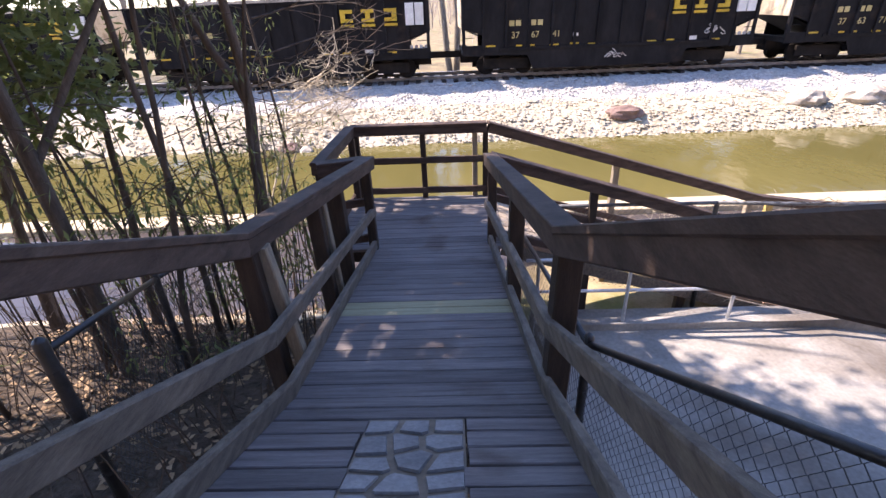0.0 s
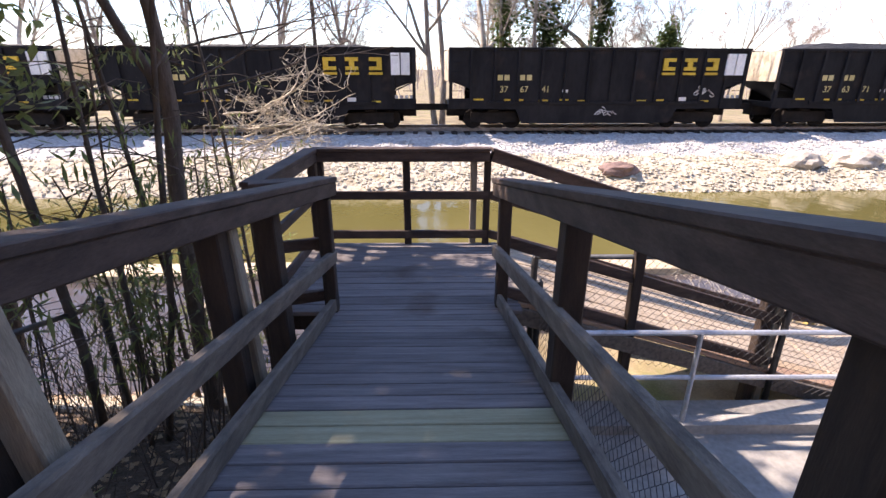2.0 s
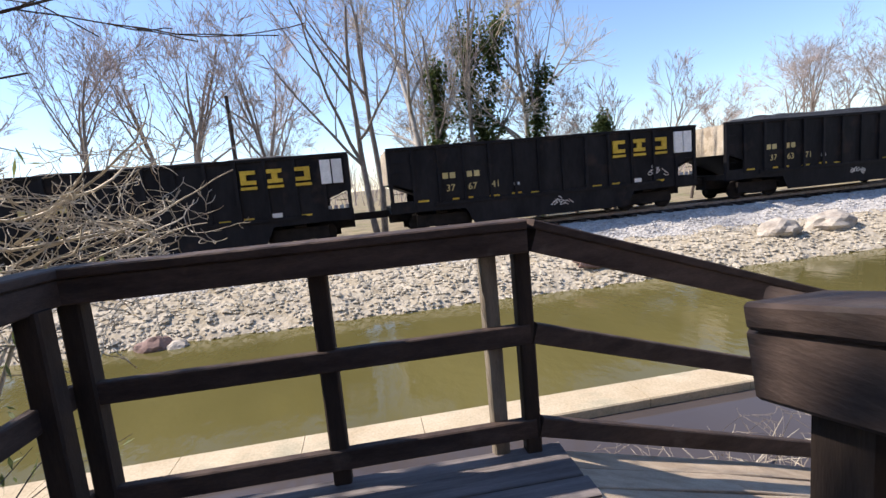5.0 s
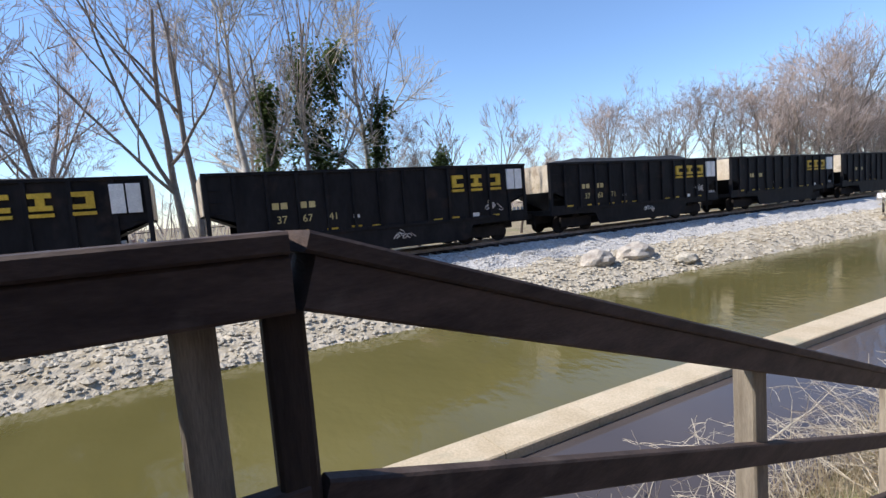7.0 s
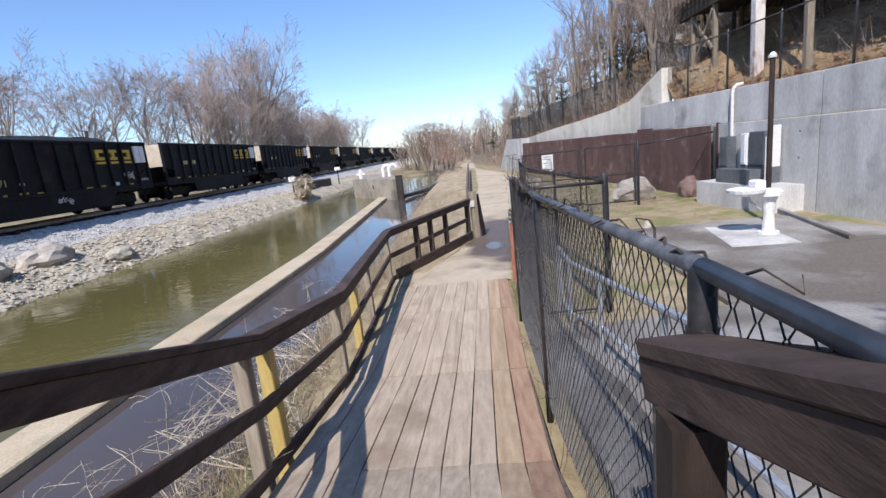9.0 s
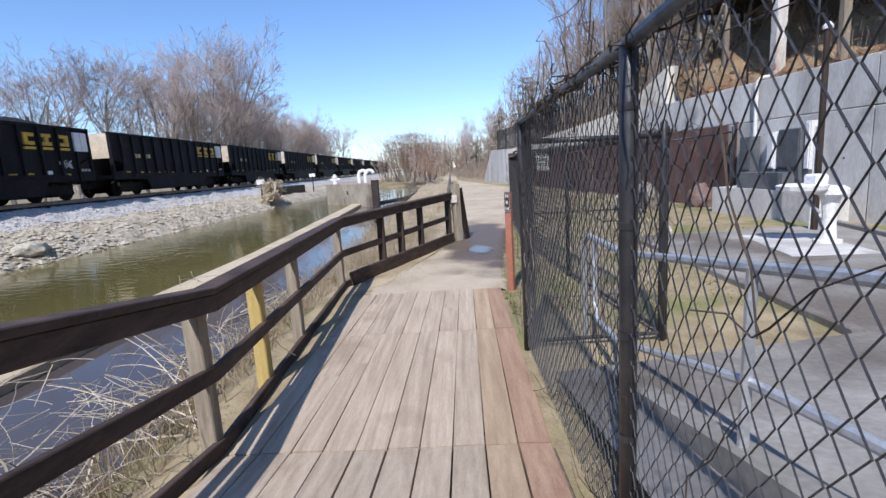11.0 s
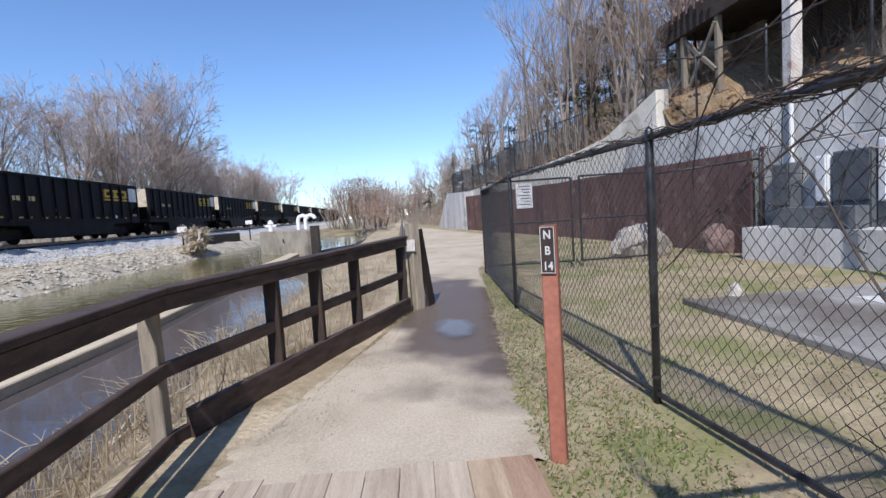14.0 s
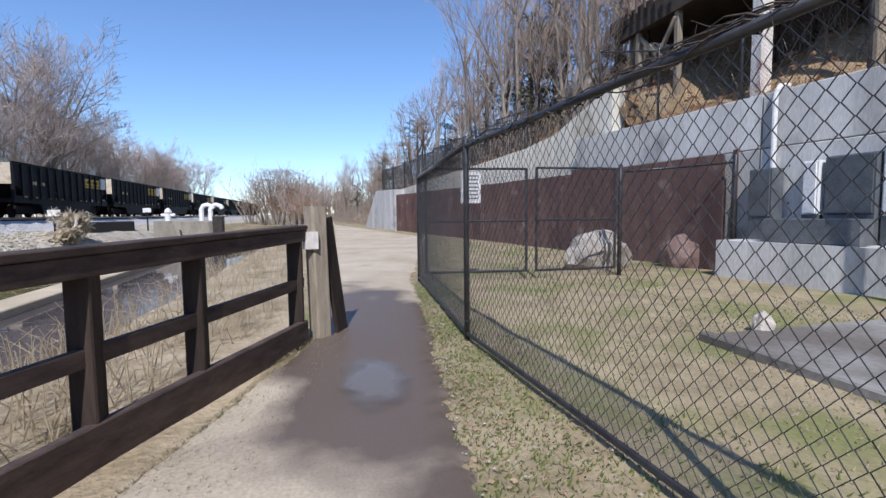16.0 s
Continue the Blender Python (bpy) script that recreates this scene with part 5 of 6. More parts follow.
    part("top_chord", MB().box(-h, h, SIDE, SIDE + 0.14, 3.24, 3.34).box(-h, h, -SIDE - 0.14, -SIDE, 3.24, 3.34), M_CAR, car)
    part("centre_sill", MB().box(-h, h, -0.32, 0.32, 0.5, 1.1, 0.02), M_UNDER, car)
    # dark filler box, added to block the bright view beneath the car
    part("brake_gear", MB().box(-h + 0.6, h - 0.6, 0.3, 0.5, 0.22, 0.72, 0.03), M_UNDER, car)
    part("side_sill", MB().box(-h + 1.7, h - 1.7, SIDE + 0.02, SIDE + 0.12, 1.06, 1.2), M_CAR, car)
    for k in range(12):
        x = -h + 0.95 + k * (CAR_L - 1.9) / 11
        part("rib", MB().box(x - 0.055, x + 0.055, SIDE - 0.01, SIDE + 0.08, 1.15, 3.26, 0.012), M_CAR, car)
    for x in (-2.6, 0.0, 2.6):
        part("hopper_chute", MB().add([(x - 1.0, SIDE + 0.5, 1.0), (x + 1.0, SIDE + 0.5, 1.0), (x + 0.6, SIDE + 0.6, 0.38), (x - 0.6, SIDE + 0.6, 0.38), (x - 1.0, 1.0, 1.0), (x + 1.0, 1.0, 1.0),
                                       (x + 0.6, 0.9, 0.38), (x - 0.6, 0.9, 0.38)], [(0, 1, 2, 3), (7, 6, 5, 4), (0, 3, 7, 4), (1, 5, 6, 2), (3, 2, 6, 7)]), M_UNDER, car)
    # load of coal
    nx, ny = 26, 8
    cm = MB()
    for i in range(nx + 1):
        for j in range(ny + 1):
            u, v = i / nx, j / ny
            e = min(1, min(u, 1 - u) * 6) * min(1, min(v, 1 - v) * 5)
            cm.v.append((-h + 0.1 + u * (CAR_L - 0.2), SIDE + 0.12 + v * (-2 * SIDE - 0.24), 3.0 + (0.28 + heap) * e + rng.uniform(-0.04, 0.04)))
    for i in range(nx):
        for j in range(ny):
            k = i * (ny + 1) + j
            cm.f.append((k, k + ny + 1, k + ny + 2, k + 1))
    part("coal_load", cm, M_COAL, car)
    # painted emblem as plain blocks, stencils and panels
    yy0, yy1 = SIDE - 0.016, SIDE + 0.075
    for r, kind_ in ((0.727, 0), (0.797, 1), (0.872, 2)):
        x = -h + r * CAR_L
        b = MB()
        b.box(x - 0.26, x + 0.26, yy0, yy1, 2.80, 2.94, 0.004).box(x - 0.26, x + 0.26, yy0, yy1, 2.45, 2.59, 0.004)
        b.box(x - 0.26 + 0.16 * kind_, x - 0.06 + 0.16 * kind_, yy0, yy1, 2.59, 2.80, 0.004)
        part("emblem", b, M_YELLOW, car, "faded yellow emblem block")
        part("emblem_bar", MB().box(x - 0.28, x + 0.28, yy0, yy1, 2.27, 2.37, 0.004), M_YELLOW, car)
    for r0, r1 in ((0.921, 0.949), (0.953, 0.981)):
        part("white_panel", MB().box(-h + r0 * CAR_L, -h + r1 * CAR_L, yy0, yy1, 2.26, 3.12, 0.004), M_WHITE, car)
    for k in range(5):
        xx = -h + CAR_L * (0.912 + 0.017 * k)
        part("white_slat", MB().box(xx, xx + 0.15, SIDE + 0.13, SIDE + 0.15, 1.06 + 0.1 * (k % 2), 1.45, 0.003), M_WHITEOLD, car)
    for r0, w in ((0.16, 0.22), (0.182, 0.22), (0.233, 0.22), (0.256, 0.22)):
        xx = -h + r0 * CAR_L
        part("reporting_mark", MB().box(xx, xx + w, yy0 + 0.085, yy1, 2.05, 2.27, 0.002),
             M_CREAM, car, "illegible stencilled mark")
    for r0, w, z in ((0.082, 0.42, 1.24), (0.30, 0.4, 1.2), (0.432, 0.4, 1.18), (0.635, 0.4, 1.18), (0.855, 0.38, 1.16), (0.185, 0.26, 1.22), (0.23, 0.24, 1.22), (0.37, 0.4, 1.22), (0.70, 0.36, 1.2)):
        xx = -h + r0 * CAR_L
        part("stencil_mark", MB().box(xx, xx + w, yy0 + 0.085, yy1, z, z + 0.07, 0.002), M_YELLOW, car)
    part("data_plate", MB().box(-h + 0.378 * CAR_L, -h + 0.396 * CAR_L, yy0 + 0.08, yy1, 1.56, 1.68, 0.002), M_WHITE, car)
    part("data_plate", MB().box(-h + 0.776 * CAR_L, -h + 0.804 * CAR_L, yy0 + 0.08, yy1, 1.1, 1.36, 0.002), M_WHITE, car)
    if number:
        for txt, r0 in zip(number, (0.167, 0.234, 0.306)):
            text_part(txt, -h + r0 * CAR_L, 1.57, 0.36, car, M_CREAM)
        for r0, z, n_ in ((0.835, 1.46, 9), (0.50, 0.68, 7)):
            g = MB()
            for k in range(n_):
                gx, gz = -h + r0 * CAR_L + rng.uniform(0, 0.8), z + rng.uniform(0, 0.34 if z > 1 else 0.2)
                pts = [(gx + 0.11 * math.cos(a * 1.3 + k), SIDE + 0.062, gz + 0.09 * math.sin(a * 1.1 + k * 2)) for a in range(5)]
                g.tube(pts, 0.018, 4)
            part("graffiti", g, M_WHITEOLD, car, "scrawled pale graffiti, unreadable", kind="stuff")
    return car


def set_car(car, n):
    x = 1.67 + PITCH * n + CAR_L / 2
    car.matrix_basis = Matrix.Translation((x, car_edge(x) - SIDE, 0.0)) @ pose(0, 0, 0, 0, 0, math.degrees(HEAD))
    return car


set_car(coal_car(("37", "67", "41")), 0)
set_car(coal_car(("37", "63", "71"), 0.32), 1)
plain = set_car(coal_car(None, 0.16), -1)
for n in (-4, -3, -2, 2, 3, 4, 5, 6, 7, 8, 9, 10, 11):
    set_car(copy_thing(plain, Matrix()), n)

# loose stones on the shoulder and riprap on the bank
mb = MB()
for i in range(5200):
    x = rng.uniform(-16, 42) if i % 3 else rng.uniform(-6, 20)
    y = 0.03 * x + rng.uniform(19.9, 21.9)
    mb.rock((x, y, float(ground_z(x, y)) + 0.01), rng.uniform(0.03, 0.075), rng)
solid("ballast_stones", mb, M_BALLAST, "loose pale limestone ballast on the track shoulder", "ballast", kind="stuff")
mb = MB()
for i in range(6500):
    x = rng.uniform(-18, 45) if i % 3 else rng.uniform(-8, 22)
    y = 0.03 * x + 17.1 + 2.9 * rng.random() ** 1.2
    mb.rock((x, y, float(ground_z(x, y)) + 0.01), rng.uniform(0.03, 0.11) * (1.7 if rng.random() < 0.06 else 1), rng, 0.6)
solid("riprap", mb, M_RIPRAP, "pale broken riprap stones along the canal's edge", "stones", kind="stuff")


# ---------------------------------------------------------------- plants
def grow(mb, tw, p, d, length, r, depth, R, spread, up, segs=5, kids=(3, 5), twig_r=0.006, min_r=0.02):
    """A limb with side limbs; thin ones go into tw."""
    pts, rad = [p.copy()], [r]
    q = p.copy()
    dd = d.copy()
    for i in range(segs):
        dd = (dd + Vector((R.uniform(-1, 1), R.uniform(-1, 1), R.uniform(-0.6, 0.8))) * 0.13 * spread + Vector((0, 0, up * 0.06))).normalized()
        q = q + dd * (length / segs)
        pts.append(q.copy())
        rad.append(max(twig_r, r * (1 - 0.72 * (i + 1) / segs)))
    (mb if r > min_r else tw).tube(pts, rad, 7 if r > 0.09 else (5 if r > 0.03 else 3), cap=False)
    if depth == 0:
        return
    n = R.randint(*kids)
    for k in range(n):
        t = R.uniform(0.28, 0.98) if depth < 4 else R.uniform(0.35, 0.95)
        i = min(segs - 1, int(t * segs))
        base = pts[i].lerp(pts[i + 1], t * segs - i)
        az = R.uniform(0, 6.283)
        perp = Vector((math.cos(az), math.sin(az), 0.0))
        perp = (perp - dd * perp.dot(dd))
        if perp.length < 0.1:
            continue
        perp.normalize()
        ang = R.uniform(0.45, 1.0) * spread
        nd = (dd * math.cos(ang) + perp * math.sin(ang) + Vector((0, 0, 0.12 * up))).normalized()
        grow(mb, tw, base, nd, length * R.uniform(0.42, 0.68) * (1.1 - 0.35 * t), max(twig_r, rad[i] * R.uniform(0.45, 0.68)), depth - 1, R, spread, up, max(3, segs - 1), kids, twig_r, min_r)


def tree_proto(seed, height, radius, bark, twig, label, depth=4, spread=0.9, up=0.8, kids=(4, 6), forks=1, lean=0.0, twig_r=0.009, name="tree"):
    R = random.Random(seed)
    th = thing(name, label, "tree", "bare trees")
    mb, tw = MB(), MB()
    for k in range(forks):
        d = Vector((R.uniform(-0.25, 0.25) * (forks > 1) + lean, R.uniform(-0.2, 0.2) * (forks > 1), 1)).normalized()
        grow(mb, tw, Vector((0.25 * k - 0.12 * (forks - 1), 0.1 * k, -0.3)), d, height * R.uniform(0.72, 0.85), radius * (1 if forks == 1 else 0.72), depth, R, spread, up, 7, kids, twig_r, 0.03)
    part("trunk", mb, bark, th, smooth=True)
    part("crown", tw, twig, th, "bare winter twigs", kind="stuff")
    return th


bare = [tree_proto(21, 11.5, 0.22, M_BARK, M_TWIG, "tall bare winter tree behind the railway", forks=2, kids=(4, 5), spread=1.0, up=0.6), tree_proto(22, 13, 0.22, M_BARKP, M_TWIGP, "pale bare sycamore behind the railway", spread=1.1, kids=(5, 7), up=0.6),
        tree_proto(23, 10, 0.16, M_BARK, M_TWIG, "slender bare winter tree behind the railway", spread=0.85, kids=(4, 6), up=0.6), tree_proto(24, 12, 0.20, M_BARK, M_TWIG, "bare spreading winter tree", forks=2, spread=0.95, kids=(4, 6), up=0.6),
        tree_proto(25, 9, 0.14, M_BARKD, M_TWIG, "small dark bare winter tree", spread=1.1, kids=(5, 7), up=0.6)]
used = set()


def plant(proto, x, y, z=None, s=1.0, turn=0.0):
    z = float(ground_z(x, y)) if z is None else z
    m = Matrix.Translation((x, y, z)) @ pose(0, 0, 0, 0, 0, turn)
    ob = proto
    if proto.name in used:
        ob = copy_thing(proto, m)
    used.add(proto.name)
    ob.matrix_basis = m
    ob.scale = (s, s, s)
    return ob


plant(bare[0], 1.4, 29.0, s=1.25, turn=20)
plant(bare[1], 3.6, 31.0, s=1.25, turn=80)
plant(bare[1], 10.6, 30.0, s=1.1, turn=200)
for k, x, y, s, t in ((2, -3.5, 30, 0.95, 10), (0, -8.0, 31, 0.95, 100), (3, -13, 30, 0.9, 40), (2, -18, 31, 1.0, 70), (1, -24, 32, 0.9, 10), (3, 6.2, 34, 0.8, 130), (4, 12.6, 30, 0.8, 0),
                      (4, 16.5, 33, 0.75, 60), (2, 20.5, 34, 0.8, 90), (4, 24.0, 36, 0.75, 200), (2, -5.5, 35, 1.0, 180), (0, 5.0, 38, 0.9, 210), (2, -11, 36, 1.1, 10), (4, -1.5, 28.5, 0.6, 33),
                      (3, -30, 34, 1.0, 20), (4, 8, 28.5, 0.45, 70), (2, 13.5, 37, 0.6, 150)):
    plant(bare[k], x, y, s=s * (1.12 if x < 11 else 1.05), turn=t)
# the wooded stretch along the far track
R = random.Random(5)
for i in range(74):
    x = 42 + i * 1.3 + R.uniform(-1.5, 1.5)
    y = car_edge(x) + 8 + R.uniform(0, 9) + (6 if x < 52 else 0)
    s = R.uniform(0.8, 1.2)
    plant(bare[R.choice((0, 3, 3, 2, 0))], x, y, s=s, turn=R.uniform(0, 360))
plant(bare[0], 68, 33.5, s=1.6, turn=30)
plant(bare[3], 71, 34.5, s=1.5, turn=150)
plant(bare[3], 64, 34.5, s=1.4, turn=250)

# far woods as one ragged mass of twigs
mb = MB()
for i in range(5200):
    if i % 2:
        x, y, hgt = R.uniform(60, 330), 0, R.uniform(2, 7)
        y = car_edge(x) + R.uniform(8, 40)
    else:
        x, y, hgt = R.uniform(-130, 120), R.uniform(42, 95), R.uniform(2.5, 6)
    z = -0.5
    d = Vector((R.uniform(-0.4, 0.4), R.uniform(-0.4, 0.4), 1)).normalized()
    a = Vector((x, y, z + R.uniform(0, 2)))
    b = a + d * hgt
    mb.tube([a, b], [0.05, 0.012], 3, cap=False)
    for k in range(4):
        c = a.lerp(b, R.uniform(0.3, 0.95))
        mb.tube([c, c + Vector((R.uniform(-1, 1), R.uniform(-1, 1), R.uniform(0.2, 1.2))) * 1.2], [0.02, 0.008], 3, cap=False)
solid("far_woods", mb, M_TWIG, "hazy bare winter woods beyond the railway", "woods", kind="stuff")


# ivy-covered trunks
def ivy_tree(x, y, h, seed, fork):
    R = random.Random(seed)
    z = float(ground_z(x, y))
    th = thing("ivy_tree", "bare tree thickly wrapped in dark green ivy behind the train", "tree", "ivy trees", at=(x, y, z))
    mb, tw = MB(), MB()
    grow(mb, tw, Vector((x, y, z - 0.3)), Vector((0.03, 0, 1)), h * 0.85, 0.16, 3, R, 0.7, 0.9, 7, (4, 6), 0.012, 0.03)
    part("trunk", mb, M_BARK, th, smooth=True)
    part("crown", tw, M_TWIG, th, "bare winter twigs", kind="stuff")
    lv = MB()
    for (ax, top, wd) in fork:
        cs = []
        for c in range(46):
            t = R.random() ** 0.75
            wide = wd * (1.05 - 0.45 * t) * (0.35 if c % 3 else 1.0)
            bx, by, bz = x + ax * t + R.uniform(-1, 1) * wide, y + R.uniform(-1, 1) * wide, z + 1.0 + t * (top - 1.0)
            size = R.uniform(0.16, 0.42) * (0.6 + 0.5 * wd)
            for i in range(int(70 * wd ** 0.5)):
                cs.append((bx + R.gauss(0, size * 0.7), by + R.gauss(0, size * 0.7), bz + R.gauss(0, size * 1.1)))
        lv.leaves(cs, R, 0.24, 0.085)
    part("ivy", lv, M_IVY, th, "dense dark ivy leaves", kind="stuff")


ivy_tree(6.6, 28.5, 13.5, 31, ((0.1, 10.2, 1.25), (1.5, 10.4, 0.75)))
ivy_tree(4.8, 28.8, 12.0, 32, ((0.05, 8.4, 0.5),))
ivy_tree(9.7, 28.6, 11.0, 33, ((0.5, 8.0, 0.8),))
ivy_tree(14.3, 30.0, 6.6, 34, ((0.1, 5.6, 0.8),))
for x, y, hgt in ((-5.3, 29, 7.8), (33.0, 30.0, 5.6)):
    z = float(ground_z(x, y))
    solid("utility_pole", MB().tube([(x, y, z - 0.3), (x + (0.5 if x > 30 else 0), y, z + hgt)], [0.13, 0.09], 8), M_BARKD, "plain weathered wooden pole beside the track", "pole", "poles", at=(x, y, z))

# russet-leaved tree and scrub at the end of the water
def scrub(name, label, x, y, z, rx, ry, h, seed, leaf, n, size, stems=14):
    R = random.Random(seed)
    th = thing(name, label, "shrub" if h < 4 else "tree", "scrub", at=(x, y, z))
    mb, tw = MB(), MB()
    for k in range(stems):
        sx, sy = x + R.uniform(-rx, rx) * 0.5, y + R.uniform(-ry, ry) * 0.5
        d = Vector(((sx - x) / max(rx, 0.1) * 0.8 + R.uniform(-0.2, 0.2), (sy - y) / max(ry, 0.1) * 0.8 + R.uniform(-0.2, 0.2), 1.2)).normalized()
        grow(mb, tw, Vector((sx, sy, z - 0.1)), d, h * R.uniform(0.6, 1.0), 0.018 * h, 2, R, 0.8, 0.6, 4, (3, 5), 0.004 + 0.0012 * h, 0.03)
    if mb.v:
        part("stem", mb, M_BARK, th, smooth=True)
    if tw.v:
        part("twig_mass", tw, M_TWIG if leaf is not M_GRASS else M_TWIGP, th, kind="stuff")
    if n:
        cs = [(x + rx * R.gauss(0, 0.45), y + ry * R.gauss(0, 0.45), z + h * R.uniform(0.25, 1.0)) for _ in range(n)]
        part("leaves", MB().leaves(cs, R, size, size * 0.42), leaf, th, kind="stuff")
    return th


scrub("russet_tree", "young oak still holding russet brown leaves by the water", 63.5, 10.6, -0.9, 2.4, 2.4, 5.6, 41, M_RUSSET, 5200, 0.13, 14)
for i, (x, y, h) in enumerate(((66, 8.5, 4.5), (60, 9.0, 3.4), (69, 12.5, 5.0), (56, 8.4, 2.4), (75, 9, 5), (82, 12, 5.5), (73, 15, 4.5), (90, 8, 6), (85, 3, 5.5), (78, 5.5, 4.5), (88, 12, 5.5), (96, 5, 6.5), (102, 10, 6.5), (96, 14, 6), (108, 3, 7), (112, 8, 7), (118, 12, 7), (92, 1, 5.5))):
    scrub("scrub", "bare tangled winter scrub by the water", x, y, -0.9, 1.8, 1.8, h, 50 + i, M_RUSSET, 420, 0.16, 12)
solid("timber_crib", MB().box(45.8, 52.5, 20.3, 21.6, -1.9, -0.35, 0.05), M_WATERLINE, "dark old timber crib at the end of the spit", "crib", at=(49, 21, -1.7))
scrub("bank_scrub", "brown scrub on the spit beside the track", 41.6, 19.2, -1.2, 1.0, 0.7, 1.5, 71, M_GRASS, 300, 0.3, 26)
solid("leaning_stake", MB().beam((40.6, 19.0, -1.4), (40.9, 18.8, -0.1), 0.13, 0.13, 0.02), M_WHITEOLD, "pale leaning stake in the driftwood on the spit", "stake", at=(40.6, 19.0, -1.3))
scrub("bank_scrub", "pile of pale driftwood and weeds on the spit", 40.2, 18.9, -1.3, 1.0, 0.5, 0.7, 72, M_GRASS, 300, 0.3, 18)

# hillside woods
R = random.Random(8)
hill_proto = [tree_proto(61, 9, 0.13, M_BARK, M_TWIGD, "slim bare tree on the wooded hillside", depth=3, spread=0.8, kids=(5, 7), name="hill_tree"),
              tree_proto(62, 10, 0.15, M_BARK, M_TWIG, "pale bare tree on the wooded hillside", depth=3, spread=0.75, kids=(5, 7), name="hill_tree"),
              tree_proto(63, 7, 0.10, M_BARKD, M_TWIGD, "thin dark tree on the wooded hillside", depth=3, spread=0.95, kids=(5, 7), name="hill_tree")]
for i in range(330):
    x = 24.5 + 70 * R.random() ** 1.35 if i % 5 else R.uniform(12, 24)
    d = 1.2 + 30 * R.random() ** 1.5
    if x < 25 and d < 6:
        d += 8
    y, z = hill_xyz(np.array(x), np.array(d))
    plant(R.choice(hill_proto), x, float(y), float(z) - 0.1, R.uniform(0.45, 0.88) * (0.72 if x > 45 else 1), R.uniform(0, 360))


def pine(x, y, z, h, seed):
    R = random.Random(seed)
    th = thing("pine", "green pine among bare trees on the hillside", "tree", "pines", at=(x, y, z))
    part("trunk", MB().tube([(x, y, z - 0.3), (x + R.uniform(-0.2, 0.2), y, z + h)], [0.018 * h + 0.03, 0.02], 7), M_BARKD, th)
    lb, lv = MB(), MB()
    for i in range(int(h * 6)):
        t = R.uniform(0.28, 0.98)
        a = R.uniform(0, 6.28)
        l = h * 0.27 * (1.1 - t) + 0.25
        p = Vector((x, y, z + h * t))
        q = p + Vector((math.cos(a) * l, math.sin(a) * l, -0.12 * l + R.uniform(-0.1, 0.25)))
        lb.tube([p, q], [0.025, 0.006], 3, cap=False)
        for k in range(26):
            c = p.lerp(q, R.uniform(0.25, 1.05)) + Vector((R.uniform(-1, 1), R.uniform(-1, 1), R.uniform(-0.5, 0.7))) * 0.17
            lv.leaves([c], R, 0.24, 0.035, 0.0)
    part("limb_mass", lb, M_BARKD, th, kind="stuff")
    part("needles", lv, M_PINE, th, kind="stuff")


for i, (x, d, h) in enumerate(((33, 3.5, 5.5), (38, 4, 6), (45, 6, 6.5), (29, 8, 6.5), (52, 6, 6), (26.5, 4.5, 3.6), (60, 8, 7), (72, 7, 6), (24.8, 12, 7), (41, 11, 7), (66, 3, 4.0), (31, 2.5, 4.2), (35.5, 6.5, 6.2), (48, 3.0, 4.5), (56, 4, 5.0), (27.5, 7, 5.5), (30.5, 10, 6), (34, 9, 6), (37, 7.5, 5), (43, 9, 6), (28.5, 4, 3.4), (40, 2.5, 3.5), (46, 10, 6.5))):
    y, z = hill_xyz(np.array(float(x)), np.array(float(d)))
    pine(x, float(y), float(z), h, 80 + i)
# dead ferns, leaves and brush over the hill's foot
mb, lv = MB(), MB()
for i in range(2600):
    x = R.uniform(24.5, 110)
    d = 0.3 + 22 * R.random() ** 1.4
    y, z = hill_xyz(np.array(x), np.array(d))
    p = Vector((x, float(y), float(z)))
    q = p + Vector((R.uniform(-0.5, 0.5), R.uniform(-0.3, 0.6), R.uniform(0.5, 1.5)))
    mb.tube([p, q], [0.015, 0.006], 3, cap=False)
    for k in range(5):
        c = p.lerp(q, R.uniform(0.25, 0.95))
        mb.tube([c, c + Vector((R.uniform(-1, 1), R.uniform(-1, 1), R.uniform(0.1, 1.0))) * 0.7], [0.010, 0.005], 3, cap=False)
for i in range(4600):
    x = R.uniform(11, 60)
    d = 0.15 + 9 * R.random() ** 1.6
    y, z = hill_xyz(np.array(x), np.array(d))
    p = Vector((x, float(y), float(z)))
    if i % 2:
        mb.tube([p, p + Vector((R.uniform(-0.5, 0.5), R.uniform(-0.2, 0.5), R.uniform(0.15, 0.9)))], [0.008, 0.003], 3, cap=False)
    lv.leaves([p + Vector((R.uniform(-0.3, 0.3), R.uniform(-0.3, 0.3), R.uniform(0, 0.25)))], R, 0.22, 0.07)
solid("hill_brush", mb, M_BARK, "dead brush on the hillside above the wall", "brush", kind="stuff")
solid("hill_leaves", lv, M_RUSSET, "rust-brown dead ferns and leaves on the hillside", "leaves", kind="stuff")
for i, (x, d, r) in enumerate(((27, 3.0, 0.8), (30, 4.5, 1.0), (25.6, 5.0, 0.9), (33, 6, 1.1), (28.5, 6.5, 1.2))):
    y, z = hill_xyz(np.array(float(x)), np.array(d))
    boulder(x, float(y), float(z) + 0.1, r * 1.3, r * 0.8, r * 0.7, 20 + i, M_ROCK, "mossy grey rock outcrop on the hillside")

# ---------------------------------------------------------------- thicket beside the ramp
R = random.Random(14)


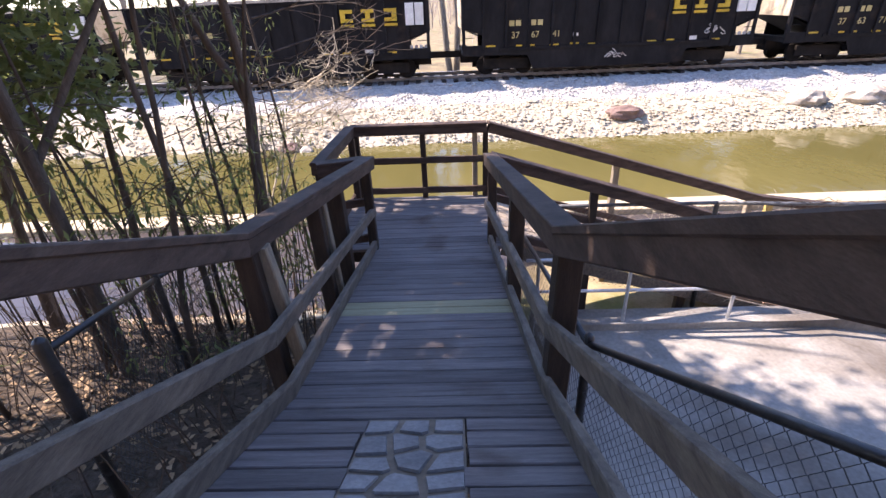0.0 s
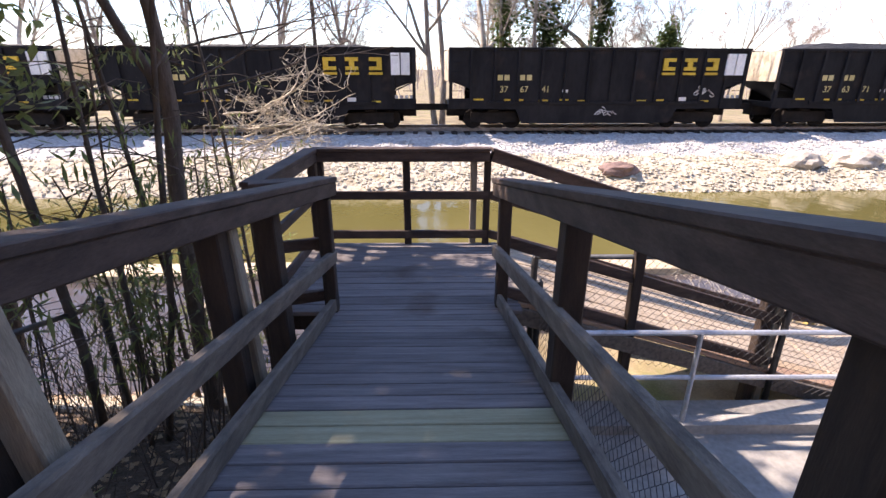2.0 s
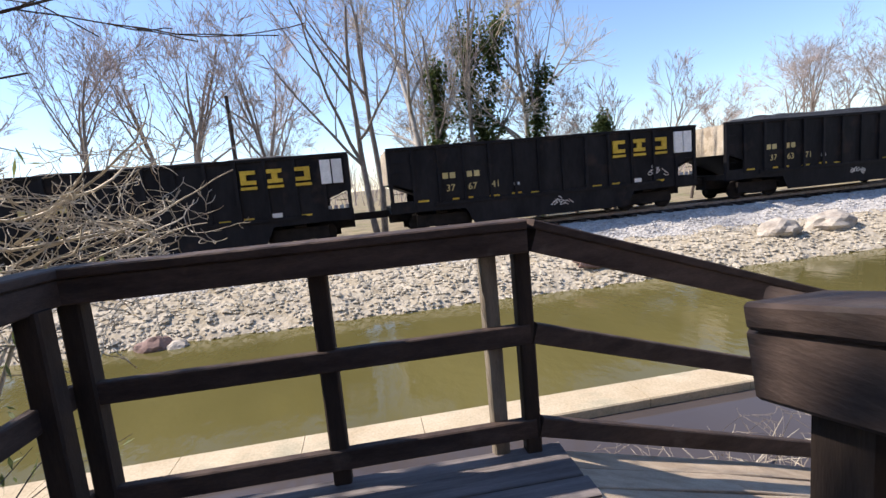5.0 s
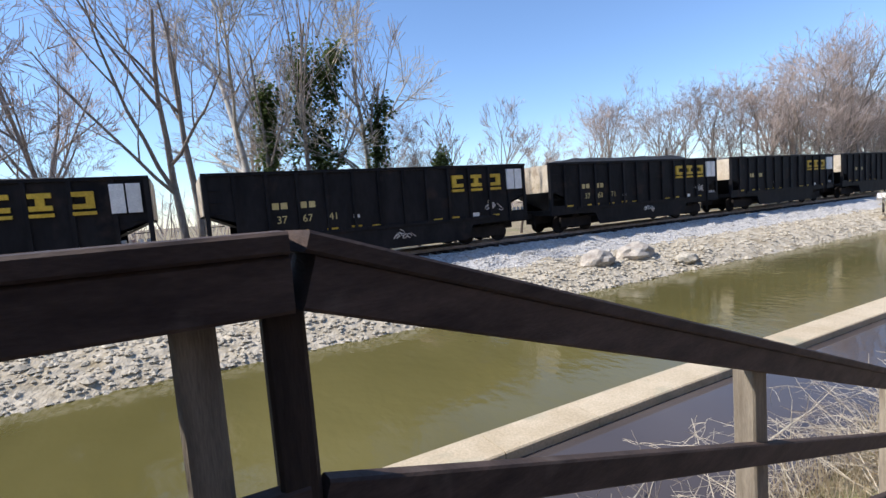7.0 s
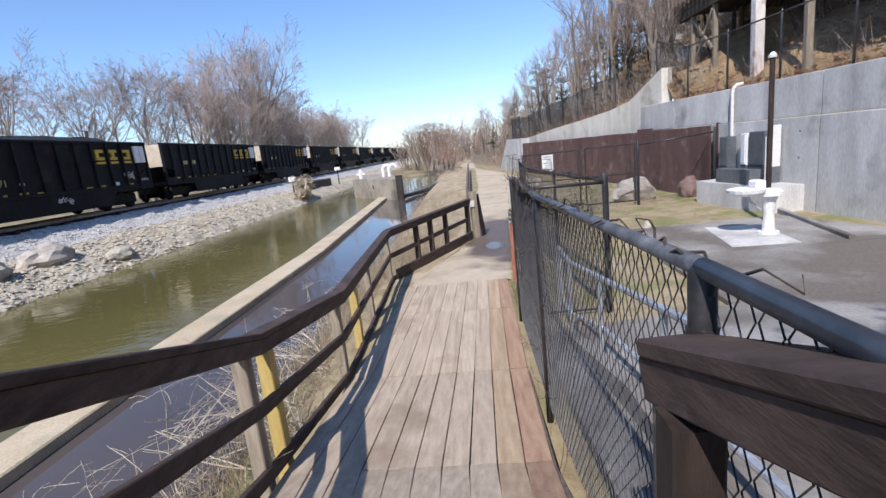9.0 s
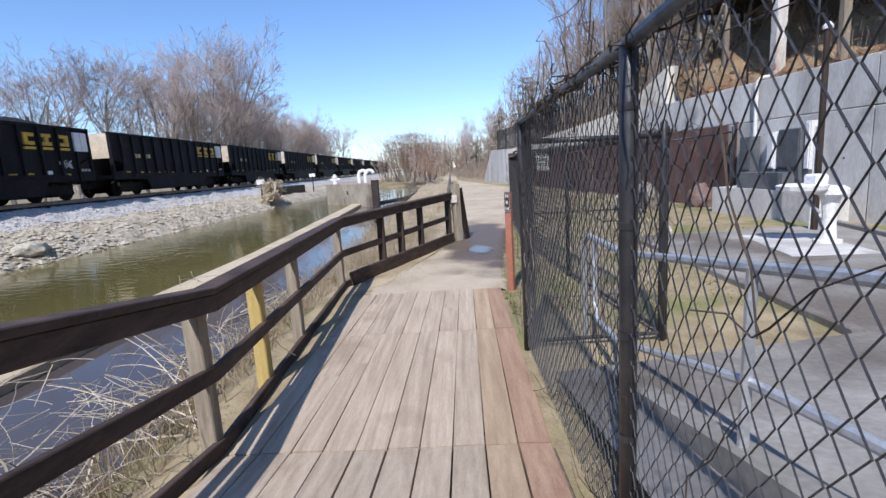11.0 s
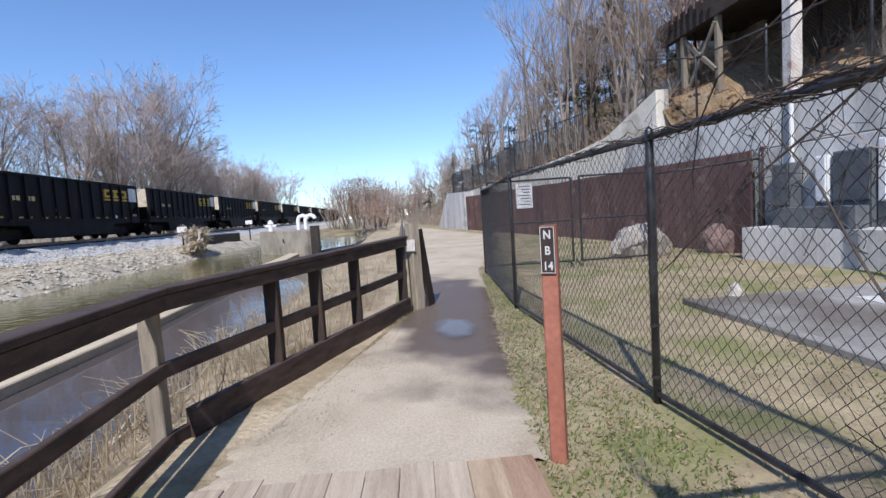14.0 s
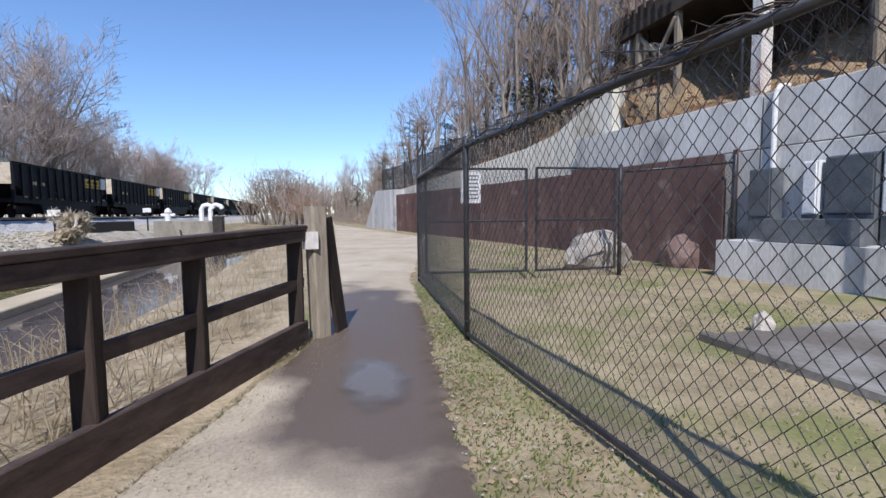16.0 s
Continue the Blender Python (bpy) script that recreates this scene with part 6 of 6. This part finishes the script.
def cane(x, y, r, h, lean, seed, leafy):
    R = random.Random(seed)
    z = float(ground_z(x, y))
    th = thing("cane_tree", "slender dark stem with narrow drooping green leaves beside the ramp", "tree", "thicket stems", at=(x, y, z))
    pts, rad = [], []
    for i in range(8):
        t = i / 7
        pts.append((x + lean[0] * t + 0.05 * math.sin(i * 1.7 + seed), y + lean[1] * t + 0.05 * math.cos(i * 2.1 + seed), z - 0.2 + (h + 0.2) * t))
        rad.append(r * (1 - 0.6 * t))
    part("trunk", MB().tube(pts, rad, 8), M_BARKD, th, smooth=True)
    br, lv = MB(), MB()
    for k in range(leafy):
        t = R.uniform(0.12, 1.0)
        i = min(6, int(t * 7))
        p = Vector(pts[i]).lerp(Vector(pts[i + 1]), t * 7 - i)
        a = R.uniform(0, 6.28)
        l = R.uniform(0.35, 1.1)
        q = p + Vector((math.cos(a) * l, math.sin(a) * l, R.uniform(-0.1, 0.5) * l))
        br.tube([p, p.lerp(q, 0.5) + Vector((0, 0, 0.06)), q], [0.008, 0.005, 0.003], 3, cap=False)
        for m in range(R.randint(7, 13)):
            c = p.lerp(q, R.uniform(0.35, 1.0)) + Vector((R.uniform(-0.08, 0.08), R.uniform(-0.08, 0.08), R.uniform(-0.08, 0.05)))
            lv.leaves([c], R, 0.15, 0.013, 0.5)
    if br.v:
        part("twig_mass", br, M_BARKD, th, kind="stuff")
        part("leaves", lv, M_BAMBOO, th, kind="stuff")


dark = thing("forked_tree", "dark forked bare tree trunk beside the overlook", "tree", at=(-0.66, 4.88, -1.2))
fk, ft = MB(), MB()
RF = random.Random(92)
fork_at = Vector((-0.6, 4.9, 2.22))
fk.tube([(-0.70, 4.86, -1.7), (-0.73, 4.88, 0.2), (-0.68, 4.88, 1.5), fork_at], [0.092, 0.082, 0.076, 0.072], 12, cap=False)
fk.tube([fork_at, (-0.60, 4.9, 2.7), (-0.68, 4.95, 3.6), (-0.6, 5.0, 5.2), (-0.7, 5.0, 7.6)], [0.07, 0.06, 0.052, 0.04, 0.012], 10, cap=False)
fk.tube([fork_at, (-0.72, 4.93, 2.5), (-0.92, 4.95, 2.85), (-1.25, 5.0, 3.6), (-1.6, 5.1, 5.0), (-1.8, 5.2, 7.0)], [0.062, 0.052, 0.046, 0.038, 0.027, 0.01], 10, cap=False)
for pz, dx_, dz_ in ((2.36, 1.0, 0.12), (2.45, 0.9, 0.45), (2.75, 1.0, 0.5), (2.6, -1.0, 0.2), (3.2, 0.9, 0.3), (3.9, 0.8, 0.7), (4.4, -0.7, 0.7), (5.0, 0.7, 0.8)):
    grow(fk, ft, Vector((-0.48 + 0.12 * (pz - 2.3), 4.94, pz)), Vector((dx_, RF.uniform(0.2, 0.7), dz_)).normalized(), RF.uniform(1.2, 2.0), 0.014, 2, RF, 1.2, -0.1, 7, (2, 4), 0.0035, 0.006)
part("trunk", fk, M_BARKD, dark, smooth=True)
part("crown", ft, M_BARKD, dark, "thin bare twigs", kind="stuff")
dark.location = (-1.38, 5.5, -1.3)


def sapling(x, y, tips, stems, leaves, spread, seed):
    """A clump of thin stems with long drooping leaves; tips: lowest and highest tip."""
    RS = random.Random(seed)
    th = thing("sapling", "leafy sapling with long drooping leaves beside the ramp", "shrub", "saplings", at=(x, y, float(ground_z(x, y))))
    slv = MB()
    for k in range(stems):
        bx, by = x + RS.uniform(-1, 1) * spread, y + RS.uniform(-1, 1) * spread
        tip = Vector((bx + RS.uniform(-0.25, 0.3), by + RS.uniform(-0.2, 0.2), RS.uniform(*tips)))
        base = Vector((bx, by, float(ground_z(bx, by)) - 0.1))
        part("stem", MB().tube([base, base.lerp(tip, 0.5) + Vector((0.03, 0, 0)), tip], [0.012, 0.008, 0.004], 5, cap=False), M_BARKD, th, smooth=True)
        for j in range(leaves):
            c = base.lerp(tip, RS.uniform(0.5, 1.0)) + Vector((RS.uniform(-0.16, 0.16), RS.uniform(-0.16, 0.16), RS.uniform(-0.05, 0.1)))
            slv.leaves([c], RS, 0.16, 0.015, 0.6)
    part("leaf_mass", slv, M_BAMBOO, th, kind="stuff")


for spot in ((-0.85, 4.45, (0.9, 1.55), 6, 36, 0.25, 55), (-2.4, 3.9, (1.2, 2.2), 7, 26, 0.4, 56), (-3.0, 4.6, (1.4, 2.6), 8, 24, 0.5, 57), (-1.6, 4.9, (0.6, 1.5), 6, 40, 0.35, 58),
             (-2.1, 5.4, (0.2, 1.3), 7, 40, 0.4, 59), (-3.9, 4.2, (1.6, 3.0), 8, 26, 0.5, 60)):
    sapling(*spot)
cane(-1.5, 4.7, 0.036, 5.2, (0.8, 0.1), 104, 8)
cane(-1.9, 4.5, 0.045, 8.5, (-0.5, 0.2), 105, 22)
for i in range(27):
    x, y = -1.0 - 5.8 * R.random() ** 0.9, R.uniform(2.2, 7.4)
    cane(x, y, R.uniform(0.014, 0.042), R.uniform(2.6, 6.5), (R.uniform(-0.7, 0.7), R.uniform(-0.6, 0.6)), 110 + i, R.randint(10, 28) if y < 5 else R.randint(26, 50))
# saplings and dry stems near the ground
mb = MB()
for i in range(520):
    x, y = -0.35 - 6 * R.random() ** 1.3, R.uniform(0.6, 7.2)
    z = float(ground_z(x, y))
    h = R.uniform(0.2, 1.3)
    mb.tube([(x, y, z - 0.02), (x + R.uniform(-0.2, 0.2), y + R.uniform(-0.2, 0.2), z + h * 0.6), (x + R.uniform(-0.4, 0.4), y + R.uniform(-0.4, 0.4), z + h)], [0.007, 0.005, 0.002], 3, cap=False)
solid("undergrowth", mb, M_BARKD, "bare thin undergrowth stems beside the ramp", "undergrowth", kind="stuff")
lv = MB()
cs = []
for i in range(4200):
    x, y = R.uniform(-5, 2.0), R.uniform(-1.5, 6.4)
    cs.append((x, y, float(ground_z(x, y)) + R.uniform(0.0, 0.04)))
lv.leaves(cs, R, 0.09, 0.03, 0.0, 0.4)
solid("leaf_litter", lv, M_LEAF, "fallen brown leaves on the shaded slope", "leaves", kind="stuff")


def evergreen(x, y, h, crown, seed, n, low=0.52):
    """A broad evergreen; the tall ones are added, mostly out of view, to cast shade."""
    R = random.Random(seed)
    z = float(ground_z(x, y))
    th = thing("evergreen_tree", "broad leafy evergreen shading the ramp", "tree", "evergreens", at=(x, y, z))
    mb, tw = MB(), MB()
    grow(mb, tw, Vector((x, y, z - 0.2)), Vector((0, 0, 1)), h * 0.9, 0.09, 3, R, 1.0, 0.5, 6, (4, 6), 0.008, 0.03)
    part("trunk", mb, M_BARKD, th, smooth=True)
    lv = MB()
    blobs = [(R.gauss(0, 0.42) * crown, R.gauss(0, 0.42) * crown, h * R.uniform(low, 1.0)) for _ in range(34)]
    cs = []
    for i in range(int(n * 1.9)):
        bx, by, bz = R.choice(blobs)
        cs.append((x + bx + R.gauss(0, 0.36), y + by + R.gauss(0, 0.36), z + bz + R.gauss(0, 0.28)))
    lv.leaves(cs, R, 0.21, 0.05, 0.2)
    part("leaves", lv, M_BAMBOO, th, kind="stuff")


# tall crowns set along the sun's direction to shade ramp, overlook and slab
evergreen(-3.3, 1.7, 8.4, 2.1, 301, 13500)
evergreen(-3.0, -0.9, 8.2, 2.1, 302, 12000)
evergreen(-2.6, 3.6, 10.4, 1.3, 307, 5000, 0.74)
evergreen(-3.6, 5.6, 4.9, 0.9, 311, 720, 0.66)
evergreen(-5.0, 5.3, 5.4, 1.0, 312, 780, 0.62)
evergreen(-5.3, 5.7, 10.4, 1.7, 303, 6000)
evergreen(-5.4, 3.0, 7.6, 1.8, 306, 5600)
evergreen(-2.6, -4.3, 7.0, 2.2, 304, 4600)

# pale tangled shrub hanging over the water
R = random.Random(77)
sh = thing("tangled_shrub", "leaning shrub with pale twisted bare branches over the water", "shrub", at=(-1.9, 7.2, -1.6))
mb, tw = MB(), MB()
for k in range(4):
    grow(mb, tw, Vector((-2.3 - 0.15 * k, 7.3 + 0.1 * k, -1.7)), Vector((0.10 + 0.06 * k, 0.1, 0.98)).normalized(), 3.5, 0.035, 0, R, 0.9, 0.3, 7, (3, 4), 0.006, 0.012)
for k in range(12):
    p = Vector((-2.1 + 0.06 * k, 7.7 + 0.05 * k, 1.2 + 0.17 * (k % 5)))
    grow(mb, tw, p, Vector((1.0, R.uniform(-0.1, 0.3), R.uniform(0.0, 0.4))).normalized(), R.uniform(1.1, 1.9), 0.017, 3, R, 2.9, 0.0, 11, (3, 4), 0.0034, 0.009)
part("limb", mb, M_TWIGP, sh, smooth=True)
part("twig_mass", tw, M_TWIGP, sh, kind="stuff")

# dry reeds, brambles and driftwood on the near bank
mb = MB()
for i in range(2000):
    x = R.uniform(3.2, 30) if i % 2 else R.uniform(6, 17)
    lo = float(np.interp(x, [3, 8, 12.2, 16, 30], [6.9, 7.2, 7.3, 6.0, 6.1]))
    y = lo + (7.9 + 0.03 * x - lo) * R.random() ** 0.8
    z = max(float(ground_z(x, y)), WATER - 0.1)
    h = R.uniform(0.15, 0.6)
    a = R.uniform(0, 6.28)
    k = R.uniform(0.05, 0.4)
    mb.tube([(x, y, z - 0.03), (x + k * 0.4 * math.cos(a), y + k * 0.4 * math.sin(a), z + h * 0.7), (x + k * math.cos(a), y + k * math.sin(a), z + h * R.uniform(0.6, 1.0))], [0.005, 0.004, 0.002], 3, cap=False)
for c in range(330):
    x = R.uniform(5.0, 30) if c % 3 else R.uniform(11, 19)
    lo = float(np.interp(x, [3, 8, 12.2, 16, 30], [7.0, 7.25, 7.35, 5.95, 6.1]))
    y = lo + (7.8 + 0.03 * x - lo) * R.random()
    z = max(float(ground_z(x, y)), WATER - 0.05)
    big = R.uniform(0.15, 0.42)
    for k in range(26):
        a, l = R.uniform(0, 6.28), R.uniform(0.15, 0.75)
        px, py = x + R.gauss(0, 0.07), y + R.gauss(0, 0.07)
        h = big * R.uniform(0.5, 1.1)
        mb.add([(px - 0.004, py, z - 0.02), (px + 0.004, py + 0.003, z - 0.02), (px + h * l * math.cos(a), py + h * l * math.sin(a), z + h)], [(0, 1, 2)])
solid("dry_reeds", mb, M_GRASS, "tangled dry reeds and brambles on the canal bank", "reeds", kind="stuff")
for i in range(10):
    x, y = R.uniform(4.5, 14), R.uniform(7.3, 9.2)
    a = R.uniform(-0.5, 0.9)
    l = R.uniform(0.8, 2.0)
    pts = [(x + l * t * math.cos(a) + R.uniform(-0.04, 0.04), y + l * t * math.sin(a), max(WATER, float(ground_z(x + l * t * math.cos(a), y + l * t * math.sin(a)))) + 0.04 + 0.28 * t * R.random()) for t in (0, 0.3, 0.6, 1)]
    solid("dead_branch", MB().tube(pts, [0.013, 0.011, 0.008, 0.004], 5), M_TWIGP, "pale dead branch lying at the water's edge", "branch", "dead branches", at=pts[0])

# brambles hanging over the still water
RB = random.Random(123)
for i in range(15):
    bx, by = 3.3 + 0.42 * i + RB.uniform(-0.3, 0.3), 7.25 + RB.uniform(-0.15, 0.35)
    bz = max(float(ground_z(bx, by)), WATER) - 0.03
    br = thing("bramble", "tangle of pale dry bramble stems at the water's edge", "shrub", "brambles", at=(bx, by, bz))
    bm, bt = MB(), MB()
    for k in range(6):
        d = Vector((RB.uniform(-0.9, 0.6), RB.uniform(-0.1, 1.0), RB.uniform(0.25, 0.9))).normalized()
        grow(bm, bt, Vector((bx + RB.uniform(-0.1, 0.1), by, bz)), d, RB.uniform(0.6, 1.25), 0.008, 2, RB, 1.7, -0.9, 8, (2, 4), 0.0022, 0.05)
    part("stem_mass", bt, M_TWIGP if i % 3 else M_BARK, br, kind="stuff")

# vines over the fence
mb = MB()
for i in range(105):
    x = 9.88 - 3.6 * R.random() ** 1.5
    z = R.uniform(-1.2, 0.9) if i % 3 else R.uniform(0.5, 0.9)
    pts = [Vector((x, 4.85 + R.uniform(-0.05, 0.05), z))]
    d = Vector((R.uniform(-1, 1), 0, R.uniform(-0.6, 1))).normalized()
    for k in range(6):
        d = (d + Vector((R.uniform(-0.7, 0.7), R.uniform(-0.2, 0.2), R.uniform(-0.6, 0.6)))).normalized()
        q = pts[-1] + d * 0.13
        q.y, q.z = min(max(q.y, 4.74), 4.95), min(max(q.z, -1.2), 1.05)
        pts.append(q)
    mb.tube(pts, [0.0024] * 4 + [0.002, 0.0016, 0.0012], 3, cap=False)
for i in range(60):
    t = R.random()
    p = Vector((9.8 + 2.55 * t, 3.63 + 0.26 * t, R.uniform(-0.2, 0.72)))
    pts = [p]
    for k in range(5):
        pts.append(pts[-1] + Vector((R.uniform(-0.15, 0.15), R.uniform(-0.04, 0.04), R.uniform(-0.06, 0.16))))
    mb.tube(pts, 0.002, 3, cap=False)
for (xa, ya, za), (xb, yb, zb), n in (((9.8, 3.63, 0.60), (12.35, 3.89, 0.58), 95), ((12.35, 3.89, 0.58), (15.75, 4.08, 0.60), 60), ((4.4, 4.85, 0.9), (7.22, 4.855, 0.77), 14), ((7.22, 4.855, 0.77), (9.7, 4.86, 0.76), 60)):
    for i in range(n):
        t = R.random()
        p = Vector((xa + (xb - xa) * t, ya + (yb - ya) * t, za + (zb - za) * t))
        d = R.choice((-1, 1)) * Vector((xb - xa, yb - ya, zb - za)).normalized()
        pts = [p]
        for k in range(7):
            q = pts[-1] + d * 0.07 + Vector((R.uniform(-0.02, 0.02), R.uniform(-0.025, 0.025), R.uniform(-0.035, 0.045)))
            q.z += (za + (zb - za) * t - q.z) * 0.25
            pts.append(q)
        pts.append(pts[-1] + Vector((R.uniform(-0.05, 0.05), R.uniform(-0.05, 0.05), R.uniform(-0.08, 0.1))))
        mb.tube(pts, [0.004] * 6 + [0.003, 0.002, 0.0012], 4, cap=False)
solid("fence_vines", mb, M_BARKD, "dead woody vines tangled in the chain-link fence", "vine", kind="stuff")
# dry stems climbing the end post and the return panel
RV = random.Random(77)
mb = MB()
for i in range(28):
    if i < 7:
        p, along, drift = Vector((9.66 + RV.uniform(-0.05, 0.05), 4.86 + RV.uniform(-0.045, 0.045), RV.uniform(-1.15, -0.3))), 0.0, 0.022
    elif i < 14:
        p, along, drift = Vector((RV.uniform(8.2, 9.6), 4.86 + RV.uniform(-0.02, 0.03), RV.uniform(-1.15, 0.2))), RV.choice((-1, 1)) * RV.uniform(0.01, 0.05), 0.04
    else:
        t = RV.random()
        p, along, drift = Vector((9.74 + 0.04 * t, 4.76 - 1.0 * t, RV.uniform(-1.1, 0.1))), 0.0, 0.03
    pts = [p]
    for k in range(RV.randint(8, 14)):
        q = pts[-1] + Vector((along + RV.uniform(-drift, drift), RV.uniform(-0.012, 0.012), RV.uniform(-0.01, 0.08)))
        if i >= 14:
            q.x, q.y = p.x + RV.uniform(-0.015, 0.015), pts[-1].y + RV.uniform(-drift, drift)
        q.z = min(q.z, 0.86)
        pts.append(q)
    mb.tube(pts, [0.0026 - 0.0016 * k / (len(pts) - 1) for k in range(len(pts))], 4, cap=False)
solid("fence_vines", mb, M_TWIG, "dry vine stems climbing the black fence post", "vine", kind="stuff")

# grass tufts and leaves on yard and path edge
mb, gr, lv = MB(), MB(), MB()
for i in range(30000):
    x = R.uniform(10.6, 21)
    edge = 4.72 - max(0, x - 12.6) * 0.11
    y = R.uniform(-0.6, 4.9) if i % 2 else edge + 0.15 - 0.9 * R.random() ** 1.3
    if y > edge + 0.15 * R.random() and x > 12.2:
        continue
    if y < 2.02 and x < 15.3 and y > -2.5:
        continue
    z = float(ground_z(x, y)) + 0.005
    tgt = gr if (R.random() < 0.65 and (math.sin(x * 2.1) + math.sin(y * 3.7 + x) > 0.0 or y > 4.0)) else mb
    h = R.uniform(0.01, 0.03)
    tgt.add([(x - 0.006, y, z), (x + 0.006, y + 0.004, z), (x + R.uniform(-0.03, 0.03), y + R.uniform(-0.03, 0.03), z + h)], [(0, 1, 2)])
    if i % 34 == 0:
        lv.leaves([(x, y, z + 0.008)], R, 0.042, 0.013, 0.0, 0.3)
for i in range(4200):
    t = R.random()
    x = 12.2 + 4.0 * t
    y = 6.55 - 1.0 * t - R.random() ** 2 * 0.5
    z = float(ground_z(x, y)) + 0.02
    tgt = gr if R.random() < 0.3 else mb
    tgt.add([(x - 0.006, y, z), (x + 0.006, y + 0.004, z), (x + R.uniform(-0.03, 0.03), y + R.uniform(-0.03, 0.03), z + R.uniform(0.01, 0.04))], [(0, 1, 2)])
solid("dry_grass", mb, M_GRASS, "short dry winter grass beside the path", "grass", kind="stuff")
solid("green_grass", gr, M_GREEN, "short green grass tufts beside the path", "grass", kind="stuff")
solid("yard_leaves", lv, M_LEAF, "scattered fallen leaves on the lawn", "leaves", kind="stuff")
mb = MB()
for i in range(900):
    x = R.uniform(12.3, 22)
    y = R.uniform(3.9, 6.2 - 0.25 * max(0, min(4, x - 12.2)))
    mb.rock((x, y, float(ground_z(x, y)) + 0.025), R.uniform(0.004, 0.011), R)
solid("path_pebbles", mb, M_ROCK, "small pale pebbles scattered on the path", "pebbles", kind="stuff")
